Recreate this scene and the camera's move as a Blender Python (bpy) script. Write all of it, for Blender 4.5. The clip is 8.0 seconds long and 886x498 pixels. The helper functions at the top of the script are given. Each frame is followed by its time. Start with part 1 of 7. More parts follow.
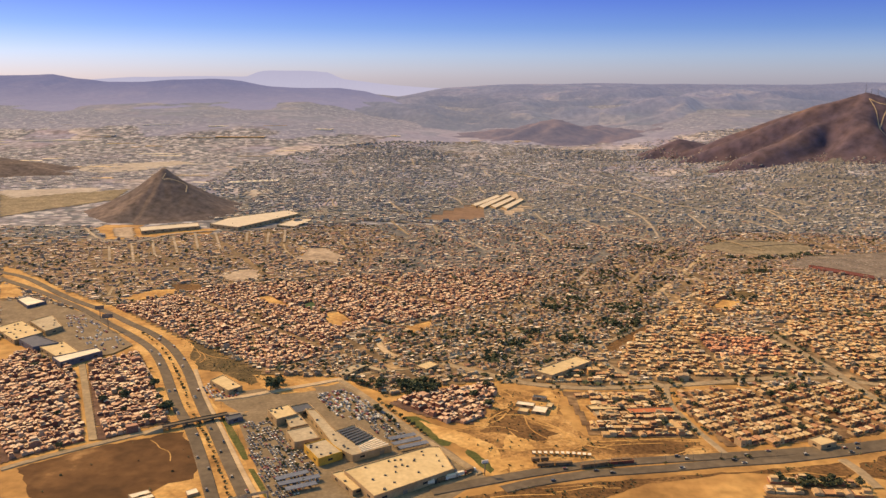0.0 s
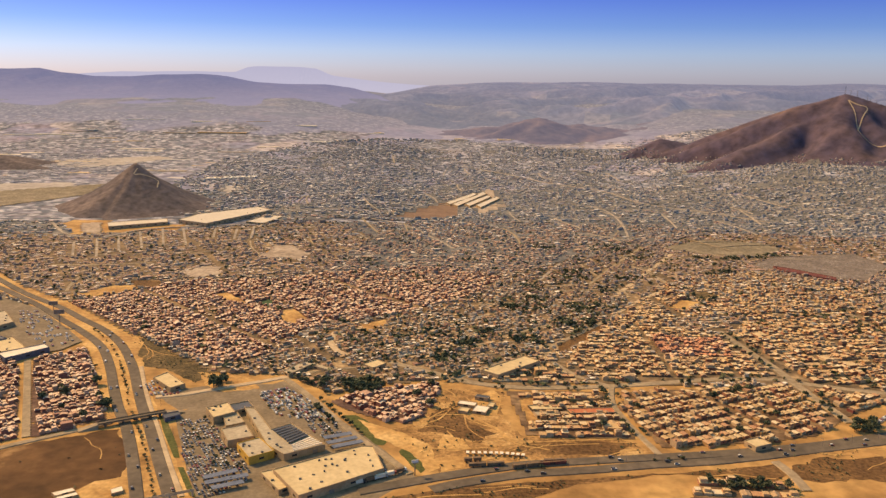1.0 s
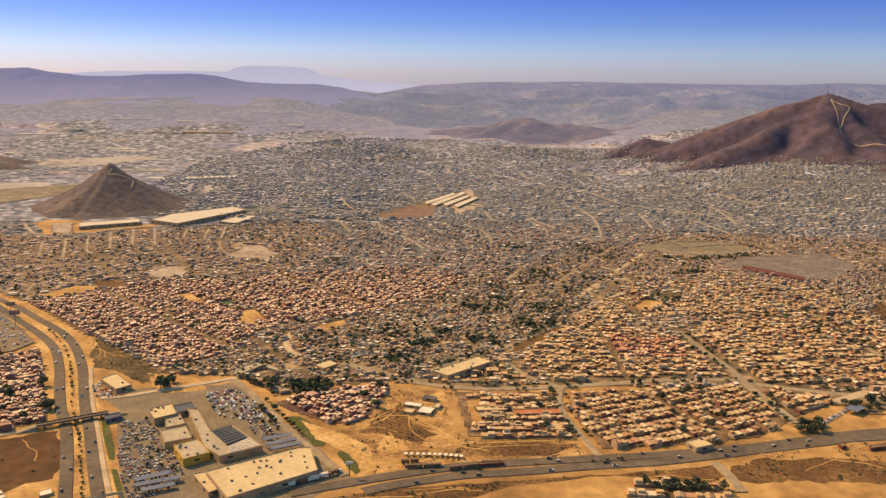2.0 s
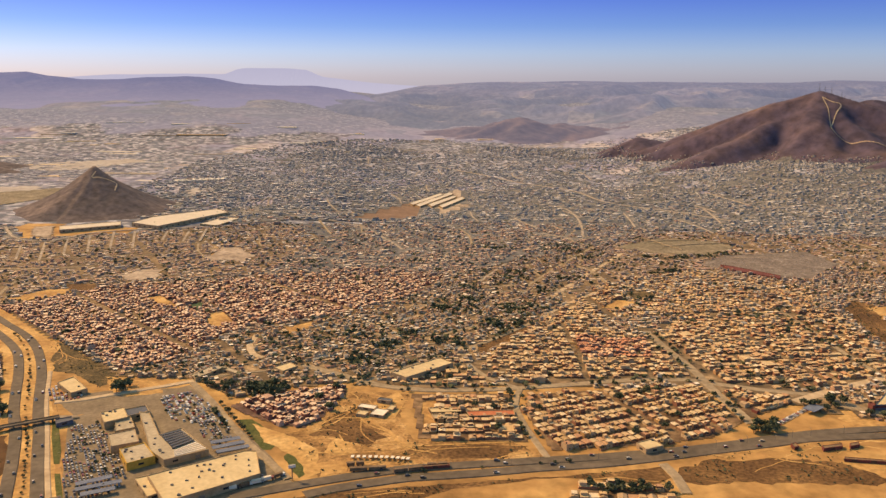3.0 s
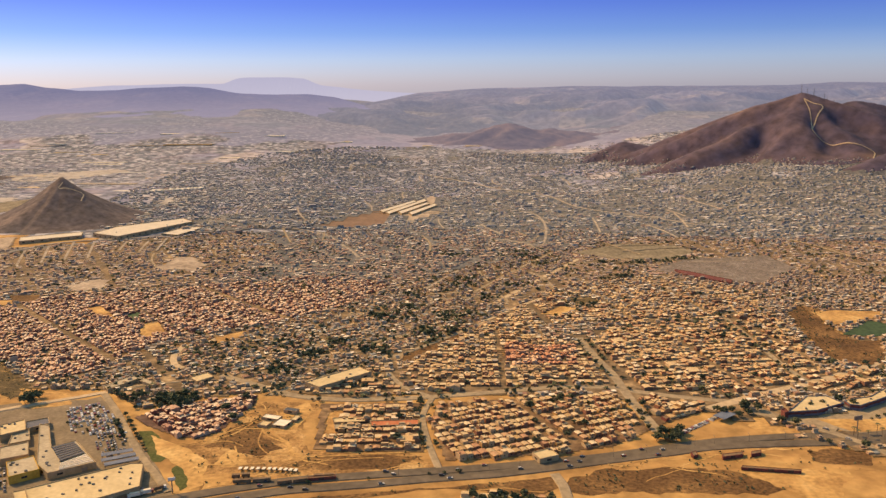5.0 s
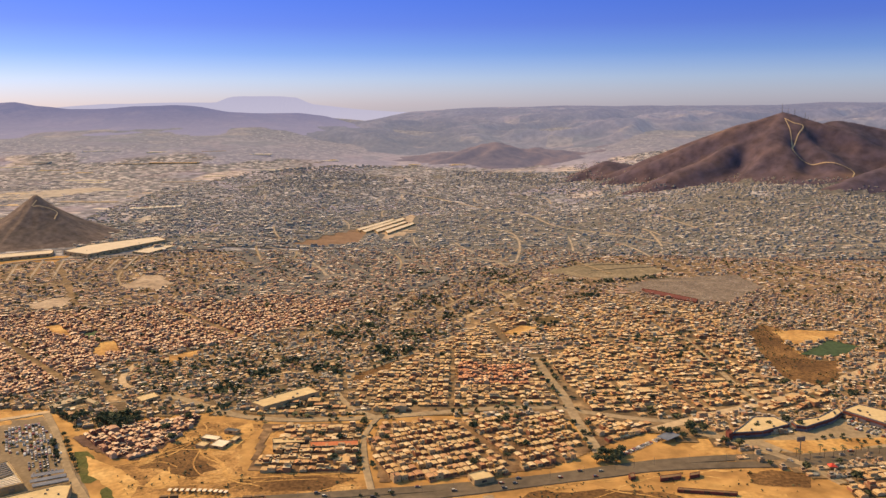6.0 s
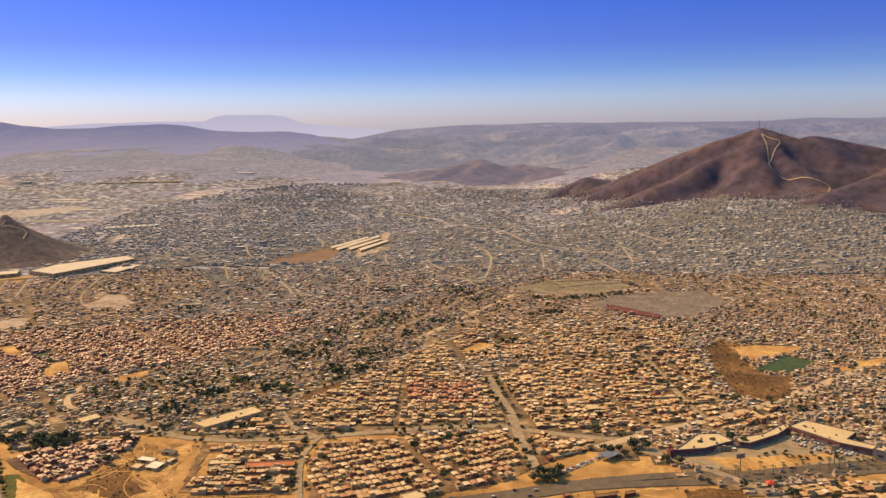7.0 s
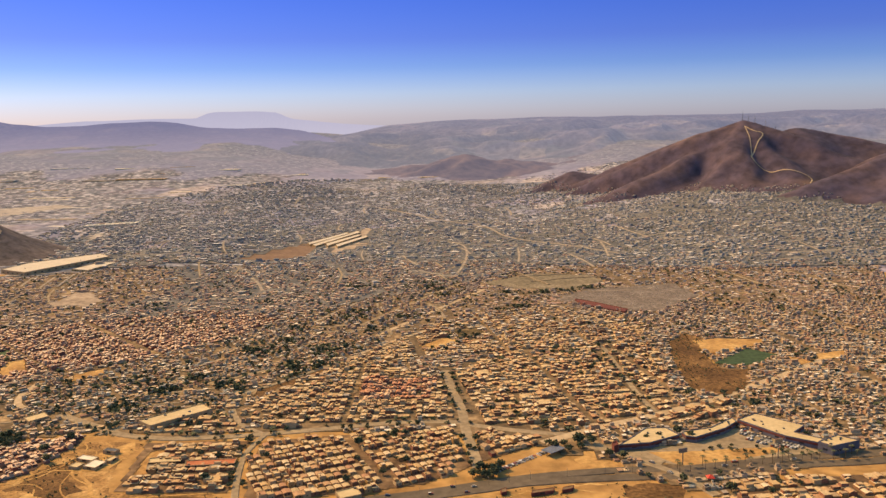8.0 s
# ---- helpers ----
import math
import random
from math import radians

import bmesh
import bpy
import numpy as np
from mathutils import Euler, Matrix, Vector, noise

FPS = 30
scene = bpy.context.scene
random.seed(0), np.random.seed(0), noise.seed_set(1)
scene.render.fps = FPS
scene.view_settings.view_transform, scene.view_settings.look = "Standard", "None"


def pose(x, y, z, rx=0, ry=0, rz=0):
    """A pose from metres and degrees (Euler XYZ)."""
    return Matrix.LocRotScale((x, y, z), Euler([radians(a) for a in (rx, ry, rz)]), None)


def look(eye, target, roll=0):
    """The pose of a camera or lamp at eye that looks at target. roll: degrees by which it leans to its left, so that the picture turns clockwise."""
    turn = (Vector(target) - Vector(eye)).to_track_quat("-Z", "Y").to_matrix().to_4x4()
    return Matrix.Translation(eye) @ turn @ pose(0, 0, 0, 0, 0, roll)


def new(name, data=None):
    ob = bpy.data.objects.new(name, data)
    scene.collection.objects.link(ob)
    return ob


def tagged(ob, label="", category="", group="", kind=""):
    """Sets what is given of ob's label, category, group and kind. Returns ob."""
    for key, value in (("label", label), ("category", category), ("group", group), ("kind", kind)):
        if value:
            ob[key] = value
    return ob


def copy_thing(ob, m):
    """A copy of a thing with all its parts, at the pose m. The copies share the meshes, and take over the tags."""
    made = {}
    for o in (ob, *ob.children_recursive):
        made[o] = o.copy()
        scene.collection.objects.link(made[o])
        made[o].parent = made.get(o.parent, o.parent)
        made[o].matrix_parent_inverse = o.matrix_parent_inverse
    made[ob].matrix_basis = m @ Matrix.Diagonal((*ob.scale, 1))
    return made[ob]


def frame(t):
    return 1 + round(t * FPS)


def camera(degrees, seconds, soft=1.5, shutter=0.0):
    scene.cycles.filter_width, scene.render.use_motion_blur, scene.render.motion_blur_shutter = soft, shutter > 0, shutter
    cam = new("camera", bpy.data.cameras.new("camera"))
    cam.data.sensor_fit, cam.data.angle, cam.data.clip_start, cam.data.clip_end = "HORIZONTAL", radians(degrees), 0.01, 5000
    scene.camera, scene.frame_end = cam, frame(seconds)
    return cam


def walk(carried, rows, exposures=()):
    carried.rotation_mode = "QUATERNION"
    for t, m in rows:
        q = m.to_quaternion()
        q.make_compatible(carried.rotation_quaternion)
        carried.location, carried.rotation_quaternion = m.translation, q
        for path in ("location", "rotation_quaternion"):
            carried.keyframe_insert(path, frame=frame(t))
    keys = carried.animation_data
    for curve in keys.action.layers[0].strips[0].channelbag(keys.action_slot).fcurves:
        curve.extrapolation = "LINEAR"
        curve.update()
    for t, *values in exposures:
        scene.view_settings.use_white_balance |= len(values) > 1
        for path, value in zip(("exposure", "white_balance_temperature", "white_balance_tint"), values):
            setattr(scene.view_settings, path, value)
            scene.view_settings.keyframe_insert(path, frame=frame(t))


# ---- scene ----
# The camera: a window seat in an aircraft, 300 m over a wide town
cam = camera(56.0, 8.0, soft=1.45)
ROWS = [
    (0.0, 1.40, 1.21, 225.40, 1.811, -11.396, 0.195),
    (0.5, 19.35, 2.95, 225.72, 1.646, -11.502, 0.568),
    (1.0, 37.39, 4.78, 225.97, 1.386, -11.563, 0.750),
    (1.5, 55.54, 6.69, 226.14, 1.186, -11.585, 0.831),
    (3.0, 110.58, 12.98, 226.14, 1.664, -11.548, 0.248),
    (3.5, 129.13, 15.26, 225.98, 1.969, -11.458, -0.097),
    (4.0, 147.77, 17.62, 225.74, 2.268, -11.380, -0.371),
    (5.5, 204.31, 25.25, 224.52, 2.540, -10.597, -0.495),
    (6.0, 223.35, 27.97, 223.95, 2.358, -9.798, -0.384),
    (6.5, 242.50, 30.78, 223.30, 2.141, -9.005, -0.438),
    (7.0, 261.74, 33.68, 222.57, 2.002, -8.604, -0.691),
    (7.5, 281.08, 36.67, 221.76, 1.954, -8.643, -0.992),
    (8.0, 300.53, 39.74, 220.86, 1.993, -8.923, -1.154),
]
walk(cam, [(t, pose(x, y, z, 90 + pitch, 0, yaw) @ pose(0, 0, 0, 0, 0, roll)) for t, x, y, z, yaw, pitch, roll in ROWS])

# Daylight: a hazy blue sky, a warm sun behind the town on the left
SUN_EL, SUN_AZ = 40.0, -58.0
world = bpy.data.worlds.new("sky")
scene.world = world
world.use_nodes = True
wn, wl = world.node_tree.nodes, world.node_tree.links
wn.clear()
sky = wn.new("ShaderNodeTexSky")
sky.sky_type, sky.sun_disc = "NISHITA", False
sky.sun_elevation, sky.sun_rotation = radians(SUN_EL), radians(SUN_AZ)
sky.altitude, sky.air_density, sky.dust_density, sky.ozone_density = 300, 1.0, 0.6, 4.0
tone = wn.new("ShaderNodeHueSaturation")
tone.inputs["Saturation"].default_value = 1.25
bg = wn.new("ShaderNodeBackground")
bg.inputs["Strength"].default_value = 0.15
wout = wn.new("ShaderNodeOutputWorld")
# haze whitens the sky towards the horizon, blue above it; the unseen upper sky is boosted and warmed as fill light
way = wn.new("ShaderNodeTexCoord")
axes = wn.new("ShaderNodeSeparateXYZ")
height = wn.new("ShaderNodeValToRGB")
SKY_TINT = [(0.0, (0.47, 0.45, 0.68)), (0.03, (0.405, 0.432, 0.69)), (0.06, (0.245, 0.298, 0.595)), (0.092, (0.197, 0.217, 0.55)), (0.15, (0.17, 0.20, 0.545)), (0.4, (2.75, 1.46, 0.86)), (1.0, (4.0, 1.86, 0.83))]
while len(height.color_ramp.elements) < len(SKY_TINT):
    height.color_ramp.elements.new(0.5)
for e, (p, c) in zip(height.color_ramp.elements, SKY_TINT):
    e.position, e.color = p, (*c, 1)
haze = wn.new("ShaderNodeVectorMath")
haze.operation = "MULTIPLY"
wl.new(way.outputs["Generated"], axes.inputs[0])
wl.new(axes.outputs["Z"], height.inputs[0])
wl.new(sky.outputs[0], tone.inputs["Color"])
wl.new(tone.outputs[0], haze.inputs[0])
wl.new(height.outputs[0], haze.inputs[1])
wl.new(haze.outputs[0], bg.inputs["Color"])
wl.new(bg.outputs[0], wout.inputs["Surface"])

sun = new("sun", bpy.data.lights.new("sun", "SUN"))
sun.data.energy, sun.data.angle, sun.data.color = 4.25, radians(1.0), (1.0, 0.64, 0.262)
az, el = radians(SUN_AZ), radians(SUN_EL)
sun_from = Vector((math.sin(az) * math.cos(el), math.cos(az) * math.cos(el), math.sin(el)))
sun.matrix_world = look(sun_from * 900, (0, 0, 0))
scene.view_settings.exposure = 0.5


# ---- materials ----
def ramp_node(nt, stops):
    r = nt.nodes.new("ShaderNodeValToRGB")
    while len(r.color_ramp.elements) < len(stops):
        r.color_ramp.elements.new(0.5)
    for e, (p, c) in zip(r.color_ramp.elements, stops):
        e.position, e.color = p, (*c, 1)
    return r


def material(name, stops, size=10.0, rough=0.9, metal=0.0, bump=0.0, vary="", amount=0.35, fine=0.0, constant=False, spec=0.2, glow=None):
    """Colours along a ramp, driven by noise of that size in metres, or by a random number for each object or island
    with the noise on top of it."""
    m = bpy.data.materials.new(name)
    m.use_nodes = True
    nt = m.node_tree
    b = nt.nodes["Principled BSDF"]
    b.inputs["Roughness"].default_value, b.inputs["Metallic"].default_value = rough, metal
    b.inputs["Specular IOR Level"].default_value = spec
    geo = nt.nodes.new("ShaderNodeNewGeometry")
    n = nt.nodes.new("ShaderNodeTexNoise")
    n.inputs["Scale"].default_value, n.inputs["Detail"].default_value = 1.0 / size, 6.0
    n.inputs["Roughness"].default_value = 0.62
    nt.links.new(geo.outputs["Position"], n.inputs["Vector"])
    ramp = ramp_node(nt, stops)
    if constant:
        ramp.color_ramp.interpolation = "CONSTANT"
    if vary:
        src = geo.outputs["Random Per Island"] if vary == "island" else nt.nodes.new("ShaderNodeObjectInfo").outputs["Random"]
        nt.links.new(src, ramp.inputs[0])
    else:
        spread = nt.nodes.new("ShaderNodeMapRange")
        spread.inputs["From Min"].default_value, spread.inputs["From Max"].default_value = 0.28, 0.72
        nt.links.new(n.outputs["Fac"], spread.inputs["Value"])
        nt.links.new(spread.outputs[0], ramp.inputs[0])
    n2 = nt.nodes.new("ShaderNodeTexNoise")
    n2.inputs["Scale"].default_value = 1.0 / (fine or size * 0.17)
    n2.inputs["Detail"].default_value = 4.0
    nt.links.new(geo.outputs["Position"], n2.inputs["Vector"])
    mr = nt.nodes.new("ShaderNodeMapRange")
    mr.inputs["From Min"].default_value, mr.inputs["From Max"].default_value = 0.3, 0.7
    mr.inputs["To Min"].default_value, mr.inputs["To Max"].default_value = 1 - amount, 1 + amount * 0.6
    nt.links.new(n2.outputs["Fac"], mr.inputs["Value"])
    mul = nt.nodes.new("ShaderNodeVectorMath")
    mul.operation = "SCALE"
    nt.links.new(ramp.outputs[0], mul.inputs[0])
    nt.links.new(mr.outputs[0], mul.inputs["Scale"])
    nt.links.new(mul.outputs[0], b.inputs["Base Color"])
    if bump:
        bn = nt.nodes.new("ShaderNodeBump")
        bn.inputs["Distance"].default_value, bn.inputs["Strength"].default_value = bump, 0.8
        nt.links.new(n2.outputs["Fac"], bn.inputs["Height"])
        nt.links.new(bn.outputs[0], b.inputs["Normal"])
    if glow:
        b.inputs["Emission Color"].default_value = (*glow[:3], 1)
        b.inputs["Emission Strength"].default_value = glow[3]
    return m


def even(cs):
    return [(i / len(cs), c) for i, c in enumerate(cs)]


TAN, CREAM, WHITE, OCHRE = (0.40, 0.26, 0.12), (0.54, 0.40, 0.22), (0.68, 0.58, 0.42), (0.46, 0.27, 0.09)
BRICK, ROSE, GREY, DARK = (0.32, 0.12, 0.055), (0.44, 0.22, 0.12), (0.28, 0.23, 0.17), (0.13, 0.09, 0.06)
M = dict(
    ground=material("dry_earth", [(0, (0.20, 0.11, 0.04)), (0.45, (0.35, 0.20, 0.07)), (0.8, (0.46, 0.28, 0.10)), (1, (0.53, 0.35, 0.14))], 60, 1.0, bump=0.6, amount=0.3),
    # town_ground, town_red, town_old: soil darkened for the shade between houses
    town_ground=material("shade_dark_street_dust", [(0, (0.085, 0.052, 0.030)), (0.5, (0.145, 0.090, 0.050)), (0.82, (0.24, 0.155, 0.082)), (1, (0.42, 0.28, 0.14))], 28, 1.0, amount=0.45),
    # town_far: street soil of the far town, greyed in its colour for haze
    town_far=material("haze_greyed_street_dust", [(0, (0.080, 0.080, 0.080)), (0.5, (0.125, 0.121, 0.118)), (0.8, (0.22, 0.20, 0.175)), (1, (0.40, 0.345, 0.27))], 34, 1.0, amount=0.45),
    bare=material("bare_sand", [(0, (0.207, 0.113, 0.0395)), (0.3, (0.357, 0.202, 0.0705)), (0.6, (0.479, 0.291, 0.103)), (1, (0.602, 0.404, 0.169))], 32, 1.0, bump=0.4, amount=0.3, fine=3.4),
    pale_earth=material("pale_graded_earth", [(0, (0.24, 0.185, 0.135)), (0.4, (0.34, 0.265, 0.195)), (1, (0.47, 0.38, 0.285))], 22, 1.0, amount=0.35, fine=5),
    waste=material("trodden_waste", [(0, (0.12, 0.066, 0.024)), (0.34, (0.22, 0.122, 0.045)), (0.58, (0.38, 0.22, 0.08)), (1, (0.56, 0.37, 0.155))], 26, 1.0, bump=0.5, amount=0.45, fine=2.2),
    scrub=material("dry_scrub", [(0, (0.085, 0.046, 0.018)), (0.5, (0.135, 0.073, 0.028)), (0.8, (0.21, 0.118, 0.045)), (1, (0.38, 0.22, 0.086))], 34, 1.0, bump=0.6, amount=0.55, fine=2.4),
    olive=material("olive_scrub", [(0, (0.06, 0.045, 0.02)), (0.5, (0.105, 0.075, 0.033)), (0.8, (0.17, 0.115, 0.05)), (1, (0.30, 0.20, 0.09))], 20, 1.0, bump=0.5, amount=0.55, fine=2.5),
    grass=material("watered_grass", [(0, (0.055, 0.068, 0.018)), (0.6, (0.088, 0.092, 0.026)), (1, (0.17, 0.13, 0.05))], 12, 1.0, bump=0.2),
    dry_grass=material("dry_grass", [(0, (0.13, 0.108, 0.070)), (0.5, (0.20, 0.165, 0.108)), (1, (0.31, 0.25, 0.165))], 24, 1.0, amount=0.45, fine=4),
    cemetery=material("cemetery_soil", [(0, (0.13, 0.104, 0.085)), (0.6, (0.19, 0.155, 0.127)), (1, (0.28, 0.235, 0.195))], 20, 1.0, amount=0.5, fine=3),
    red_field=material("red_brown_field", [(0, (0.14, 0.09, 0.06)), (1, (0.24, 0.155, 0.10))], 30, 1.0, amount=0.25),
    turf=material("sports_turf", [(0, (0.036, 0.064, 0.030)), (1, (0.055, 0.086, 0.038))], 25, 0.9),
    asphalt=material("worn_asphalt", [(0, (0.090, 0.072, 0.052)), (1, (0.150, 0.118, 0.083))], 30, 0.9, amount=0.25),
    parking=material("sun_bleached_paving", [(0, (0.145, 0.112, 0.072)), (0.6, (0.20, 0.154, 0.10)), (1, (0.275, 0.212, 0.137))], 14, 0.95, amount=0.25),
    fallow=material("dark_fallow_soil", [(0, (0.06, 0.032, 0.013)), (0.6, (0.105, 0.054, 0.021)), (0.85, (0.15, 0.08, 0.032)), (1, (0.28, 0.165, 0.07))], 55, 1.0, bump=0.4, amount=0.3),
    pale_field=material("pale_dry_field", [(0, (0.29, 0.255, 0.225)), (1, (0.42, 0.375, 0.325))], 60, 1.0, amount=0.25),
    street=material("dusty_street", [(0, (0.22, 0.17, 0.11)), (1, (0.35, 0.27, 0.17))], 22, 0.95, amount=0.25),
    dirt_road=material("pale_dirt_road", [(0, (0.36, 0.26, 0.155)), (1, (0.51, 0.40, 0.265))], 30, 1.0, amount=0.2),
    far_road=material("dusty_far_road", [(0, (0.24, 0.195, 0.15)), (1, (0.40, 0.335, 0.26))], 18, 1.0, amount=0.4, fine=5),
    concrete=material("concrete", [(0, (0.30, 0.24, 0.17)), (1, (0.45, 0.37, 0.26))], 14, 0.9, amount=0.2),
    bridge=material("weathered_concrete", [(0, (0.10, 0.08, 0.06)), (1, (0.17, 0.135, 0.095))], 8, 0.9, amount=0.25),
    hill=material("brown_hillside", [(0, (0.056, 0.049, 0.082)), (0.45, (0.084, 0.064, 0.090)), (0.8, (0.114, 0.079, 0.088)), (1, (0.158, 0.104, 0.094))], 110, 1.0, bump=2.0, amount=0.4, fine=22),
    cone=material("grey_brown_hillside", [(0, (0.080, 0.068, 0.072)), (0.5, (0.115, 0.091, 0.090)), (1, (0.168, 0.128, 0.115))], 70, 1.0, bump=0.8, amount=0.4, fine=9),
    # mid_hill: faint bluish emission put in for the haze before it
    mid_hill=material("haze_glow_brown_hill", [(0, (0.040, 0.036, 0.040)), (0.5, (0.075, 0.058, 0.055)), (1, (0.12, 0.08, 0.06))], 120, 1.0, bump=1.5, amount=0.35, fine=30, glow=(0.072, 0.066, 0.096, 1.0)),
    tan_roof=material("tan_roofing", [(0, (0.465, 0.353, 0.186)), (1, (0.577, 0.456, 0.26))], 16, 0.85, amount=0.14),
    pale_roof=material("cream_roofing", [(0, (0.47, 0.405, 0.31)), (1, (0.57, 0.50, 0.395))], 16, 0.85, amount=0.15),
    grey_roof=material("grey_roofing", [(0, (0.313, 0.258, 0.175)), (1, (0.432, 0.359, 0.248))], 12, 0.85, amount=0.2),
    white_roof=material("white_roofing", [(0, (0.60, 0.52, 0.40)), (1, (0.74, 0.67, 0.54))], 18, 0.7, amount=0.12),
    dark_roof=material("dark_panels", [(0, (0.05, 0.055, 0.06)), (1, (0.10, 0.10, 0.10))], 6, 0.5, amount=0.3),
    shed_roof=material("rusty_roofing", [(0, (0.13, 0.085, 0.05)), (1, (0.24, 0.165, 0.095))], 5, 0.9, amount=0.3),
    tan_wall=material("tan_plaster", [(0, (0.30, 0.21, 0.11)), (1, (0.42, 0.31, 0.18))], 9, 0.9, amount=0.2),
    yellow_wall=material("yellow_plaster", [(0, (0.48, 0.28, 0.04)), (1, (0.58, 0.36, 0.07))], 9, 0.9, amount=0.2),
    # blue_wall: dark blue paint; on the mall fronts this colour is their shade
    blue_wall=material("blue_paint_and_shade_wall", [(0, (0.09, 0.09, 0.12)), (1, (0.15, 0.145, 0.17))], 12, 0.8, amount=0.2),
    red_wall=material("dark_red_wall", [(0, (0.11, 0.035, 0.03)), (1, (0.18, 0.06, 0.045))], 12, 0.9, amount=0.25),
    roofs_tan=material("sunlit_roofs", even([(0.50, 0.35, 0.19), CREAM, (0.52, 0.35, 0.17), (0.59, 0.45, 0.27), (0.47, 0.30, 0.155), (0.45, 0.30, 0.15), (0.64, 0.51, 0.34), (0.38, 0.26, 0.15), (0.54, 0.39, 0.21), (0.43, 0.24, 0.125)]), 5, 0.9, vary="island", constant=True),
    roofs_red=material("peach_roofs", even([(0.57, 0.39, 0.265), (0.48, 0.31, 0.205), (0.66, 0.49, 0.35), (0.54, 0.35, 0.235), (0.70, 0.55, 0.40), (0.45, 0.28, 0.19), (0.65, 0.51, 0.38), (0.38, 0.215, 0.15), (0.59, 0.45, 0.33), (0.61, 0.42, 0.29)]), 5, 0.9, vary="island", constant=True),
    # walls_red and walls_tan: plaster darkened to maroon as the houses' shaded sides
    walls_red=material("shade_dark_maroon_walls", even([(0.21, 0.085, 0.062), (0.30, 0.16, 0.11), (0.17, 0.075, 0.058), (0.36, 0.22, 0.15), (0.23, 0.115, 0.085), (0.44, 0.31, 0.22)]), 4, 0.95, vary="island", constant=True),
    town_red=material("shade_dark_yard_soil", [(0, (0.072, 0.042, 0.033)), (0.5, (0.112, 0.066, 0.05)), (0.84, (0.18, 0.115, 0.078)), (1, (0.42, 0.28, 0.17))], 24, 1.0, amount=0.4),
    walls_old=material("brown_block_walls", even([(0.34, 0.25, 0.16), (0.26, 0.18, 0.115), (0.43, 0.33, 0.22), (0.22, 0.155, 0.105), (0.38, 0.24, 0.15), (0.50, 0.40, 0.28)]), 4, 0.95, vary="island", constant=True),
    walls_mix=material("mauve_block_walls", even([(0.29, 0.22, 0.175), (0.35, 0.27, 0.21), (0.24, 0.185, 0.15), (0.40, 0.32, 0.25), (0.30, 0.20, 0.155)]), 4, 0.95, vary="island", constant=True),
    roofs_old=material("patched_roofs", even([(0.43, 0.33, 0.22), (0.28, 0.20, 0.14), (0.64, 0.54, 0.41), (0.38, 0.24, 0.145), (0.22, 0.175, 0.135), (0.52, 0.38, 0.22), (0.33, 0.28, 0.235), (0.72, 0.64, 0.52), (0.27, 0.15, 0.10), (0.46, 0.33, 0.19), (0.31, 0.255, 0.20), (0.25, 0.25, 0.235)]), 5, 0.9, vary="island", constant=True),
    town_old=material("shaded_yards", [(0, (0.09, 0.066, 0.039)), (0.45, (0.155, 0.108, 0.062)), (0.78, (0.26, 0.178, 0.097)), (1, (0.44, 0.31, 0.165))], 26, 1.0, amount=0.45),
    roofs_tile=material("red_tile_roofs", even([(0.50, 0.25, 0.14), (0.42, 0.19, 0.10), (0.56, 0.33, 0.19), (0.47, 0.24, 0.14), (0.60, 0.40, 0.25)]), 5, 0.9, vary="island", constant=True),
    roofs_mix=material("mixed_roofs", even([(0.33, 0.26, 0.20), (0.40, 0.26, 0.18), (0.50, 0.39, 0.29), (0.25, 0.20, 0.16), (0.42, 0.30, 0.20), (0.31, 0.18, 0.125), (0.64, 0.55, 0.44), (0.29, 0.22, 0.175), (0.36, 0.23, 0.17), (0.22, 0.18, 0.145)]), 5, 0.9, vary="island", constant=True),
    # roofs_grey and walls_grey: blue-grey palettes that carry the far town's haze
    roofs_grey=material("haze_greyed_roofs", even([(0.28, 0.27, 0.28), (0.16, 0.165, 0.17), (0.50, 0.465, 0.425), (0.24, 0.23, 0.225), (0.38, 0.32, 0.265), (0.14, 0.148, 0.148), (0.23, 0.232, 0.235), (0.68, 0.635, 0.58), (0.29, 0.20, 0.165), (0.15, 0.16, 0.155), (0.31, 0.295, 0.285), (0.14, 0.15, 0.14), (0.58, 0.525, 0.46)]), 5, 0.9, vary="island", constant=True),
    walls_tan=material("shade_dark_plaster_walls", even([(0.34, 0.205, 0.11), (0.30, 0.145, 0.088), (0.37, 0.21, 0.09), (0.24, 0.11, 0.065), (0.44, 0.31, 0.17), (0.26, 0.14, 0.085), (0.46, 0.34, 0.20), (0.17, 0.095, 0.062)]), 4, 0.95, vary="island", constant=True),
    walls_grey=material("haze_greyed_walls", even([(0.27, 0.265, 0.265), (0.23, 0.225, 0.23), (0.33, 0.30, 0.26), (0.28, 0.24, 0.215), (0.25, 0.25, 0.26), (0.42, 0.39, 0.35)]), 4, 0.95, vary="island", constant=True),
    sheds=material("pale_shed_roofs", even([WHITE, CREAM, (0.5, 0.46, 0.4), TAN, WHITE, GREY]), 8, 0.8, vary="island", constant=True),
    leaf=material("dry_foliage", [(0, (0.058, 0.068, 0.040)), (0.5, (0.090, 0.100, 0.055)), (1, (0.145, 0.145, 0.078))], 7, 1.0, amount=0.4),
    bark=material("bark", [(0, (0.08, 0.055, 0.035)), (1, (0.15, 0.11, 0.07))], 1.5, 1.0),
    steel=material("weathered_steel", [(0, (0.18, 0.16, 0.14)), (1, (0.30, 0.27, 0.23))], 3, 0.5, metal=0.6),
    glass=material("dark_glass", [(0, (0.02, 0.025, 0.03)), (1, (0.04, 0.045, 0.05))], 3, 0.15, spec=0.5),
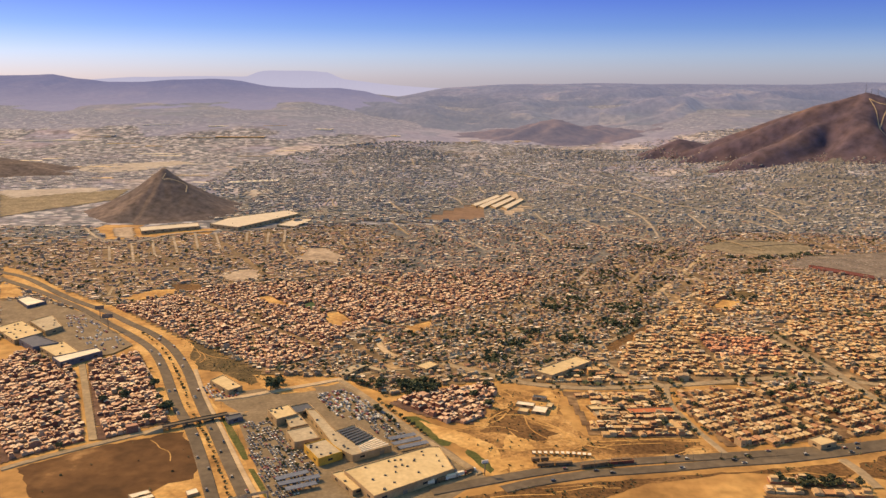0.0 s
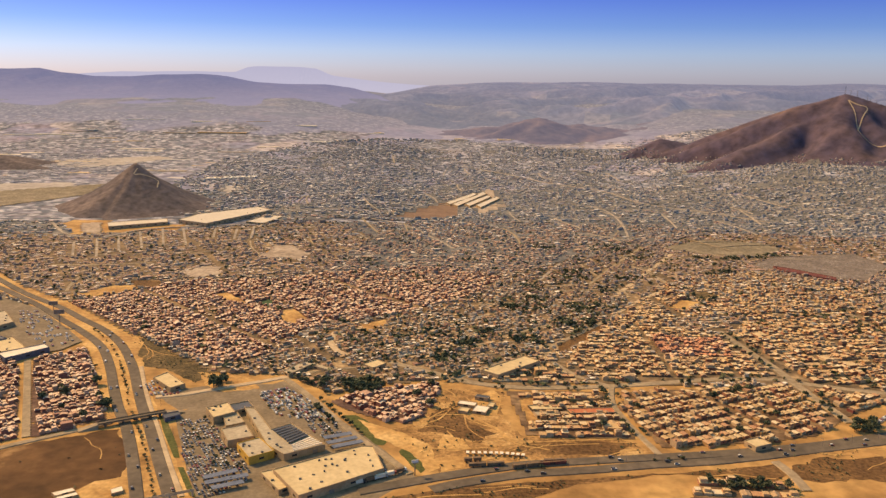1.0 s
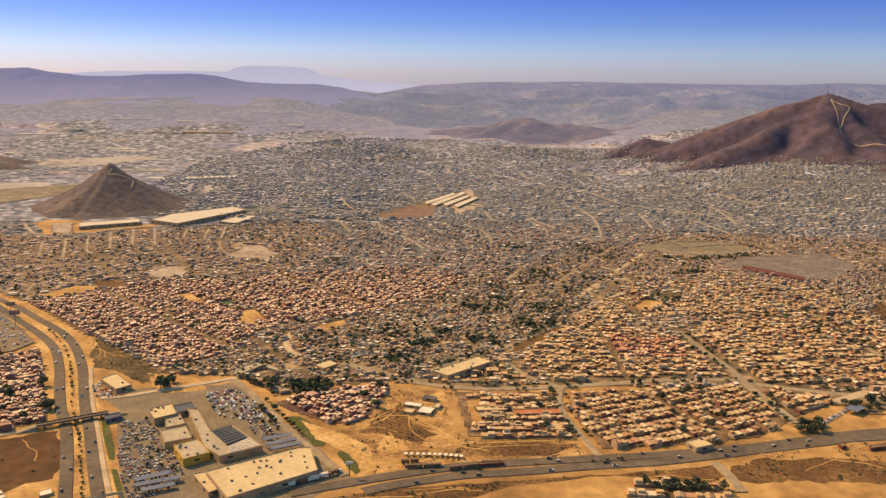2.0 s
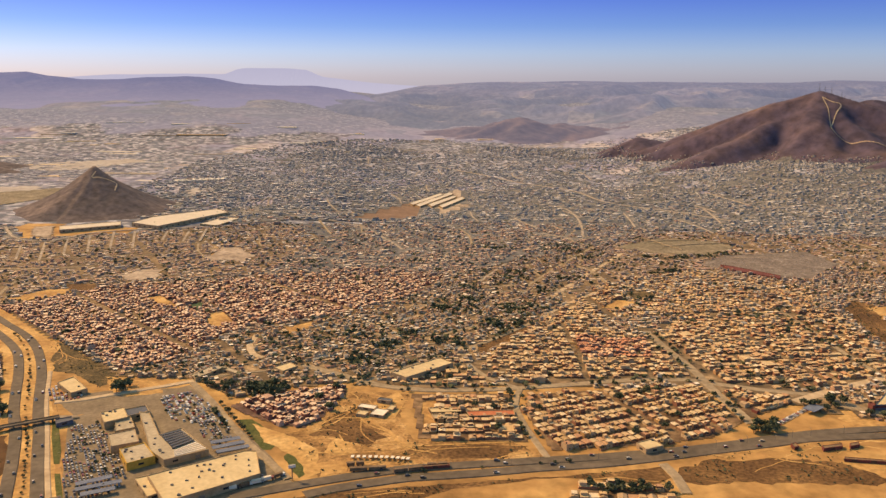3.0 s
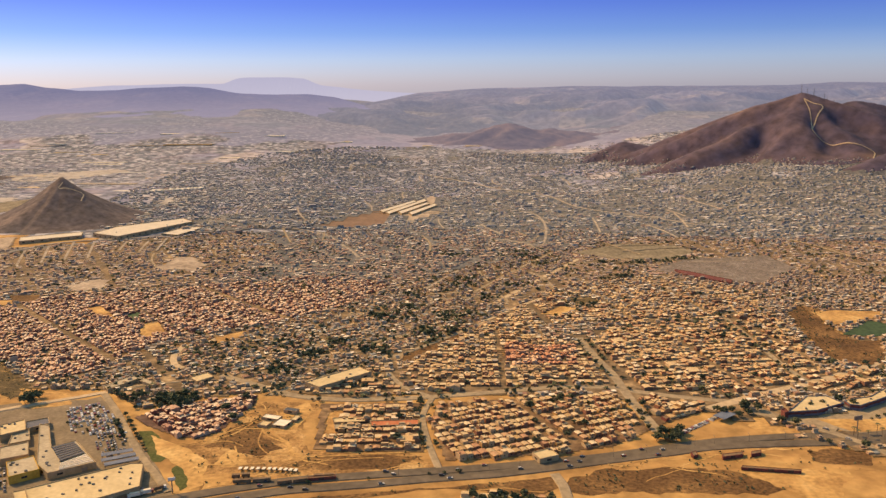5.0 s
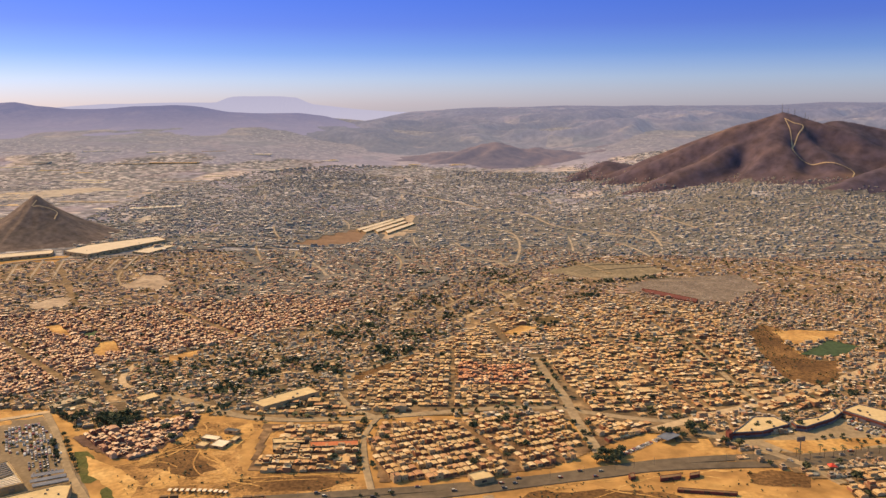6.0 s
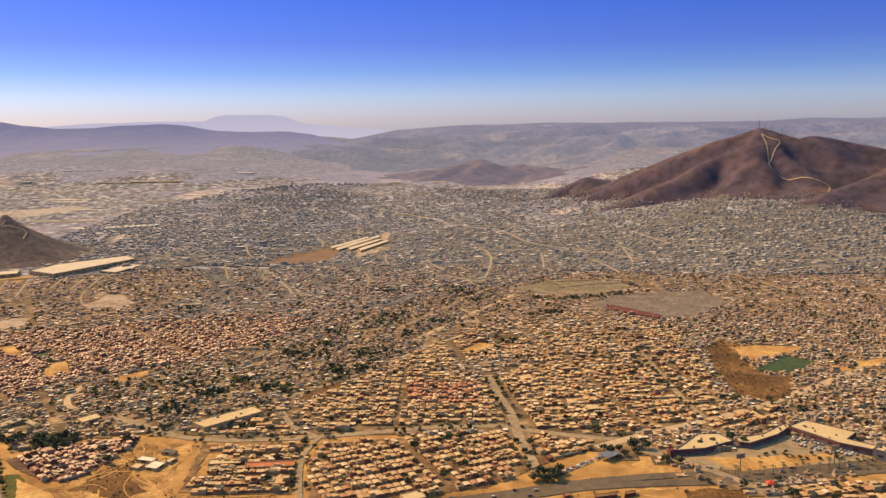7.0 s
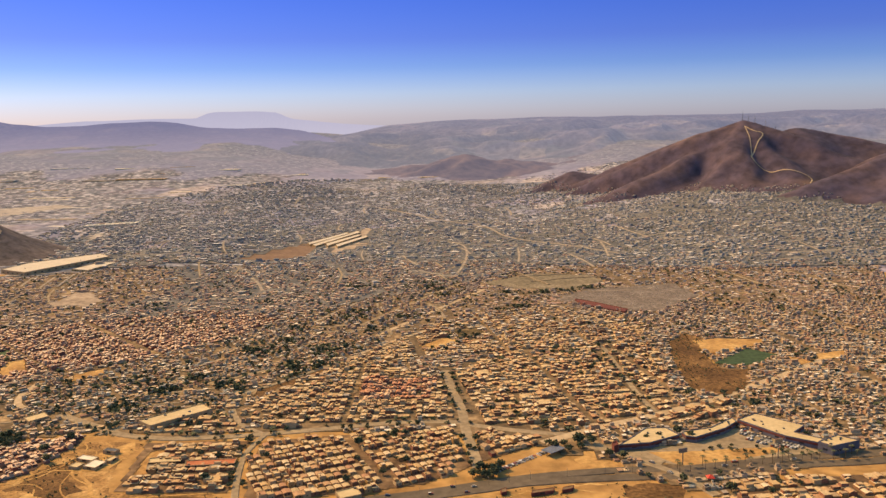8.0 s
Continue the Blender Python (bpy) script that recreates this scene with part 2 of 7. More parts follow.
    rubber=material("tyre_rubber", [(0, (0.02, 0.02, 0.02)), (1, (0.04, 0.04, 0.04))], 1, 0.9),
    paint=material("car_paint", even([(0.55, 0.53, 0.48), (0.05, 0.05, 0.05), (0.28, 0.26, 0.23), (0.40, 0.35, 0.27), (0.22, 0.05, 0.03), (0.08, 0.09, 0.12), (0.62, 0.6, 0.55), (0.14, 0.125, 0.11), (0.07, 0.065, 0.06), (0.2, 0.18, 0.15)]), 2, 0.35, vary="object", constant=True, amount=0.1, spec=0.5),
    paint_many=material("car_paints", even([(0.55, 0.53, 0.48), (0.05, 0.05, 0.05), (0.28, 0.26, 0.23), (0.40, 0.35, 0.27), (0.22, 0.05, 0.03), (0.08, 0.09, 0.12), (0.62, 0.6, 0.55)]), 2, 0.35, vary="island", constant=True, amount=0.1, spec=0.5),
    canopy=material("blue_canopy", [(0, (0.09, 0.11, 0.16)), (1, (0.15, 0.17, 0.22))], 8, 0.7, amount=0.2),
    white_paint=material("white_paint", [(0, (0.62, 0.58, 0.5)), (1, (0.75, 0.71, 0.64))], 4, 0.7, amount=0.12),
    red_paint=material("red_paint", [(0, (0.50, 0.05, 0.03)), (1, (0.62, 0.08, 0.05))], 4, 0.7, amount=0.12),
    tile_roof=material("red_tile_roof", [(0, (0.36, 0.11, 0.05)), (1, (0.48, 0.18, 0.08))], 6, 0.9, amount=0.25),
)


def distance(name, parcels, specks, low, high, z0, z1, relief=0.5, built=0.5):
    """Far land: parcels of field and yard, quarters of roofs too small to build, and haze put in as emission if low is
    given, low near the plain and high at the crests."""
    m = bpy.data.materials.new(name)
    m.use_nodes = True
    nt = m.node_tree
    b = nt.nodes["Principled BSDF"]
    b.inputs["Roughness"].default_value, b.inputs["Specular IOR Level"].default_value = 1.0, 0.05
    geo = nt.nodes.new("ShaderNodeNewGeometry")

    def noise(size, detail=5.0):
        n = nt.nodes.new("ShaderNodeTexNoise")
        n.inputs["Scale"].default_value, n.inputs["Detail"].default_value = 1.0 / size, detail
        nt.links.new(geo.outputs["Position"], n.inputs["Vector"])
        return n.outputs["Fac"]

    def cells(size, colours, tilt):
        turn = nt.nodes.new("ShaderNodeMapping")
        turn.inputs["Rotation"].default_value = (0, 0, radians(tilt))
        turn.inputs["Scale"].default_value = (1.0 / size, 1.0 / size, 0.0)
        v = nt.nodes.new("ShaderNodeTexVoronoi")
        v.voronoi_dimensions, v.distance = "2D", "CHEBYCHEV"
        v.inputs["Scale"].default_value, v.inputs["Randomness"].default_value = 1.0, 0.8
        r = ramp_node(nt, even(colours))
        r.color_ramp.interpolation = "CONSTANT"
        one = nt.nodes.new("ShaderNodeSeparateColor")
        nt.links.new(geo.outputs["Position"], turn.inputs[0])
        nt.links.new(turn.outputs[0], v.inputs["Vector"])
        nt.links.new(v.outputs["Color"], one.inputs[0])
        nt.links.new(one.outputs[0], r.inputs[0])
        return r.outputs[0]

    def spread(value, lo, hi, to_lo=0.0, to_hi=1.0):
        r = nt.nodes.new("ShaderNodeMapRange")
        r.inputs["From Min"].default_value, r.inputs["From Max"].default_value = lo, hi
        r.inputs["To Min"].default_value, r.inputs["To Max"].default_value = to_lo, to_hi
        nt.links.new(value, r.inputs["Value"])
        return r.outputs[0]

    mix = nt.nodes.new("ShaderNodeMix")
    mix.data_type = "RGBA"
    nt.links.new(spread(noise(330, 4.0), built - 0.06, built + 0.06), mix.inputs["Factor"])
    nt.links.new(cells(85.0, parcels, 12.0), mix.inputs["A"])
    nt.links.new(cells(10.0, specks, 17.0), mix.inputs["B"])
    mul = nt.nodes.new("ShaderNodeVectorMath")
    mul.operation = "SCALE"
    nt.links.new(mix.outputs["Result"], mul.inputs[0])
    nt.links.new(spread(noise(24, 6.0), 0.3, 0.7, 1 - relief, 1 + relief), mul.inputs["Scale"])
    nt.links.new(mul.outputs[0], b.inputs["Base Color"])
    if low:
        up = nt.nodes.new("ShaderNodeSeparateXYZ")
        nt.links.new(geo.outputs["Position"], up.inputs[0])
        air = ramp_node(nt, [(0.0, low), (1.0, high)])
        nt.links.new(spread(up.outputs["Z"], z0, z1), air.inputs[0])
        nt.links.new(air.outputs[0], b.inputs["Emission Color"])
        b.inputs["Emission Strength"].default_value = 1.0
    return m


# base colours of far land, paled and shifted to blue for haze
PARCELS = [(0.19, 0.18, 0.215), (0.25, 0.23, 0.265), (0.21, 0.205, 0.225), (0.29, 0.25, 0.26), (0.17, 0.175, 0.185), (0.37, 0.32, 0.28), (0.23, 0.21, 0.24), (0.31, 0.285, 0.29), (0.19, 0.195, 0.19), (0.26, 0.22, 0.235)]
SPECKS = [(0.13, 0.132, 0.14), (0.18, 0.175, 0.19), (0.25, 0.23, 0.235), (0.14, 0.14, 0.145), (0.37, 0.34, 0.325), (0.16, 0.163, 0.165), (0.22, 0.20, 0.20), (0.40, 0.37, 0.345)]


def dim(cs, k):
    return [tuple(v * k for v in c) for c in cs]


# haze: a bluer base on far_ground, dimmed bases plus emission behind it
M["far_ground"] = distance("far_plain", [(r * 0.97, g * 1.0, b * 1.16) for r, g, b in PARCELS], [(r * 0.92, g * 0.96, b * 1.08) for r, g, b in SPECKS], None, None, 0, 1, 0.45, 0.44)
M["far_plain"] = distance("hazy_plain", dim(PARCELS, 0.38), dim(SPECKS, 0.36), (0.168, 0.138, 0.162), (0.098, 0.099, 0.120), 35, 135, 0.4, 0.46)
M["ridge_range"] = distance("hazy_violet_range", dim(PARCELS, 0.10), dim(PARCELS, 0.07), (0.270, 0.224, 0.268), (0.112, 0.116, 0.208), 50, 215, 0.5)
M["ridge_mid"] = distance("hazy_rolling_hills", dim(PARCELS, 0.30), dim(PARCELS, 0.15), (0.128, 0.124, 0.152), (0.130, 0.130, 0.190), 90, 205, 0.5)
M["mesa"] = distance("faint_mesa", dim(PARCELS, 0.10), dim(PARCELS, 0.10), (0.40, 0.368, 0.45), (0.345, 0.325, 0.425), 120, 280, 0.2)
# haze tint mixed into the roof colours themselves, no emission
M["roofs_haze"] = material("haze_tinted_far_roofs", even([(0.24, 0.235, 0.265), (0.19, 0.19, 0.21), (0.31, 0.295, 0.305), (0.22, 0.21, 0.235), (0.40, 0.38, 0.38), (0.19, 0.195, 0.21), (0.29, 0.265, 0.28)]), 5, 0.95, vary="island", constant=True)


# ---- terrain ----
def rise(x, y):
    def ss(v):
        v = np.clip(v, 0.0, 1.0)
        return v * v * (3 - 2 * v)
    z = 52 * np.clip((y - 1880) / 1130, 0, 1.7) ** 1.3
    z = z + 45 * ss((-x - 150) / 600) * ss((y - 2260) / 680)
    z = z + 52 * ss((x - 380) / 530) * ss((y - 1130) / 680)
    return z + 10 * ss(-x / 190) * ss((y - 750) / 450)


def linked(name, verts, faces, mats, parent=None, index=None, smooth=False):
    """One mesh object out of plain lists."""
    me = bpy.data.meshes.new(name)
    me.from_pydata([tuple(v) for v in verts], [], faces)
    for m in mats:
        me.materials.append(m)
    if index is not None:
        me.polygons.foreach_set("material_index", np.asarray(index, dtype=np.int32))
    me.polygons.foreach_set("use_smooth", np.full(len(faces), smooth, dtype=bool))
    me.update()
    ob = new(name, me)
    if parent is not None:
        ob.parent = parent
    return ob


def part(name, bm, mat, parent, label=""):
    me = bpy.data.meshes.new(name)
    bm.to_mesh(me)
    bm.free()
    me.materials.append(mat)
    ob = new(name, me)
    ob.parent = parent
    return tagged(ob, label) if label else ob


def thing(name, m, label, category, group="", kind=""):
    ob = new(name)
    ob.empty_display_size = 1.0
    ob.matrix_world = m
    return tagged(ob, label, category, group, kind)


def heightfield(name, xs, ys, f, mat, smooth=True):
    X, Y = np.meshgrid(xs, ys)
    Z = f(X, Y)
    nx, ny = len(xs), len(ys)
    v = np.c_[X.ravel(), Y.ravel(), Z.ravel()]
    faces = [(j * nx + i, j * nx + i + 1, (j + 1) * nx + i + 1, (j + 1) * nx + i) for j in range(ny - 1) for i in range(nx - 1)]
    return linked(name, v.tolist(), faces, [mat], smooth=smooth)


rng = np.random.default_rng(7)


def lumps(x, y, size, seed=0.0):
    """Smooth rolling noise between about -1 and 1, from a few crossed waves."""
    s = 0
    for k in range(7):
        a = 2.4 * k + seed
        w = size / (1 + 0.55 * k)
        s = s + np.sin((x * math.cos(a) + y * math.sin(a)) * 6.283 / w + 1.7 * k + seed * 3 + 1.1 * np.sin((y * math.cos(a) - x * math.sin(a)) * 4.1 / w)) / (1 + 0.6 * k)
    return s / 2.6


def fbm(x, y, size, seed=0, octaves=5, rough=0.5):
    """Fractal value noise between about -1 and 1."""
    x, y = np.asarray(x, float) / size, np.asarray(y, float) / size
    out, amp, total = 0.0, 1.0, 0.0
    for k in range(octaves):
        u, v = x * 2 ** k + 17.3 * k + seed * 5.1, y * 2 ** k - 9.7 * k + seed * 3.7
        i, j = np.floor(u), np.floor(v)
        f, g = u - i, v - j
        f, g = f * f * (3 - 2 * f), g * g * (3 - 2 * g)

        def corner(a, b):
            h = np.sin(a * 127.1 + b * 311.7 + seed * 13.3 + k) * 43758.5453
            return h - np.floor(h)
        n = (corner(i, j) * (1 - f) + corner(i + 1, j) * f) * (1 - g) + (corner(i, j + 1) * (1 - f) + corner(i + 1, j + 1) * f) * g
        out, total, amp = out + amp * (2 * n - 1), total + amp, amp * rough
    return out / total * 1.6


def ground_z(x, y):
    far = np.clip((y - 2000) / 900, 0, 1)
    return rise(x, y) + far * 7 * lumps(x, y, 700)


ground = heightfield("ground", np.r_[np.linspace(-5000, -1300, 40), np.linspace(-1270, 1700, 100), np.linspace(1740, 5200, 40)], np.r_[np.linspace(-3000, 300, 16), np.linspace(330, 2000, 64), np.linspace(2030, 4985, 90)], ground_z, M["ground"])
# past about 1190 m the ground takes the haze-tinted far colours
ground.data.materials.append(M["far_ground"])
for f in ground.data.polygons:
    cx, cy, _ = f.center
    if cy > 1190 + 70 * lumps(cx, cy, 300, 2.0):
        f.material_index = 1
tagged(ground, "dry tan earth reaching to the far hills", "ground", kind="structure")
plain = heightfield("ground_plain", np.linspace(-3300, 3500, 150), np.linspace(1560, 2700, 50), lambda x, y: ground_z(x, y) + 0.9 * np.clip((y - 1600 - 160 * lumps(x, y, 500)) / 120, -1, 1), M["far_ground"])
tagged(plain, "grey-brown plain beyond the town, haze in its colour", "ground", kind="structure")
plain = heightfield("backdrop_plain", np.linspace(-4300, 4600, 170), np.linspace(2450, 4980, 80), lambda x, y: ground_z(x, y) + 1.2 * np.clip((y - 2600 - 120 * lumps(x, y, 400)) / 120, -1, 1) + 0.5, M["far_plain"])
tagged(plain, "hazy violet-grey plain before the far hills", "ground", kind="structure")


# ---- the far plain ----
def ss(v):
    v = np.clip(v, 0.0, 1.0)
    return v * v * (3 - 2 * v)


def bump(x, y, cx, cy, h, rx, ry, turn=0.0, sharp=1.25, seed=0.0):
    c, s = math.cos(radians(turn)), math.sin(radians(turn))
    u, v = (c * (x - cx) + s * (y - cy)) / rx, (-s * (x - cx) + c * (y - cy)) / ry
    a = np.arctan2(v, u)
    r = np.hypot(u, v) * (1 + 0.10 * np.sin(6 * a + seed) + 0.07 * np.sin(9 * a + 2 * seed))
    return h * np.clip(1 - r, 0, 1) ** sharp


# gullies of the big hill: bearing from its top, half width, depth, and the stretch down the slope
GULLIES = [(-146, 12, 26, 90, 330), (-118, 9, 13, 130, 300), (-92, 10, 22, 60, 260), (-62, 14, 24, 55, 300), (-170, 8, 10, 150, 420), (-35, 10, 14, 150, 330)]


def big_hill(x, y):
    z = np.maximum(bump(x, y, 952, 2060, 150, 470, 255 * (1 - 0.5 * np.clip((930 - x) / 360, 0, 1)), -27, 1.0, 0.6), bump(x, y, 1080, 2066, 131, 480, 255, -3, 0.82, 2.0))
    z = np.maximum(z, bump(x, y, 1420, 2090, 78, 560, 300, 0, 0.8, 4.0))
    z = np.maximum(z, bump(x, y, 575, 2330, 46, 120, 100, -10, 0.9, 1.0))
    z = np.maximum(z, bump(x, y, 1230, 1790, 104, 310, 230, 8, 1.0, 3.2))
    z = np.maximum(z, bump(x, y, 1425, 1800, 120, 390, 265, 0, 0.9, 1.2))
    a = np.degrees(np.arctan2(y - 2060, x - 952))
    r = np.hypot(x - 952, y - 2060)
    a = a + 7 * fbm(r, r * 0 + 3, 130, 6, 3)
    cut = 0.0
    for bearing, half, deep, r0, r1 in GULLIES:
        d = (a - bearing + 180) % 360 - 180
        cut = cut + deep * np.exp(-(d / half) ** 2) * ss((r - r0) / 60) * (1 - ss((r - r1 + 70) / 90))
    soft = np.clip(z / 40, 0, 1)
    return rise(x, y) - 4 + z - soft * cut * np.where(y > 2080, 0.2, 1.0) + soft * (5 * fbm(x, y, 150, 5, 5) * np.clip(r / 90, 0, 1) + 0.8)


def settled(x, y):
    """Where the town has climbed the foot of the big hill."""
    return town_z(x, y) - rise(x, y) < 15 + 13 * fbm(x, y, 130, 11, 3)


def town_z(x, y):
    return np.maximum(rise(x, y), np.where((x > 380) & (y > 1470), big_hill(x, y), -99))


# ---- roads, patches and other flat pieces of the setting ----
def smooth_line(pts, step=12.0):
    p = np.array(pts, float)
    p = np.vstack([2 * p[0] - p[1], p, 2 * p[-1] - p[-2]])
    out = []
    for i in range(1, len(p) - 2):
        n = max(2, int(np.linalg.norm(p[i + 1] - p[i]) / step))
        for k in range(n):
            t = k / n
            out.append(0.5 * ((2 * p[i]) + (p[i + 1] - p[i - 1]) * t + (2 * p[i - 1] - 5 * p[i] + 4 * p[i + 1] - p[i + 2]) * t * t + (3 * p[i] - p[i - 1] - 3 * p[i + 1] + p[i + 2]) * t ** 3))
    out.append(p[-2])
    return np.array(out)


def sides(line, w):
    d = np.gradient(line, axis=0)
    d /= np.linalg.norm(d, axis=1)[:, None] + 1e-9
    n = np.c_[-d[:, 1], d[:, 0]]
    return line + n * w / 2, line - n * w / 2


KEEP_OFF = []       # (points, half width) that houses and trees stay clear of
CLEAR = []          # polygons with no houses in them


def road(name, pts, w, mat, label, off=0.53, margin=0.6, step=12.0, category="road", flush=False):
    off = 0.53 + 0.002 * len(KEEP_OFF)
    w *= 0.8 if mat is M["asphalt"] else 0.62 if mat is not M["street"] else 0.5
    line = smooth_line(pts, step)
    if line[:, 1].mean() > 1000:
        w *= 0.7
        mat = M["far_road"] if mat is M["dirt_road"] else mat
        margin = max(margin, 3.0) if line[:, 1].mean() < 1300 else 4.5
    if line[:, 1].mean() > 1150:
        off += 0.9
    KEEP_OFF.append((line, w / 2 + margin))
    a, b = sides(line, w)
    a2, b2 = sides(line, w + 1.0)
    if flush:
        off = 0.19 + 0.003 * (len(KEEP_OFF) % 12)
    v, f = [], []
    for p, q, p2, q2 in zip(a, b, a2, b2):
        zp, zq = float(rise(*p)) + off, float(rise(*q)) + off
        v += [(p[0], p[1], zp), (q[0], q[1], zq), (p2[0], p2[1], zp - 0.5), (q2[0], q2[1], zq - 0.5)]
    for i in range(len(a) - 1):
        k = 4 * i
        f += [(k, k + 1, k + 5, k + 4)] + ([] if flush else [(k, k + 4, k + 6, k + 2), (k + 1, k + 3, k + 7, k + 5)])
    return tagged(linked(name, v, f, [mat]), label, category, kind="structure")


def inside(poly, x, y):
    p = np.asarray(poly, float)
    hit = np.zeros(np.shape(x), bool)
    for i in range(len(p)):
        (x0, y0), (x1, y1) = p[i - 1], p[i]
        if y0 == y1:
            continue
        hit ^= ((y0 > y) != (y1 > y)) & (x < (x1 - x0) * (y - y0) / (y1 - y0) + x0)
    return hit


PATCHES = []        # outlines and heights of the pieces of ground


def patch(name, poly, mat, label, off=0.07, clear=True, category="ground", ragged=0.0, kind="structure"):
    """A flat piece of ground of its own colour; ragged: metres by which its edge wanders."""
    p = np.asarray(poly, float)
    off = 0.03 + 0.0045 * len(PATCHES) + (0.62 if off >= 0.3 else 0.0)
    PATCHES.append((p, off))
    if p[:, 1].mean() > 860:
        mat = M["pale_earth"] if mat is M["bare"] else mat
        if clear:
            CLEAR.append(p)
        return cover(name, p, mat, label, off, 6.0)
    if clear:
        CLEAR.append(p)
    if ragged:
        q = []
        for i in range(len(p)):
            a, b = p[i], p[(i + 1) % len(p)]
            n = max(1, int(np.linalg.norm(b - a) / 4))
            for k in range(n):
                u = a + (b - a) * k / n
                w = ragged * np.array([lumps(u[0], u[1], 45, 1.0) + 0.6 * lumps(u[0], u[1], 14, 2.0), lumps(u[0], u[1], 45, 4.0) + 0.6 * lumps(u[0], u[1], 14, 3.0)])
                q.append(u + w * 1.2 + rng.normal(0, 0.15 * ragged, 2))
        p = np.array(q)
    ob = linked(name, [(x, y, float(rise(x, y)) + off) for x, y in p], [tuple(range(len(p)))], [mat])
    if ob.data.polygons[0].normal.z < 0:
        ob.data.flip_normals()
    return tagged(ob, label, category, kind=kind)


COVERS = []


def cover(name, poly, mat, label, off, cell=0.0):
    """A sheet of ground that follows the terrain inside a polygon, in square cells."""
    p = np.asarray(poly, float)
    if off < 0.5 or name == "ground_blocks":
        COVERS.append(p)
        off += 0.0045 * len(COVERS)
    lo, hi = p.min(0), p.max(0)
    cell = cell or (max(9.0, float((hi - lo).max()) / 90) if p[:, 1].mean() > 1000 else max(2.2, float((hi - lo).max()) / 200))
    xs, ys = np.arange(lo[0] - cell, hi[0] + cell, cell), np.arange(lo[1] - cell, hi[1] + cell, cell)
    X, Y = np.meshgrid(xs, ys)
    Z = np.maximum(town_z(X, Y), ground_z(X, Y)) + off
    cx, cy = X[:-1, :-1] + cell / 2, Y[:-1, :-1] + cell / 2
    keep = inside(p, cx, cy) & ((town_z(X, Y) - rise(X, Y))[:-1, :-1] < 3)
    if name == "ground_blocks":
        # leave the open plots, yards and car parks free
        e = 0.45 * cell if cell > 14 else 0.0
        # the far edge of the town frays into the plain
        w = np.maximum(ss((cy - 1400) / 600), ss((150 - cx) / 400) * ss((cy - 1250) / 250))
        keep &= 0.5 + 0.5 * lumps(cx, cy, 220, 3.0) + rng.uniform(-0.15, 0.15, cx.shape) > 0.8 * w
        for q, z in PATCHES:
            if z < 2.0:
                hole = inside(q, cx, cy)
                for sx, sy in ((-e, -e), (e, -e), (e, e), (-e, e)) if e else ():
                    hole &= inside(q, cx + sx, cy + sy)
                keep &= ~hole
    nx = len(xs)
    f = [(j * nx + i, j * nx + i + 1, (j + 1) * nx + i + 1, (j + 1) * nx + i) for j, i in zip(*np.nonzero(keep))]
    if not f:
        return None
    return tagged(linked(name, np.c_[X.ravel(), Y.ravel(), Z.ravel()].tolist(), f, [mat]), label, "ground", kind="structure")


# two carriageways of the highway, its service road, and the dusty verge
patch("ground_verge", [(-109.1, 420.3), (-138.9, 477.7), (-167.3, 534.4), (-190.5, 581.6), (-221.5, 644), (-257.6, 711.8), (-305.3, 758.3), (-363.5, 811.3), (-431.9, 862.5), (-527.5, 948.7), (-565.9, 968.6), (-523.9, 893.6), (-462.7, 850), (-383.9, 786.1), (-324.4, 726.2), (-277.7, 667.8), (-248.2, 615.9), (-214, 552.9), (-188.9, 509.8), (-166.4, 464.8), (-147.9, 418.8)], M["bare"], "sandy verge along the highway", 0.05, ragged=2)
road("road_highway_out", [(-133.7, 408.2), (-138.3, 419.2), (-160.2, 468.1), (-182, 512.8), (-198.3, 540.1), (-218.5, 580.4), (-239.1, 622.8), (-266.9, 671.2), (-301.7, 711.6), (-339.6, 749.3), (-386.3, 796), (-458.8, 856.9), (-533.2, 910.2)], 8.4, M["asphalt"], "worn grey asphalt carriageway of a highway")
road("road_highway_in", [(-115.5, 408.9), (-120.3, 419.9), (-144.8, 468.7), (-165.5, 510.8), (-181.4, 540.8), (-199.4, 577.7), (-221.2, 623.6), (-250.7, 675), (-282.7, 715.8), (-317.1, 748.4), (-357.7, 787.2), (-419.4, 836.5), (-502.4, 911.4), (-548.4, 937.3)], 8.4, M["asphalt"], "worn grey asphalt carriageway with a few cars")
road("road_service", [(-113.8, 420.1), (-132.5, 455.6), (-151.6, 493.7), (-167.8, 525.6), (-183.2, 555.3), (-198.2, 587.1), (-214.5, 623.8)], 4, M["dirt_road"], "narrow dusty service road beside the highway")
# boulevard across the foreground
FAR_LANE = [(-18.4, 430.7), (8.6, 442.7), (37.0, 454.7), (70.1, 466.7), (87.1, 470.7), (121.6, 476.7), (156.8, 482.7), (192.7, 488.7), (229.9, 496.7), (268.8, 506.7), (310.7, 520.7), (336.5, 528.7), (383.7, 537.6), (416.4, 539.3)]
NEAR_LANE = [(22.1, 434.7), (37.6, 442.7), (69.9, 454.7), (86.4, 458.7), (120.1, 464.7), (155.0, 472.7), (190.2, 478.7), (227.4, 488.7), (266.6, 500.7), (307.2, 512.7), (332.6, 520.7), (378.9, 526.5), (410.9, 528.5)]
road("road_boulevard_far", FAR_LANE, 10.5, M["asphalt"], "grey asphalt carriageway of a curving boulevard")
road("road_boulevard_near", NEAR_LANE, 10.5, M["asphalt"], "grey asphalt carriageway of a curving boulevard")
road("road_boulevard_on", [(419.7, 536.5), (426.7, 536.7), (446.2, 542.7), (484.5, 550.7), (523.7, 558.7), (548.4, 560.7), (608.4, 569.7)], 11, M["asphalt"], "grey asphalt carriageway with palms along it")
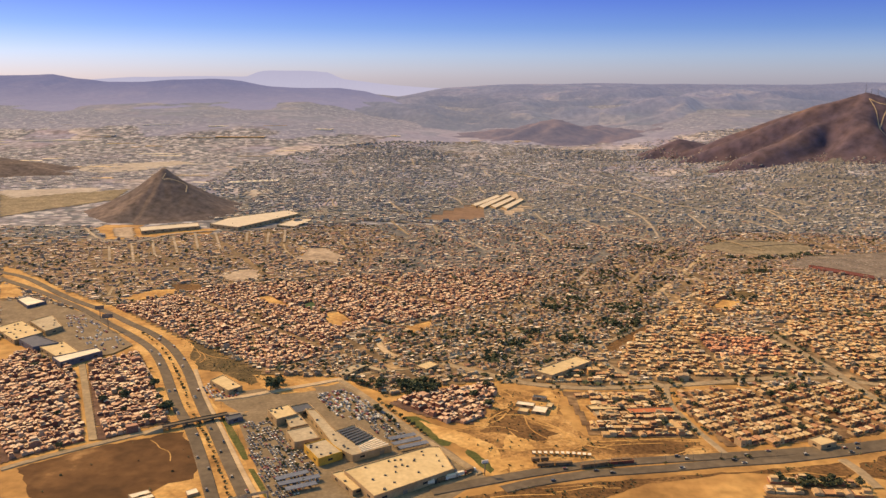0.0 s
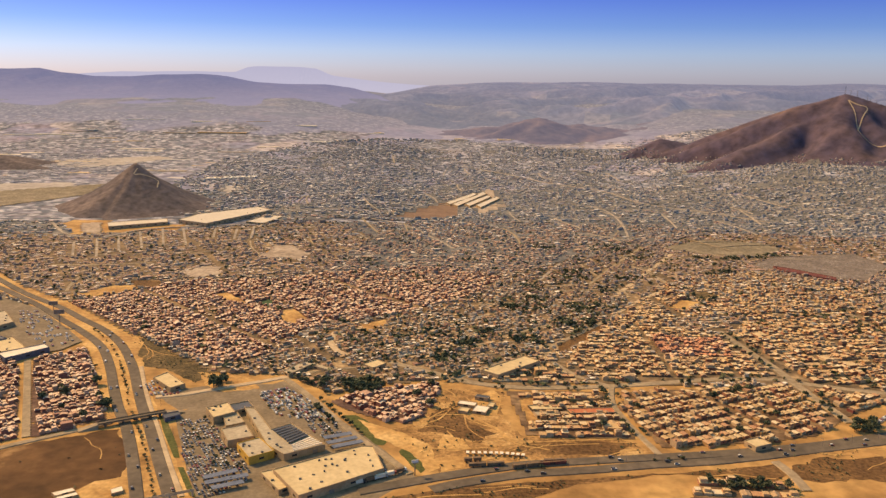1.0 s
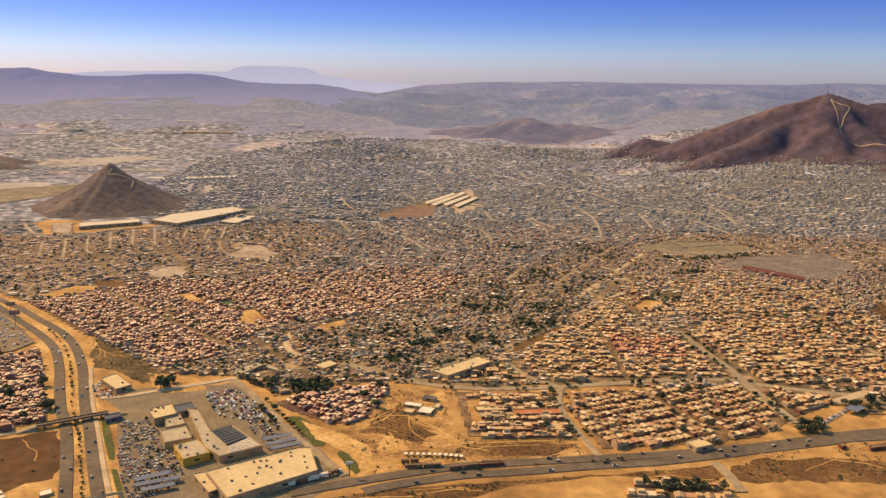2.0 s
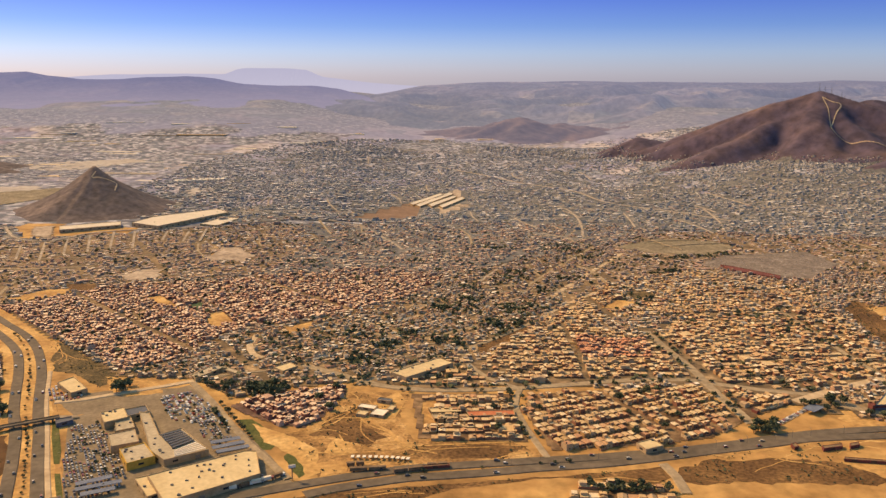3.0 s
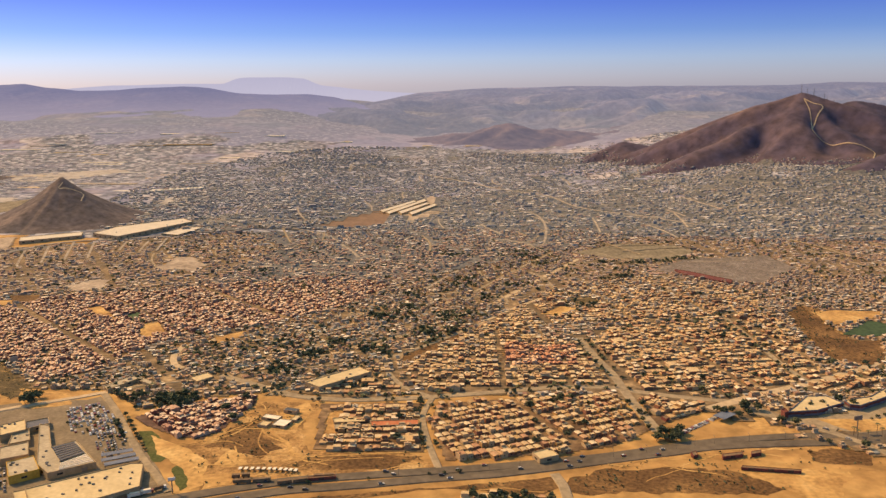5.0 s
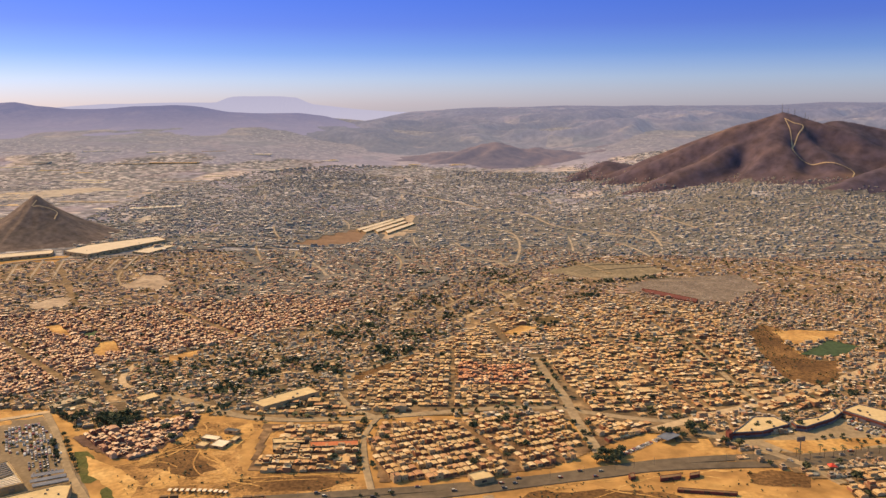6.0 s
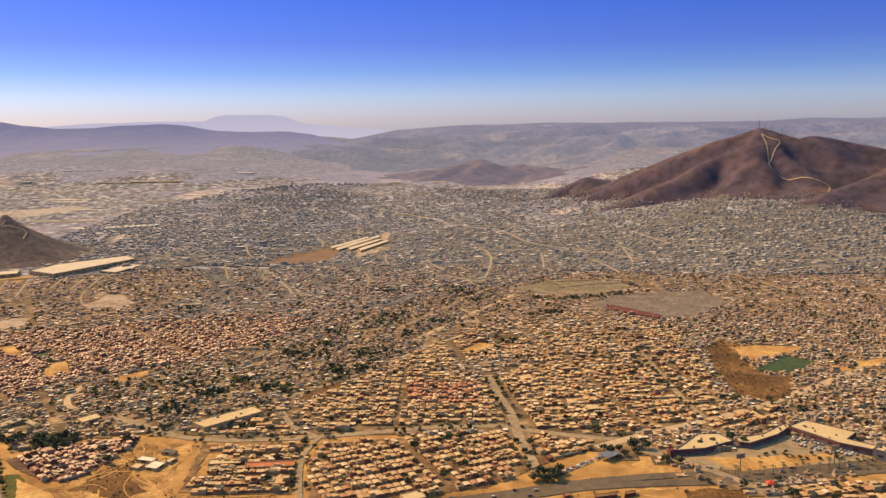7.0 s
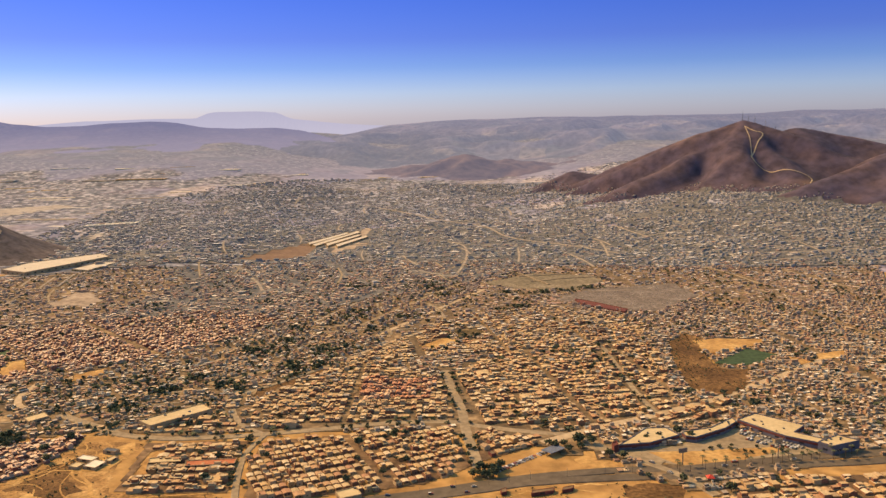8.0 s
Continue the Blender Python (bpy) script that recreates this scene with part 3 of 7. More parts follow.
road("road_boulevard_back", [(417.4, 527.5), (428.6, 530.7), (443.0, 532.7), (480.7, 540.7), (518.4, 546.7), (542.6, 548.7), (602.6, 557.7)], 11, M["asphalt"], "grey asphalt carriageway with palms along it")
# avenues
road("road_curve", [(-20, 646.8), (16.7, 623.2), (46, 604.6), (80.8, 596.2), (130.7, 599.5), (151.6, 603.4), (194, 612.5), (237.6, 623), (280.7, 625.1), (300.1, 617.1), (334.3, 605.1), (371.5, 594.8), (387.3, 574), (420.8, 548.5)], 14, M["street"], "dusty two-lane avenue curving between housing blocks", margin=3.2)
road("road_avenue", [(275.7, 751.3), (283.1, 695.1), (290.8, 653.2), (294.2, 610), (298.5, 577.2), (303, 543)], 14, M["street"], "straight dusty avenue lined with small trees", margin=3.2)
road("road_lane", [(151.6, 603.4), (146.6, 573.7), (148.2, 548.7), (154, 517.2), (161.2, 486.6)], 7.5, M["street"], "pale unpaved lane down to the boulevard", margin=1.8)
road("road_junction", [(29, 604.2), (50.5, 631.4), (78.3, 662.4), (107.7, 688.8), (132.4, 718.6), (168.3, 767.2), (196.9, 805.8)], 9, M["street"], "dusty street beside a long shed", margin=1.8)
road("road_link", [(107.7, 688.8), (113.3, 653.6), (130.1, 620.7), (149.5, 603.4)], 9, M["street"], "short curved street joining the avenue", margin=1.8)
road("road_link", [(94.2, 731), (107.7, 688.8)], 9, M["dirt_road"], "short pale street", margin=1.8)
road("road_mall", [(-97.5, 607), (-71.1, 569.5), (-47.3, 532.4), (-26.3, 500.4), (-4.1, 471.2), (9.4, 453.2)], 9, M["street"], "street beside the shopping centre")
road("road_mall_back", [(-180.3, 561.8), (-161.5, 568.1), (-136.1, 583.8), (-113, 596.5), (-89.5, 612.3), (-60.4, 630.3)], 8, M["dirt_road"], "pale street behind the shopping centre")
road("road_track", [(34.8, 562.9), (49.8, 534.2), (61.2, 521.9), (69, 506.6), (76.9, 501.1)], 3.4, M["bare"], "pale winding footpath over bare ground", flush=True)
road("road_estate", [(-310.3, 633.3), (-281.6, 577.8), (-236.7, 490.3)], 9, M["street"], "wide dusty street through a housing estate", margin=3.2)
road("road_wall", [(-273.3, 447.9), (-259.9, 461.1), (-237.6, 480.2), (-210.3, 501.8), (-193, 516.1)], 9, M["street"], "dusty road along the edge of a field")
road("road_cross", [(373.4, 579.9), (393.7, 565.2), (412.2, 547.6), (428.7, 528), (441.8, 502.3)], 12, M["street"], "busy street crossing the boulevard")
road("road_sand", [(346.9, 583.4), (389.5, 610.8), (430.2, 632.7), (480.1, 663.6), (526.4, 699.3), (571.8, 735.8), (624.4, 781.6)], 13, M["dirt_road"], "wide pale dirt road past housing rows")
road("road_estate_east", [(425.2, 827.5), (428.7, 740.4), (431.4, 680.9), (436.4, 642.1)], 9, M["street"], "street through a dense estate", margin=1.8)
road("road_spur", [(229.7, 480.9), (233.7, 465.2), (234.6, 444)], 11, M["street"], "short side road off the boulevard")
road("road_diag", [(201.7, 872.9), (248.5, 967.2), (320.6, 1109.3)], 9, M["dirt_road"], "straight pale dirt street", 0.5)
road("road_diag", [(185, 795.5), (220.2, 850.4), (256.9, 899.9)], 7, M["dirt_road"], "straight pale dirt street", 0.5)
road("road_diag", [(180.7, 922.4), (228.1, 1027.8), (282.2, 1138.3), (313.7, 1202.5)], 10, M["street"], "long straight grey street", 0.5)
road("road_diag", [(124.8, 933.3), (169.4, 1058.7), (189.2, 1114.3)], 9, M["dirt_road"], "straight pale dirt street", 0.5)
road("road_old", [(28.1, 732.7), (67.9, 717.3), (101.4, 744.6), (157.2, 794.3)], 8, M["street"], "dusty old street", 0.3)
road("road_field_edge", [(-130.5, 692.6), (-74.9, 728.2), (-35.5, 766.3), (2.2, 803.8), (43.3, 842.5)], 7, M["scrub"], "dark lane along a wall", 0.3)
road("road_plot", [(-76.6, 724.7), (-75.5, 694.9), (-66.8, 672.2), (-56.4, 662.3)], 9, M["dirt_road"], "curved pale dirt lane", 0.3)
road("road_far_avenue", [(31.2, 2125.6), (156.5, 1968.8), (235.3, 1843), (326.2, 1728.5), (370.6, 1567.1), (465, 1447.8), (535.7, 1347.9)], 12, M["dirt_road"], "long pale avenue through the far town", 1.0)
road("road_bend", [(222.9, 1236.8), (267, 1192.6), (280.7, 1223.4), (292.8, 1363.4), (282.5, 1484.3), (231.9, 1546.2)], 8, M["dirt_road"], "pale winding street in the far town", 1.0)
road("road_far_line", [(-171.7, 1322.1), (-60.3, 1279.9), (1.5, 1165.5), (24.6, 1106.3)], 9, M["dirt_road"], "pale straight far street", 0.8)
road("road_far_line", [(-112.5, 1178.6), (-61.5, 1073.8)], 8, M["dirt_road"], "pale straight far street", 0.8)
road("road_far_line", [(-81.4, 918.7), (-61.2, 1007.4)], 8, M["dirt_road"], "pale straight far street", 0.8)
road("road_far_line", [(181.9, 1196), (235.4, 1221), (260.5, 1222.3), (289.7, 1322.1)], 8, M["street"], "grey far street", 0.8)
for pts in ([(-476.6, 1072.5), (-444.4, 999)], [(-456.4, 1097.9), (-412.8, 994.5)], [(-438.6, 1124.8), (-398.3, 1027.6)], [(-416.6, 1145.6), (-373.8, 1041)], [(-393.8, 1172), (-352.1, 1057.9)], [(-364.6, 1173.4), (-325.3, 1065.7)], [(-289.6, 1186.1), (-272.8, 1106)], [(-267.8, 1196.4), (-249.8, 1107.1)], [(-318.3, 1175.7), (-303.1, 1112)]):
    road("road_hill_street", pts, 7, M["dirt_road"], "short steep pale dirt street", 0.8)
road("road_hill_foot", [(-565.7, 1195.5), (-504.7, 1114.2), (-451, 1098.1), (-422.8, 1149.4), (-368, 1182.2), (-275.1, 1210.4)], 9, M["dirt_road"], "dirt road at the foot of a cone hill", 0.8)

# footpaths over the waste ground
for pts, w in (([(34.9, 560.7), (40.6, 541.1), (47.6, 530.2), (61.8, 519), (69.4, 502.2), (79.6, 500.1)], 3), ([(-7.7, 515.4), (7.6, 522.2), (22.7, 532.9), (29.8, 549.5), (34.9, 560.7)], 3), ([(10.4, 521.4), (21.2, 542.3), (33, 554.6)], 2.2), ([(79.6, 500.1), (102.6, 503.5), (127.6, 507), (152.9, 510.5)], 3), ([(113.2, 472.6), (130.4, 484.6), (142.9, 492.1), (153.4, 493.3)], 2.5), ([(40.6, 541.1), (43.2, 520), (54.3, 503.3), (67.2, 499.6)], 2.2), ([(-1.8, 496.9), (15.6, 489.5), (33.3, 487.8), (53.9, 491)], 3), ([(29.2, 515.1), (36, 498.4), (35.1, 487.9)], 2.5)):
    road("road_footpath", pts, 0.75 * w, M["bare"], "pale trodden footpath over waste ground", category="footpath", step=6.0, flush=True)

WASTE = [[(23.6, 590.3), (69.3, 586.5), (68.2, 539), (79.2, 507.2), (141.3, 509.6), (157.2, 489.3), (123.3, 478.5), (74.7, 474.3), (26, 457.4), (13.2, 483.6), (-8.5, 517), (10.2, 527.1)], [(-4.2, 423.5), (41, 440.2), (134.7, 457.2), (200.2, 470), (227.6, 477.9), (230.4, 465.1), (220.5, 452.7), (167, 462.1), (103.5, 445.1), (74.9, 425.6)], [(236.6, 472.3), (271.1, 494), (318, 503), (342.4, 485.9), (366.1, 472.1), (350.6, 458.1), (295.2, 461.3), (240.2, 457.2)], [(208.8, 488.6), (273.5, 502.5), (341.1, 515.5), (396.2, 520.3), (425.3, 514.5), (428.7, 490.2)], [(-254.7, 703.5), (-238.6, 696), (-205.9, 661.9), (-169.7, 632.4), (-149.5, 604.8), (-163.7, 592.1), (-190.7, 618.3), (-211.8, 624)], [(-265, 451.2), (-243.2, 469.6), (-214.1, 492.9), (-183.7, 505.5), (-161.3, 465), (-155.8, 443.2), (-169.6, 431), (-177.8, 418.9), (-189.4, 409.1), (-232, 407.5), (-253.4, 435.9)], [(489, 833.1), (513.7, 866.3), (528.5, 848.2), (512.3, 798.7), (519.8, 745.6), (541.4, 744.9), (519.6, 692.3), (496.8, 676.4), (474.8, 693.6), (478.4, 755.3)]]


def trodden(poly, n, length):
    """Thin wandering tracks over a piece of waste ground."""
    p = np.asarray(poly, float)
    lo, hi = p.min(0), p.max(0)
    made = 0
    for _ in range(400):
        u = rng.uniform(lo, hi)
        a = rng.normal(0.25, 0.7)
        pts = [u]
        for _ in range(5):
            a += rng.normal(0, 0.3)
            pts.append(pts[-1] + length / 5 * np.array([math.cos(a), math.sin(a)]))
        q = np.array(pts)
        if inside(p, q[:, 0], q[:, 1]).all():
            road("road_footpath", [tuple(v) for v in q], rng.uniform(1.0, 2.0), M["bare"], "trodden sandy footpath over waste ground", category="footpath", step=6.0, flush=True)
            made += 1
            if made == n:
                return


for poly, n in zip(WASTE, (16, 6, 2, 6, 3, 1, 3)):
    trodden(poly, n, 38.0)

# open ground
patch("ground_parking", [(-156.7, 532.8), (-140, 556), (-96.3, 599.6), (-56.7, 548.9), (-7.8, 482.8), (12.6, 449.8), (-12.5, 415.9), (-102.6, 412.5), (-129.9, 470.1)], M["parking"], "worn grey car park of a shopping centre", 0.1)
patch("ground_paving", [(-186.8, 573.0), (-148.4, 585.0), (-97.2, 595.0), (-84.3, 581.0), (-115.7, 555.0), (-156.3, 539.0)], M["parking"], "worn paving behind a shopping centre", 0.1, ragged=1)
patch("ground_field", [(-265, 451.2), (-243.2, 469.6), (-214.1, 492.9), (-183.7, 505.5), (-161.3, 465), (-155.8, 443.2), (-169.6, 431), (-177.8, 418.9), (-189.4, 409.1), (-232, 407.5), (-253.4, 435.9)], M["fallow"], "dark brown fallow field", ragged=2)
patch("ground_sand", [(-154.2, 443.3), (-145.3, 410.8), (-188.1, 406.1), (-174.7, 419.1), (-168.1, 435.8)], M["bare"], "bare orange sand", 0.1, ragged=2)
patch("ground_waste", [(23.6, 590.3), (69.3, 586.5), (68.2, 539), (79.2, 507.2), (141.3, 509.6), (157.2, 489.3), (123.3, 478.5), (74.7, 474.3), (26, 457.4), (13.2, 483.6), (-8.5, 517), (10.2, 527.1)], M["waste"], "bare trodden sand with tracks", 0.05, ragged=3)
patch("ground_pale", [(24.3, 489.9), (26.2, 510.6), (30.8, 516.9), (39.2, 508.6), (44.3, 489), (33.9, 483.9)], M["bare"], "pale trampled sand", 0.1, ragged=2)
patch("ground_pale", [(22.1, 472.8), (40.9, 478.8), (42, 464.1), (28.1, 457.9)], M["bare"], "pale sandy parking spot", 0.1, ragged=1.5)
patch("ground_scrub", [(32.8, 563), (42.8, 533.1), (59.6, 510.8), (52.9, 497.6), (28.4, 509.5), (10.1, 513.3), (18.2, 541.9)], M["scrub"], "brown dry scrub on a slope", 0.1, ragged=3)
patch("ground_scrub", [(78.4, 501.1), (118.5, 504.4), (150, 501.4), (132, 485.9), (93.1, 482), (73.4, 490.1)], M["scrub"], "brown dry scrub beside the boulevard", 0.1, ragged=3)
patch("ground_scrub", [(236.6, 472.3), (271.1, 494), (318, 503), (342.4, 485.9), (366.1, 472.1), (350.6, 458.1), (295.2, 461.3), (240.2, 457.2)], M["scrub"], "brown dry scrub below the boulevard", 0.1, ragged=3)
patch("ground_shoulder", [(-4.2, 423.5), (41, 440.2), (134.7, 457.2), (200.2, 470), (227.6, 477.9), (230.4, 465.1), (220.5, 452.7), (167, 462.1), (103.5, 445.1), (74.9, 425.6)], M["scrub"], "dry brown slope below the boulevard", 0.06, ragged=1.0)
patch("ground_sand", [(324.1, 511.3), (366.1, 520.6), (419.4, 521.9), (380.4, 442.9), (364.7, 461.8), (337.1, 489.5)], M["bare"], "pale sandy building plot", 0.09, ragged=3)
patch("ground_sand", [(208.8, 488.6), (273.5, 502.5), (341.1, 515.5), (396.2, 520.3), (425.3, 514.5), (428.7, 490.2)], M["ground"], "dry sandy building plot", 0.12, ragged=3)
patch("ground_dark", [(388.9, 518), (423.3, 520), (425.8, 509.9), (420.1, 493.8), (389.2, 501.3)], M["scrub"], "brown dry scrub", 0.16, ragged=2)
patch("ground_slope", [(-254.7, 703.5), (-238.6, 696), (-205.9, 661.9), (-169.7, 632.4), (-149.5, 604.8), (-163.7, 592.1), (-190.7, 618.3), (-211.8, 624)], M["olive"], "brown weedy slope beside the highway", 0.1, ragged=2)
patch("ground_sand", [(-262.6, 699.9), (-246.2, 703.9), (-235, 685), (-228.4, 643.7), (-241.3, 664.8)], M["bare"], "bare pale sand", 0.13, ragged=2)
patch("ground_sand", [(-164.7, 613), (-123.5, 605.9), (-110.9, 584.8), (-133.6, 572.5), (-148.6, 583.3)], M["bare"], "bare pale sand", 0.1, ragged=2)
patch("ground_strip", [(-42.0, 537.0), (-33.5, 537.0), (-20.4, 523.0), (-6.8, 500.9), (-9.8, 490.9), (-14.1, 490.9), (-26.9, 510.9)], M["grass"], "watered green grass strip", 0.1, ragged=0.6)
patch("ground_strip", [(-0.2, 482.9), (3.7, 490.9), (22.9, 474.9), (20.9, 466.9), (14.9, 454.9), (9.4, 462.9)], M["grass"], "watered green grass strip", 0.12, ragged=0.6)
patch("ground_strip", [(-165.8, 529.0), (-162.9, 531.0), (-138.4, 484.9), (-130.8, 466.9), (-134.3, 467.0), (-153.5, 502.9)], M["grass"], "watered grass beside the highway", 0.12)
patch("ground_strip", [(-127.9, 454.9), (-124.5, 454.9), (-114.7, 436.9), (-106.3, 420.9), (-109.4, 420.9), (-118.5, 436.9)], M["grass"], "watered grass beside the highway", 0.12)
patch("ground_sand", [(-31.8, 530.1), (2.7, 508.5), (20.5, 492.1), (26.2, 461.1), (19.4, 457.2), (6.2, 483.4), (-15.5, 503.4)], M["bare"], "pale sandy strip beside a street", 0.07, ragged=1.5)
patch("ground_yard", [(45.4, 571), (61.5, 591.9), (68.2, 575.2), (62.9, 543.7), (49.1, 540.2)], M["bare"], "sandy yard of a depot", 0.15)
patch("ground_court", [(80.1, 572.4), (92.4, 579.5), (90.7, 535), (82.6, 531.8)], M["bare"], "bare school yard", 0.15)
patch("ground_triangle", [(116.4, 687.5), (147.2, 745.6), (179.2, 776.6), (157.3, 732.2), (128.4, 684.7)], M["scrub"], "brown triangular vacant lot", 0.12)
patch("ground_plot", [(-54.6, 746.9), (-35.5, 766.3), (-32.1, 751.5), (-50, 725.8)], M["bare"], "bare sandy plot", 0.3, ragged=1)
patch("ground_plot", [(-140, 790.7), (-126.7, 795.3), (-108.2, 763.1), (-118.7, 744.1), (-131.4, 756.4)], M["bare"], "bare sandy plot", 0.5, ragged=2)
patch("ground_plot", [(-220.5, 842.6), (-207.2, 849.6), (-182.5, 818.9), (-173.4, 803.1), (-199.8, 818.2)], M["bare"], "bare sandy plot", 0.5, ragged=2)
patch("ground_plot", [(-215.6, 1005.6), (-207.3, 1074.1), (-188.7, 1074.9), (-156, 1031.1), (-165.4, 1000.1), (-187.6, 1006.7)], M["bare"], "bare orange dirt clearing", 0.8, ragged=3)
patch("ground_plot", [(-287.9, 927.7), (-266.8, 959.3), (-245.4, 955), (-238.7, 914.9), (-266.2, 908.9)], M["bare"], "bare orange dirt clearing", 0.8, ragged=3)
patch("ground_plot", [(-367.7, 827.9), (-340.5, 866.3), (-312.3, 874.2), (-309.3, 856.4), (-338.4, 829.2)], M["bare"], "bare sandy lot", 0.8, ragged=3)
patch("ground_plot", [(-332, 894.3), (-292.8, 891.2), (-289.6, 861.6), (-315.4, 865)], M["scrub"], "brown vacant lot", 0.9, ragged=3)
patch("ground_plot", [(246.6, 829.4), (269.7, 859.5), (285.4, 853.3), (270.5, 824.1)], M["bare"], "bare pale plot with sheds", 0.3, ragged=1)
patch("ground_plot", [(278.2, 888.4), (304.4, 894.6), (314.9, 880.4), (287.6, 860.3)], M["olive"], "olive weedy plot", 0.35, ragged=1)
patch("ground_dark_field", [(-80.6, 1323.3), (-57.5, 1423.4), (0.9, 1542.7), (41.7, 1488.8), (29.4, 1375.1), (-8, 1344.4)], M["red_field"], "bare red-brown field in the town", 1.2, ragged=3)
patch("ground_yard_far", [(11.4, 1543.3), (89.5, 1744.2), (109.4, 1683.1), (117.1, 1479.4), (68, 1394.8), (41.3, 1475.3)], M["bare"], "bare pale graded yard", 1.0, ragged=3)
patch("ground_fields", [(313.6, 1139.9), (388, 1206.2), (462.5, 1187.9), (478.5, 1147.9), (433, 1089), (356.5, 1103.6)], M["dry_grass"], "dry olive field in the town", 1.0, ragged=4)
patch("ground_cemetery", [(398.8, 1035.9), (447.9, 1089.7), (564.1, 1121.1), (577.6, 1044.3), (509.8, 965), (464, 971.4)], M["cemetery"], "grey-brown cemetery ground", 0.9, ragged=2)
patch("ground_slope_east", [(489, 833.1), (513.7, 866.3), (528.5, 848.2), (512.3, 798.7), (519.8, 745.6), (541.4, 744.9), (519.6, 692.3), (496.8, 676.4), (474.8, 693.6), (478.4, 755.3)], M["scrub"], "dark brown weedy slope", 0.3, ragged=3)
patch("ground_bare_east", [(514.8, 838.3), (542.2, 847.6), (584.3, 841.7), (576.1, 825.5), (538.1, 797.7), (518.5, 792.8)], M["bare"], "bare sandy ground beside a sports pitch", 0.4, ragged=2)
patch("pitch", [(513.5, 762.6), (558.8, 810.3), (579.8, 786.9), (545.2, 756.4)], M["turf"], "green artificial football pitch", 0.5, category="sports pitch")
patch("pitch", [(-169.8, 813.4), (-164.8, 832.3), (-150.5, 818.5), (-154.6, 799.9)], M["turf"], "small green football pitch", 0.6, category="sports pitch")
patch("ground_plot", [(612.4, 789.4), (644.8, 799.4), (639.3, 781.1), (610.2, 771.4)], M["bare"], "bare ochre plot", 0.5, ragged=1)
patch("ground_plot", [(587, 783), (602.5, 764.7), (590.1, 758.3), (584.2, 768.8)], M["bare"], "bare ochre plot", 0.5, ragged=1)
patch("ground_parking_east", [(394.1, 568), (437.2, 576.9), (485.7, 612.2), (513.4, 580.5), (537.1, 565.7), (532.4, 554.8), (441.8, 538.6), (413.5, 553.8)], M["street"], "pale car park before a shopping centre", 0.1)
patch("ground_plaza", [(414.7, 566.7), (454.2, 568.7), (508.4, 574.7), (496.3, 562.7), (458.7, 548.7), (431.8, 544.7), (424.7, 552.7)], M["bare"], "bare sandy lot before a shopping centre", 0.15, ragged=1)
patch("ground_lot", [(375.6, 568.3), (386.3, 554.2), (400.9, 545.2), (388.3, 534.3), (371.6, 539.5), (364.5, 554.6)], M["bare"], "bare sandy lot", 0.12, ragged=1)
patch("ground_yard_west", [(-523.9, 893.6), (-480.5, 860.5), (-465.5, 832.4), (-486.7, 827.2)], M["bare"], "orange bare yard", 0.5)
patch("ground_commercial", [(-480.9, 816.8), (-451.6, 828.7), (-375.7, 780.5), (-318.2, 717.7), (-288.5, 682.7), (-295.4, 658.1), (-324.9, 639.6), (-346.8, 645.8), (-393.5, 697.6), (-422.7, 713.2)], M["parking"], "pale car park of a commercial centre", 0.3)
patch("ground_hill_lot", [(-524.4, 1197.6), (-499.2, 1208.6), (-458.2, 1116.2), (-493.3, 1134)], M["bare"], "bare orange dirt lot", 1.0)
patch("ground_wasteland", [(-893.4, 1551.5), (-787, 1557.6), (-681.9, 1648.8), (-648.2, 1488.4), (-722.7, 1350.1), (-746.3, 1290.1)], M["dry_grass"], "dry river bed with green edges", 1.0, ragged=5)


# pale dirt streets scattered through the far town
def far_streets(poly, n, angle, lo, hi, mat):
    p = np.asarray(poly, float)
    a0, b0 = p.min(0), p.max(0)
    made = 0
    while made < n:
        u = rng.uniform(a0, b0)
        if not inside(p, u[:1], u[1:2])[0]:
            continue
        a = radians(angle) + (math.pi / 2 if rng.random() < 0.45 else 0) + rng.normal(0, 0.12)
        half = rng.uniform(lo, hi) / 2
        d = np.array([math.cos(a), math.sin(a)])
        bend = np.array([-d[1], d[0]]) * rng.normal(0, half * 0.08)
        road("road_far_street", [tuple(u - d * half), tuple(u + bend), tuple(u + d * half)], rng.uniform(4.5, 7.5), mat, "pale dirt street in the far town", 0.9, margin=3.0)
        made += 1


far_streets([(-303.5, 1259.1), (-384.1, 1812.8), (-193.2, 2187), (260.9, 2281.9), (611.1, 1936.9), (786.2, 1590.2), (938.3, 1305.7), (878.6, 1218.2), (154.2, 1315.1), (-163, 1254.1)], 40, 8.0, 50, 170, M["dirt_road"])
far_streets([(-551.3, 942.4), (-497, 1114.5), (-258.4, 1211.2), (154.2, 1315.1), (608.1, 1212.8), (866.4, 1200.4), (568.2, 953.7), (267.6, 939.9), (35.6, 972), (-250.8, 924.2), (-381.2, 831.6)], 40, 14.0, 40, 130, M["street"])
far_streets([(-122.4, 648.1), (-65.4, 737.4), (37.4, 842.2), (118.3, 990.9), (227.5, 1135.7), (324.4, 1181.5), (185, 795.5), (100.7, 699.3), (33.9, 634.2), (-36.1, 599.7)], 14, 20.0, 30, 90, M["street"])


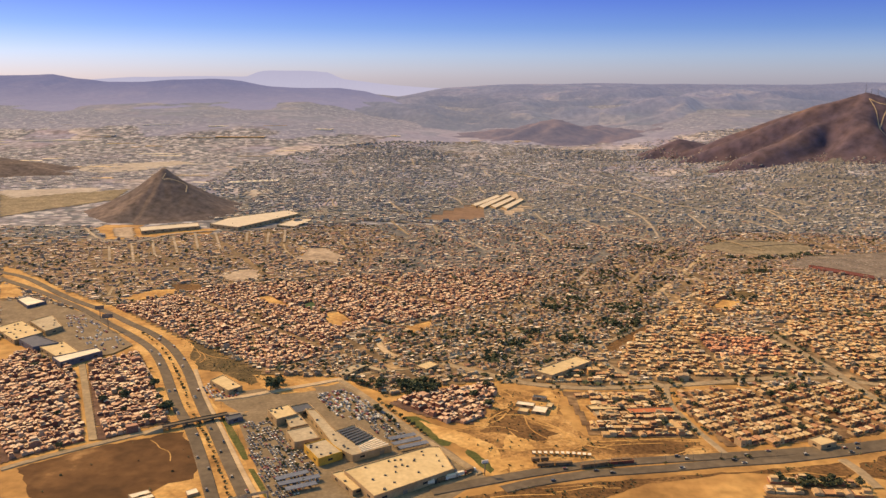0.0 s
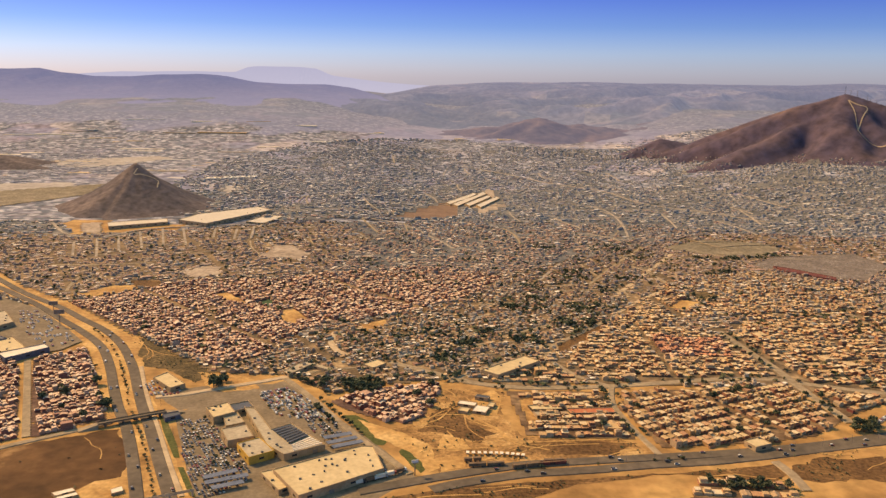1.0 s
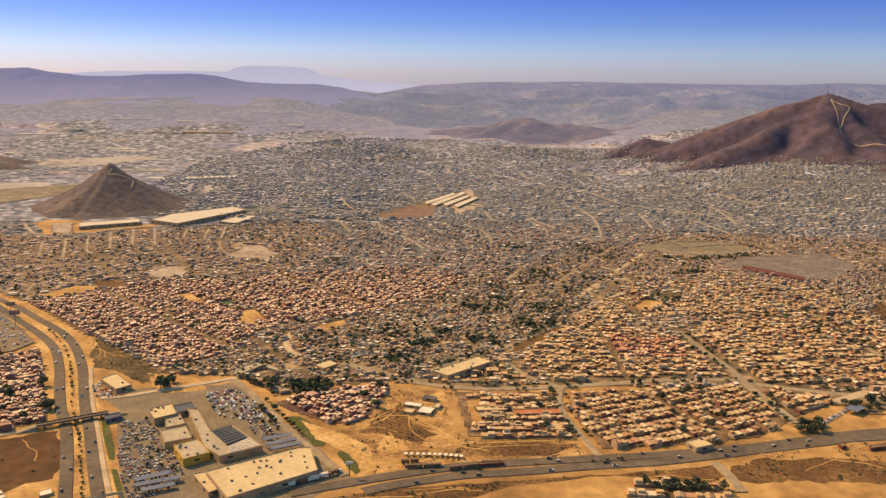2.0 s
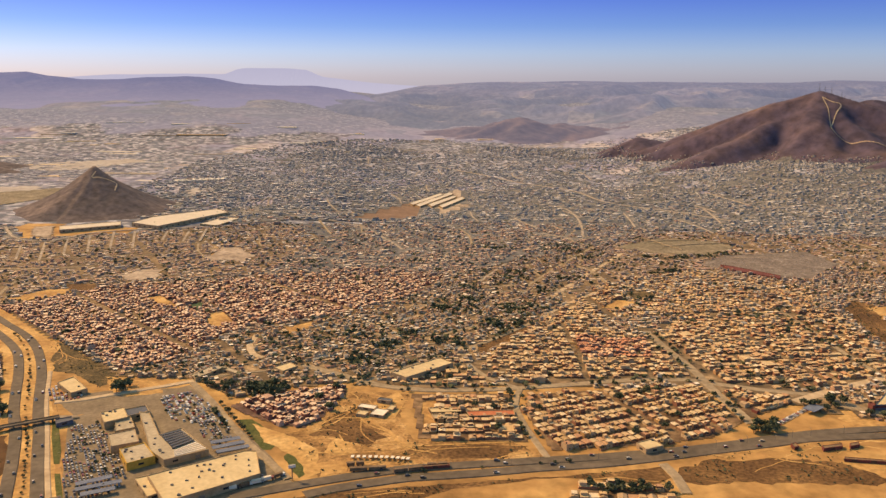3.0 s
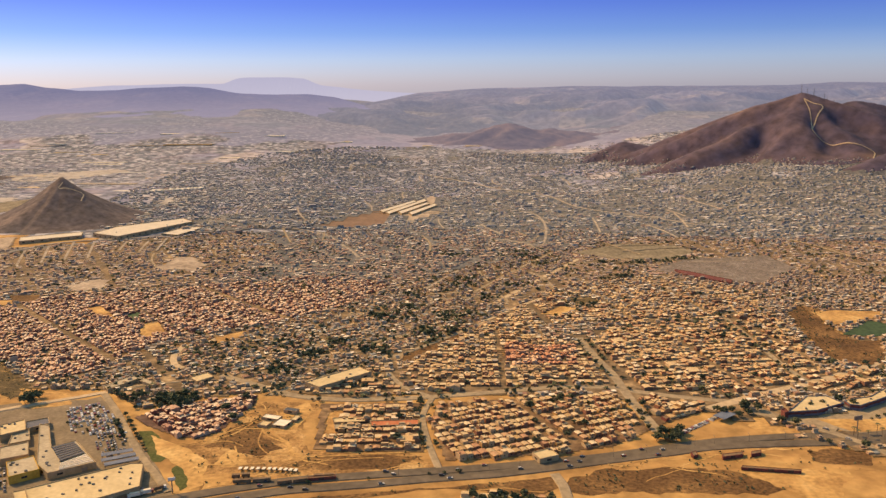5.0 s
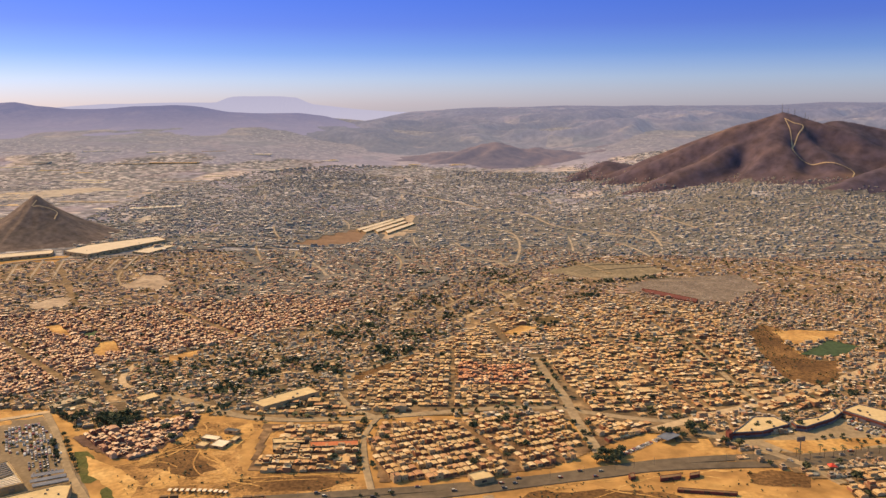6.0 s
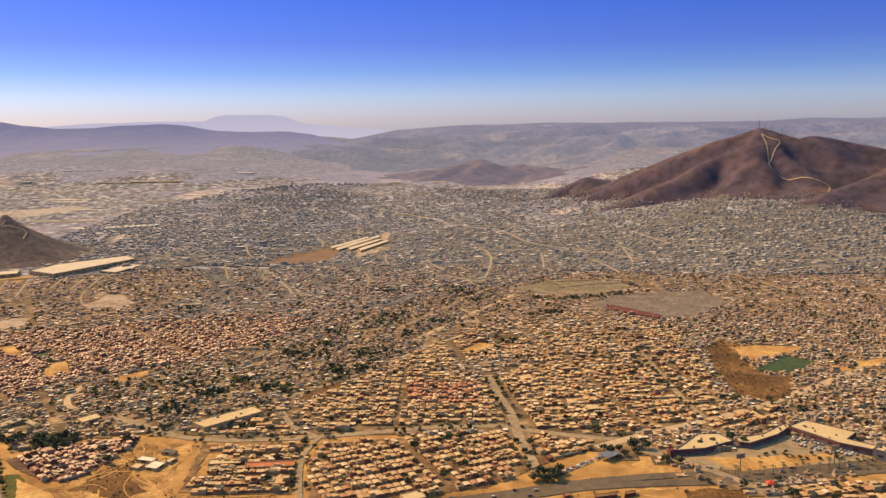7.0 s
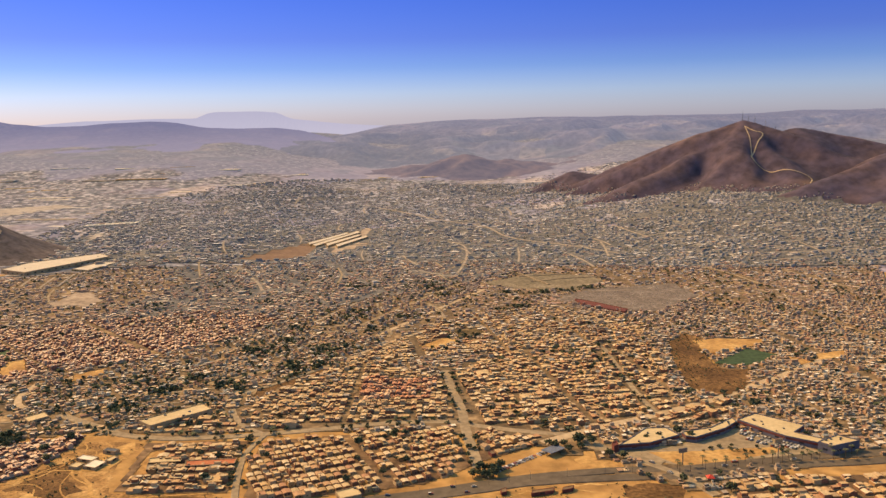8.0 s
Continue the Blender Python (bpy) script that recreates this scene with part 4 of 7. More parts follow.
# ---- hills and far ridges ----
def cone_hill(x, y):
    dx, dy = x + 512, y - 1384
    a = np.arctan2(dy, dx)
    r = np.hypot(dx, dy) * (1 + 0.05 * np.sin(5 * a + 1) + 0.02 * np.sin(11 * a))
    reach = np.where(dx > 0, 146 + 0 * a, 132 + 0 * a) - 12 * np.sin(a)
    t = np.clip(1 - r / reach, 0, 1)
    z = 74 * (0.62 * t ** 1.05 + 0.38 * t ** 2.1)
    gully = np.abs(fbm(a * 160, r * 0.35, 60, 3, 3))
    return rise(x, y) - 3 + z - np.clip(z / 30, 0, 1) * np.clip((74 - z) / 20, 0, 1) * 2.6 * gully + np.clip(z / 20, 0, 1) * 1.6 * fbm(x, y, 40, 2, 4)


def mid_hill(x, y):
    z = np.maximum(bump(x, y, 283, 2828, 66, 250, 215, 0, 1.1, 1.0), bump(x, y, 130, 2850, 30, 190, 170, 0, 1.0, 3.0))
    z = np.maximum(z, bump(x, y, 425, 2858, 42, 170, 185, 0, 1.0, 2.0))
    return rise(x, y) - 4 + z + np.clip(z / 22, 0, 1) * 4 * lumps(x, y, 110, 3)


hill = heightfield("hill_cone", np.arange(-690, -310, 4.5), np.arange(1195, 1580, 4.5), cone_hill, M["cone"])
tagged(hill, "steep grey-brown cone-shaped hill", "hill", kind="structure")
hill = heightfield("hill_east", np.arange(380, 2030, 8.0), np.arange(1470, 2480, 8.0), big_hill, M["hill"])
tagged(hill, "broad bare red-brown hill with masts on top", "hill", kind="structure")
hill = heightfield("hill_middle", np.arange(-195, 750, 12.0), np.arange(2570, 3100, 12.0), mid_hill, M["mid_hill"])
tagged(hill, "low hazy brown hill in the plain", "hill", kind="structure")


def west_hill(x, y):
    z = np.maximum(bump(x, y, -1150, 1930, 42, 230, 150, 5, 1.0, 1.0), bump(x, y, -1400, 1950, 55, 300, 200, 0, 1.0, 2.0))
    return rise(x, y) - 2 + z + np.clip(z / 20, 0, 1) * 2.5 * lumps(x, y, 120, 3)


hill = heightfield("hill_west", np.arange(-1700, -650, 14.0), np.arange(1690, 2210, 14.0), west_hill, M["cone"])
tagged(hill, "low rounded brown hill in the haze", "hill", kind="structure")


def skyline(name, crest, depth, foot, mat, label, seed, rough=6.0, spurs=0.5, lean=1.2, cols=190, rows=40):
    """A far range: its crest (x, height) at that depth, with spurs and gullies falling to the plain in front of it."""
    sx, sz = np.array(crest, float).T

    def f(x, y):
        t = np.clip((y - (depth - foot)) / foot, 0, 1)
        top = np.interp(x, sx, sz) + rough * fbm(x, x * 0.0 + depth, 260, seed, 4)
        base = rise(x, y) - 5
        fold = 1 - np.abs(fbm(x + 0.35 * y, 0.45 * y, 420, seed + 2, 4))
        body = t ** lean * (1 - spurs * (1 - t) * (1.25 - fold) * 1.6)
        return base + (top - rise(x, depth) + 5) * np.clip(body, 0, 1) + np.clip(t * 6, 0, 1) * (1 - t) * rough * 1.6 * fbm(x, y, 180, seed + 4, 4)
    ob = heightfield(name, np.linspace(sx[0], sx[-1], cols), np.linspace(depth - foot, depth, rows), f, mat)
    return tagged(ob, label, "mountains", kind="structure")


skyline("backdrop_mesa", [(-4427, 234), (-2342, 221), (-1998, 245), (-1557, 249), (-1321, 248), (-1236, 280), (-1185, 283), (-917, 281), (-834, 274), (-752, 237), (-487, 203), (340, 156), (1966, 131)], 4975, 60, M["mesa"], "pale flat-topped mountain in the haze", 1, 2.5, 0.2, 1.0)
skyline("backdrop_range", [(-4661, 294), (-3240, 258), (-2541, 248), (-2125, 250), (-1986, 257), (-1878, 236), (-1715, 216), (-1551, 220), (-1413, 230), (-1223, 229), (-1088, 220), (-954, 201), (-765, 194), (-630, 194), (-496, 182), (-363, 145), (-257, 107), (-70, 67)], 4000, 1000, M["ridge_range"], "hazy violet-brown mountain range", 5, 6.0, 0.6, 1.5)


def rolling(x, y):
    """Hills and valleys of the far upland, rising to a level crest."""
    t = np.clip((y - 2950) / 1650, 0, 1)
    crest = np.interp(x, [-907, -471, -102, 173, 568, 1379, 1824, 2059, 2295, 4429], [93, 150, 192, 206, 214, 211, 210, 228, 224, 212])
    edge = ss((x + 650) / 500) * ss((y - 2950) / 350)
    fold = np.clip(1 - np.abs(fbm(x, 1.3 * y, 480, 8, 4)), 0, 1)
    body = rise(x, y) - 6 + edge * (70 * fold ** 1.5 - 18 + 14 * fbm(x, 1.2 * y, 240, 9, 4))
    top = crest + 5 * fbm(x, y, 300, 3, 4) + (y - 4600) * 0.02
    w = ss((y - 3900) / 600)
    return np.minimum(body * (1 - w) + (top - 14 * (1 - np.clip((y - 4400) / 200, 0, 1)) * (0.4 + fbm(x, y, 260, 5, 4))) * w * edge + (rise(x, y) - 6) * w * (1 - edge), crest + 7)


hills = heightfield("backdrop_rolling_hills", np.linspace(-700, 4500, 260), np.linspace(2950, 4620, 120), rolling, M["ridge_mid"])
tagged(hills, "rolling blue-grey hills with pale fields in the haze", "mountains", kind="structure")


# ---- houses of the town ----
def free(x, y, margin=0.0):
    ok = np.ones(np.shape(x), bool)
    for poly in CLEAR:
        lo, hi = poly.min(0), poly.max(0)
        near = ok & (x > lo[0]) & (x < hi[0]) & (y > lo[1]) & (y < hi[1])
        if near.any():
            ok[near] &= ~inside(poly, x[near], y[near])
    for line, half in KEEP_OFF:
        half = half + margin
        lo, hi = line.min(0) - half, line.max(0) + half
        idx = np.nonzero(ok & (x > lo[0]) & (x < hi[0]) & (y > lo[1]) & (y < hi[1]))[0]
        if len(idx):
            d = np.hypot(x[idx, None] - line[None, :, 0], y[idx, None] - line[None, :, 1]).min(1)
            ok[idx[d < half]] = False
    return ok


BOX = np.array([(-.5, -.5, 0), (.5, -.5, 0), (.5, .5, 0), (-.5, .5, 0), (-.5, -.5, 1), (.5, -.5, 1), (.5, .5, 1), (-.5, .5, 1)])
BOX_FACES = np.array([(0, 1, 5, 4), (1, 2, 6, 5), (2, 3, 7, 6), (3, 0, 4, 7), (4, 5, 6, 7)])


def box_field(name, B, wall, roof, label, category="houses", gable=None):
    """Many boxes as one mesh; rows of B: x, y, z, width, depth, height, angle."""
    B = np.asarray(B, float)
    n = len(B)
    c, s = np.cos(B[:, 6]), np.sin(B[:, 6])
    lx, ly = BOX[None, :, 0] * B[:, 3, None], BOX[None, :, 1] * B[:, 4, None]
    V = np.empty((n, 8, 3))
    V[..., 0] = B[:, 0, None] + c[:, None] * lx - s[:, None] * ly
    V[..., 1] = B[:, 1, None] + s[:, None] * lx + c[:, None] * ly
    V[..., 2] = B[:, 2, None] + np.where(BOX[None, :, 2] > 0, B[:, 5, None], -2.6)
    me = bpy.data.meshes.new(name)
    if gable is not None:
        # a ridge across each roof; height 0 leaves it flat
        G = np.empty((n, 2, 3))
        for k, e in enumerate((-0.5, 0.5)):
            G[:, k, 0] = B[:, 0] - s * e * B[:, 4]
            G[:, k, 1] = B[:, 1] + c * e * B[:, 4]
            G[:, k, 2] = B[:, 2] + B[:, 5] + gable
        V = np.concatenate([V, G], 1)
        one = [0, 1, 5, 4, 1, 2, 6, 5, 2, 3, 7, 6, 3, 0, 4, 7, 4, 8, 9, 7, 8, 5, 6, 9, 4, 5, 8, 6, 7, 9]
        F = (np.array(one)[None] + 10 * np.arange(n)[:, None]).reshape(-1)
        me.vertices.add(10 * n)
        me.vertices.foreach_set("co", V.reshape(-1))
        me.loops.add(30 * n)
        me.loops.foreach_set("vertex_index", F.astype(np.int32))
        me.polygons.add(8 * n)
        starts = np.array([0, 4, 8, 12, 16, 20, 24, 27])[None] + 30 * np.arange(n)[:, None]
        me.polygons.foreach_set("loop_start", starts.reshape(-1).astype(np.int32))
        me.materials.append(wall)
        me.materials.append(roof)
        me.polygons.foreach_set("material_index", np.tile(np.array([0, 0, 0, 0, 1, 1, 0, 0], dtype=np.int32), n))
        me.polygons.foreach_set("use_smooth", np.zeros(8 * n, dtype=bool))
        me.update(calc_edges=True)
        me.validate()
        return tagged(new(name, me), label, category, kind="stuff")
    F = (BOX_FACES[None] + 8 * np.arange(n)[:, None, None]).reshape(-1)
    me.vertices.add(8 * n)
    me.vertices.foreach_set("co", V.reshape(-1))
    me.loops.add(20 * n)
    me.loops.foreach_set("vertex_index", F.astype(np.int32))
    me.polygons.add(5 * n)
    me.polygons.foreach_set("loop_start", np.arange(0, 20 * n, 4, dtype=np.int32))
    me.materials.append(wall)
    me.materials.append(roof)
    me.polygons.foreach_set("material_index", np.tile(np.array([0, 0, 0, 0, 1], dtype=np.int32), n))
    me.polygons.foreach_set("use_smooth", np.zeros(5 * n, dtype=bool))
    me.update(calc_edges=True)
    me.validate()
    return tagged(new(name, me), label, category, kind="stuff")


def in_poly(poly, n, gap=0.0):
    p = np.asarray(poly, float)
    lo, hi = p.min(0), p.max(0)
    out = []
    for _ in range(n * 30):
        u = rng.uniform(lo, hi)
        if inside(p, u[:1], u[1:2])[0]:
            out.append(tuple(u))
            if len(out) == n:
                break
    return out


TREE_SPOTS = []


def lots(poly, angle, wide=8.0, deep=11.0, street=9.0, gap=1.5, cross=120.0, jitter=0.25, keep=0.94, storeys=0.15, trees=0.05, turn=0.0, low=1.0, bulk=0.03, fade=0.0, mixed=0.0, size=1.0):
    """House rows, two back to back between streets, inside a polygon. Returns rows of x, y, z, width, depth, height, angle."""
    p = np.asarray(poly, float)
    wide, deep, street, gap, cross = (k * size * v for k, v in ((0.66, wide), (0.62, deep), (0.62, street), (0.7, gap), (0.7 / size, cross)))
    jitter = jitter * size
    a = radians(angle)
    c, s = math.cos(a), math.sin(a)
    mid = p.mean(0)
    q = (p - mid) @ np.array([[c, -s], [s, c]])
    lo, hi = q.min(0), q.max(0)
    period = 2 * deep + gap + street
    us = np.arange(lo[0], hi[0], wide)
    us = us[(us - lo[0]) % cross > 5]
    vs = np.concatenate([[v, v + deep + gap] for v in np.arange(lo[1], hi[1], period)])
    U, W = (g.ravel() for g in np.meshgrid(us, vs))
    U = U + rng.normal(0, jitter, U.shape)
    W = W + rng.normal(0, jitter * 0.7, W.shape)
    x, y = mid[0] + c * U - s * W, mid[1] + s * U + c * W
    ok = inside(p, x, y)
    x, y = x[ok], y[ok]
    ok = free(x, y, 1.8 * size) & settled(x, y)
    x, y = x[ok], y[ok]
    n = len(x)
    r = rng.random(n)
    green = np.clip(lumps(x, y, 150, 4.0) + 0.15, 0, 1)
    tr = r > 1 - trees * size ** 1.6 * (0.35 + 2.6 * green)
    keep = keep * (1 - 0.55 * np.clip(lumps(x, y, 190, 7.0) - 0.35, 0, 1))
    if mixed:
        keep = keep * (1 - 0.75 * np.clip(fbm(x, y, 110, 12, 3) - 0.1, 0, 1))
    shown = tr & (rng.random(n) > fade * ss((y - 1400) / 400)) & (rng.random(n) < 0.68)
    for tx, ty in zip(x[shown], y[shown]):
        TREE_SPOTS.append((tx + rng.normal(0, 2), ty + rng.normal(0, 2)))
    ok = (r < keep * (1 - fade * ss((y - 1500) / 650))) & ~tr
    x, y = x[ok], y[ok]
    n = len(x)
    w = wide * rng.uniform(0.86, 1.0, n)
    d = deep * rng.uniform(0.72, 1.0, n)
    h = np.where(rng.random(n) < storeys, rng.uniform(3.6, 4.3, n), rng.uniform(1.9, 2.4, n))
    if mixed:
        w, d = w * rng.uniform(1 - mixed, 1 + mixed, n), d * rng.uniform(1 - mixed, 1 + 0.6 * mixed, n)
        h = h * rng.uniform(0.7, 1.2, n)
    big = rng.random(n) < bulk
    w, d, h = np.where(big, w * rng.uniform(1.4, 2.2, n), w), np.where(big, d * rng.uniform(1.1, 1.7, n), d), np.where(big, h * 1.4, h)
    h = 0.82 * h * low * size ** 0.6
    # the huts that climb a hill are small
    k = np.where(town_z(x, y) - rise(x, y) > 2.5, 0.62, 1.0)
    w, d, h = w * k, d * k, h * k
    return np.c_[x, y, town_z(x, y), w, d, h, np.full(n, a) + rng.normal(0, 0.02 + turn, n)]


def upper(B, share=0.35):
    """Smaller upper rooms, stair huts and water tanks that stand on some of the roofs."""
    pick = B[rng.random(len(B)) < share].copy()
    n = len(pick)
    k = rng.uniform(0.35, 0.65, n)
    off = rng.uniform(-0.2, 0.2, n) * pick[:, 4]
    pick[:, 0] -= np.sin(pick[:, 6]) * off
    pick[:, 1] += np.cos(pick[:, 6]) * off
    pick[:, 2] += pick[:, 5] - 0.05
    pick[:, 4] *= k
    pick[:, 3] *= rng.uniform(0.6, 1.0, n)
    pick[:, 5] = rng.uniform(1.2, 2.9, n)
    tank = B[rng.random(len(B)) < share * 0.8].copy()
    m = len(tank)
    tank[:, 0] += rng.uniform(-0.3, 0.3, m) * tank[:, 3]
    tank[:, 1] += rng.uniform(-0.3, 0.3, m) * tank[:, 3]
    tank[:, 2] += tank[:, 5] - 0.05
    tank[:, 3] = tank[:, 4] = rng.uniform(1.0, 1.6, m)
    tank[:, 5] = rng.uniform(1.2, 2.0, m)
    low = np.vstack([pick, tank])
    low[:, 2] += 2.0
    low[:, 5] *= 0.75
    low[:, 5] -= 1.9
    return low


NEAR = []


def estate(poly, angle, palette, label, **kw):
    near = kw.pop("near", False)
    up = kw.pop("up", 0.35)
    p = np.asarray(poly, float)
    kw.setdefault("size", SIZES[palette] if palette != "tan" or p[:, 1].mean() > 760 else 1.0)
    B = lots(poly, angle, **kw)
    if len(B) == 0:
        return
    p = np.asarray(poly, float)
    wall, roof, soil, peaked = STYLES[palette]
    far_off = p[:, 1].mean() >= 1150
    if far_off:
        B[:, 2] += np.where(town_z(B[:, 0], B[:, 1]) - rise(B[:, 0], B[:, 1]) > 2.5, 0.0, 1.25)
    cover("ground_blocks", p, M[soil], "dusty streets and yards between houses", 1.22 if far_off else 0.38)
    CLEAR.append(p)
    if near:
        NEAR.append((B, palette))
        return
    U = upper(B, up)
    gable = np.r_[np.where(rng.random(len(B)) < peaked, rng.uniform(0.5, 1.0, len(B)), 0.0), np.zeros(len(U))]
    every = np.vstack([B, U])
    # quarters run into one another: towards the distance more and more houses are of the next kind, in the end greyed
    # for haze
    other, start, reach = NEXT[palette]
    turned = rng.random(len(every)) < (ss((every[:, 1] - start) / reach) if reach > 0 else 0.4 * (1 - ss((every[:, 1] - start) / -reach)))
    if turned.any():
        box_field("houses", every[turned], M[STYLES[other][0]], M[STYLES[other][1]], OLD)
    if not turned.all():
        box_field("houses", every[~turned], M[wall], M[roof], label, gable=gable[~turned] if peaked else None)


# the kind of house that takes over, and over which stretch; grey stands in for haze
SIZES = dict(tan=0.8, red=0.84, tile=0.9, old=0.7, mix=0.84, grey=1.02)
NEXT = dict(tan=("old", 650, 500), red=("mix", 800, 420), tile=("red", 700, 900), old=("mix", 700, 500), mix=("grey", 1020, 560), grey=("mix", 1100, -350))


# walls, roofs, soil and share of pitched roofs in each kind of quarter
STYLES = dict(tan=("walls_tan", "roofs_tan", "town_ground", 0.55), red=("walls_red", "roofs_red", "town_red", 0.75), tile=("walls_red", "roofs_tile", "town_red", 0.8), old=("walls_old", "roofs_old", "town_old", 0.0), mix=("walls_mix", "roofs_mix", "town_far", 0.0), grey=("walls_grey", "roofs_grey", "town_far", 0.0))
LOW = "dense rows of small flat-roofed tan houses"
RED = "dense rows of small terracotta and cream houses"
OLD = "crowded grey and tan block houses"
# close to the boulevard
estate([(157.7, 590.1), (273.8, 611.9), (286.2, 607.5), (298.2, 545.6), (270, 520), (225.1, 506.4), (164.9, 496.8), (151.3, 558.6)], 26.2, "tan", LOW, near=True, wide=7.5, deep=9.5, street=7, trees=0.05, jitter=0.12)
estate([(71.5, 587), (143.3, 590.8), (142.7, 561.4), (151.1, 508.7), (129.7, 506.5), (81, 511.1)], 3.4, "tan", LOW, wide=7.5, deep=9, street=8, trees=0.08)
estate([(208.7, 733.1), (270.8, 727.7), (263.8, 673.1), (202, 671.8)], 1.1, "tile", "dense rows of small red-roofed houses", wide=7.0, deep=9, street=7, trees=0.02, jitter=0.15)
estate([(115.8, 649.6), (133.1, 684.8), (162.5, 740.7), (192.8, 782.5), (270.4, 734.2), (281.3, 673.4), (288.9, 633.9), (216.4, 625), (153.7, 609.3), (129.8, 633.1)], 1.1, "tan", LOW, wide=7.0, deep=9, street=8, trees=0.06, jitter=0.3)
estate([(54.5, 604.8), (81.9, 627), (106, 662.9), (111.7, 642.9), (130.4, 612.3), (88.5, 603.2)], 2.3, "tan", LOW, wide=7.0, deep=9, street=7, trees=0.10)
estate([(282.9, 734.5), (315.8, 797.9), (409.1, 840.2), (474.3, 834.8), (469.2, 754.7), (453.2, 669.9), (476.5, 666.3), (381.8, 611.9), (335.3, 608.6), (301.2, 621.9), (290.5, 673.6)], 11.3, "tan", LOW, wide=7.5, deep=9, street=8, trees=0.10)
estate([(300, 607.8), (363, 593.5), (303.7, 552.4)], 29.6, "tan", LOW, wide=7.0, deep=9, street=7)
estate([(453.4, 518.9), (552.8, 532.1), (601.1, 538.1), (563.6, 472.3), (440.4, 486.6)], 11.5, "tan", LOW, wide=8, deep=10, trees=0.12)
estate([(176.1, 450.2), (195.8, 458.7), (223.7, 452.8), (226.5, 432.6), (165.8, 431)], -3.0, "tan", LOW, trees=0.1)
estate([(437.9, 639.7), (497.8, 672.4), (494.6, 640.8), (444.7, 607.6), (430.8, 616.6)], 32.3, "tan", LOW, wide=7, deep=9)
estate([(-53.7, 559.5), (-42.9, 576.2), (19.7, 604.4), (25.3, 579), (22.6, 559.4), (4.5, 524.9), (-12.6, 528), (-40.7, 546.5)], 44.2, "red", RED, wide=6, deep=7.5, street=6, jitter=0.12, trees=0.02, size=1.0)
# estate west of the highway
estate([(-379.9, 637.3), (-368.9, 670), (-338.7, 639), (-310.9, 619.8), (-242.1, 490.1), (-254, 477.1), (-277.4, 455.1)], 39.9, "red", RED, wide=5.8, deep=7.0, street=6.5, trees=0.02, jitter=0.12, low=1.1, size=0.95)
estate([(-305.8, 633.5), (-275.3, 667.9), (-249.5, 615.8), (-216, 552.9), (-198.4, 520.6), (-233.5, 488.7)], 31.0, "red", RED, wide=5.8, deep=7.0, street=6.5, trees=0.02, jitter=0.12, low=1.1, size=0.95)
# terracotta town beyond the highway
estate([(-365.1, 794.9), (-306.3, 856.5), (-245.8, 905), (-169.8, 908.4), (-101.3, 867.7), (-69.5, 784.2), (-113.4, 709.6), (-123.7, 655.2), (-154.6, 626.3), (-243.7, 704), (-277.9, 728.2)], 46.0, "red", RED, wide=6.4, deep=8.2, street=8, trees=0.07, low=1.1)
estate([(-169.8, 908.4), (-122.5, 938.5), (-18.8, 990), (88.3, 959.7), (43.8, 854), (-66.5, 750), (-98.7, 845.3)], 46.0, "red", RED, wide=6.4, deep=8.2, street=8, trees=0.07, low=1.1)
# older mixed quarters with trees
estate([(-153, 619.9), (-112.1, 701.4), (-65.4, 737.4), (37.4, 842.2), (38.4, 733.1), (33.9, 634.2), (-35.3, 587.9), (-55.3, 575.7), (-98.2, 611.9)], 35.0, "old", OLD, wide=8, deep=9, street=8, jitter=1.0, keep=0.8, trees=0.30, turn=0.15)
estate([(46.2, 842.6), (118.3, 990.9), (227.5, 1135.7), (324.4, 1181.5), (185, 795.5), (151.9, 765.1), (100.7, 699.3), (33.7, 627.6)], 41.4, "old", OLD, wide=8, deep=9, street=8, jitter=1.0, keep=0.8, trees=0.32, turn=0.12)
estate([(187.7, 795.6), (274.1, 940.2), (387, 1003.5), (463.4, 948.9), (488.3, 898), (379.8, 669.2), (352, 802.9), (262.8, 798.9), (179.2, 722.1)], 11.9, "tan", LOW, wide=8, deep=10, street=9, trees=0.06)
estate([(497.9, 871.5), (409.8, 1006), (486.8, 1065.3), (604.5, 995.1), (801.9, 1045.8), (932.2, 1006.3), (663.6, 582.7), (560.1, 547.3), (544.8, 575), (539.4, 628), (490.9, 629), (510.8, 678.8), (571.8, 735.8), (601.9, 845.1)], 9.4, "old", OLD, wide=7.8, deep=9, street=7, jitter=0.8, keep=0.86, trees=0.18, turn=0.1)
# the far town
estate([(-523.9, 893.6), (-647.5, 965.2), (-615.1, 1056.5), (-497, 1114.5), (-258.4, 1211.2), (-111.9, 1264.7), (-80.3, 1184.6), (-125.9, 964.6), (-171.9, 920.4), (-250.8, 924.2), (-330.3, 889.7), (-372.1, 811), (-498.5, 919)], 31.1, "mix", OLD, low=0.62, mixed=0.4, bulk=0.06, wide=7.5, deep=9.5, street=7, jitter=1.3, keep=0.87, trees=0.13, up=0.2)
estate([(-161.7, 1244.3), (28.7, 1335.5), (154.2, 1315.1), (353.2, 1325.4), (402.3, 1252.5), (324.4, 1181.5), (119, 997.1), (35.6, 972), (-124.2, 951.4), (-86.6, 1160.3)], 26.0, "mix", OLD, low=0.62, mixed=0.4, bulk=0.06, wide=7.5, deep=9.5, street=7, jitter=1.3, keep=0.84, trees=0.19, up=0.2)
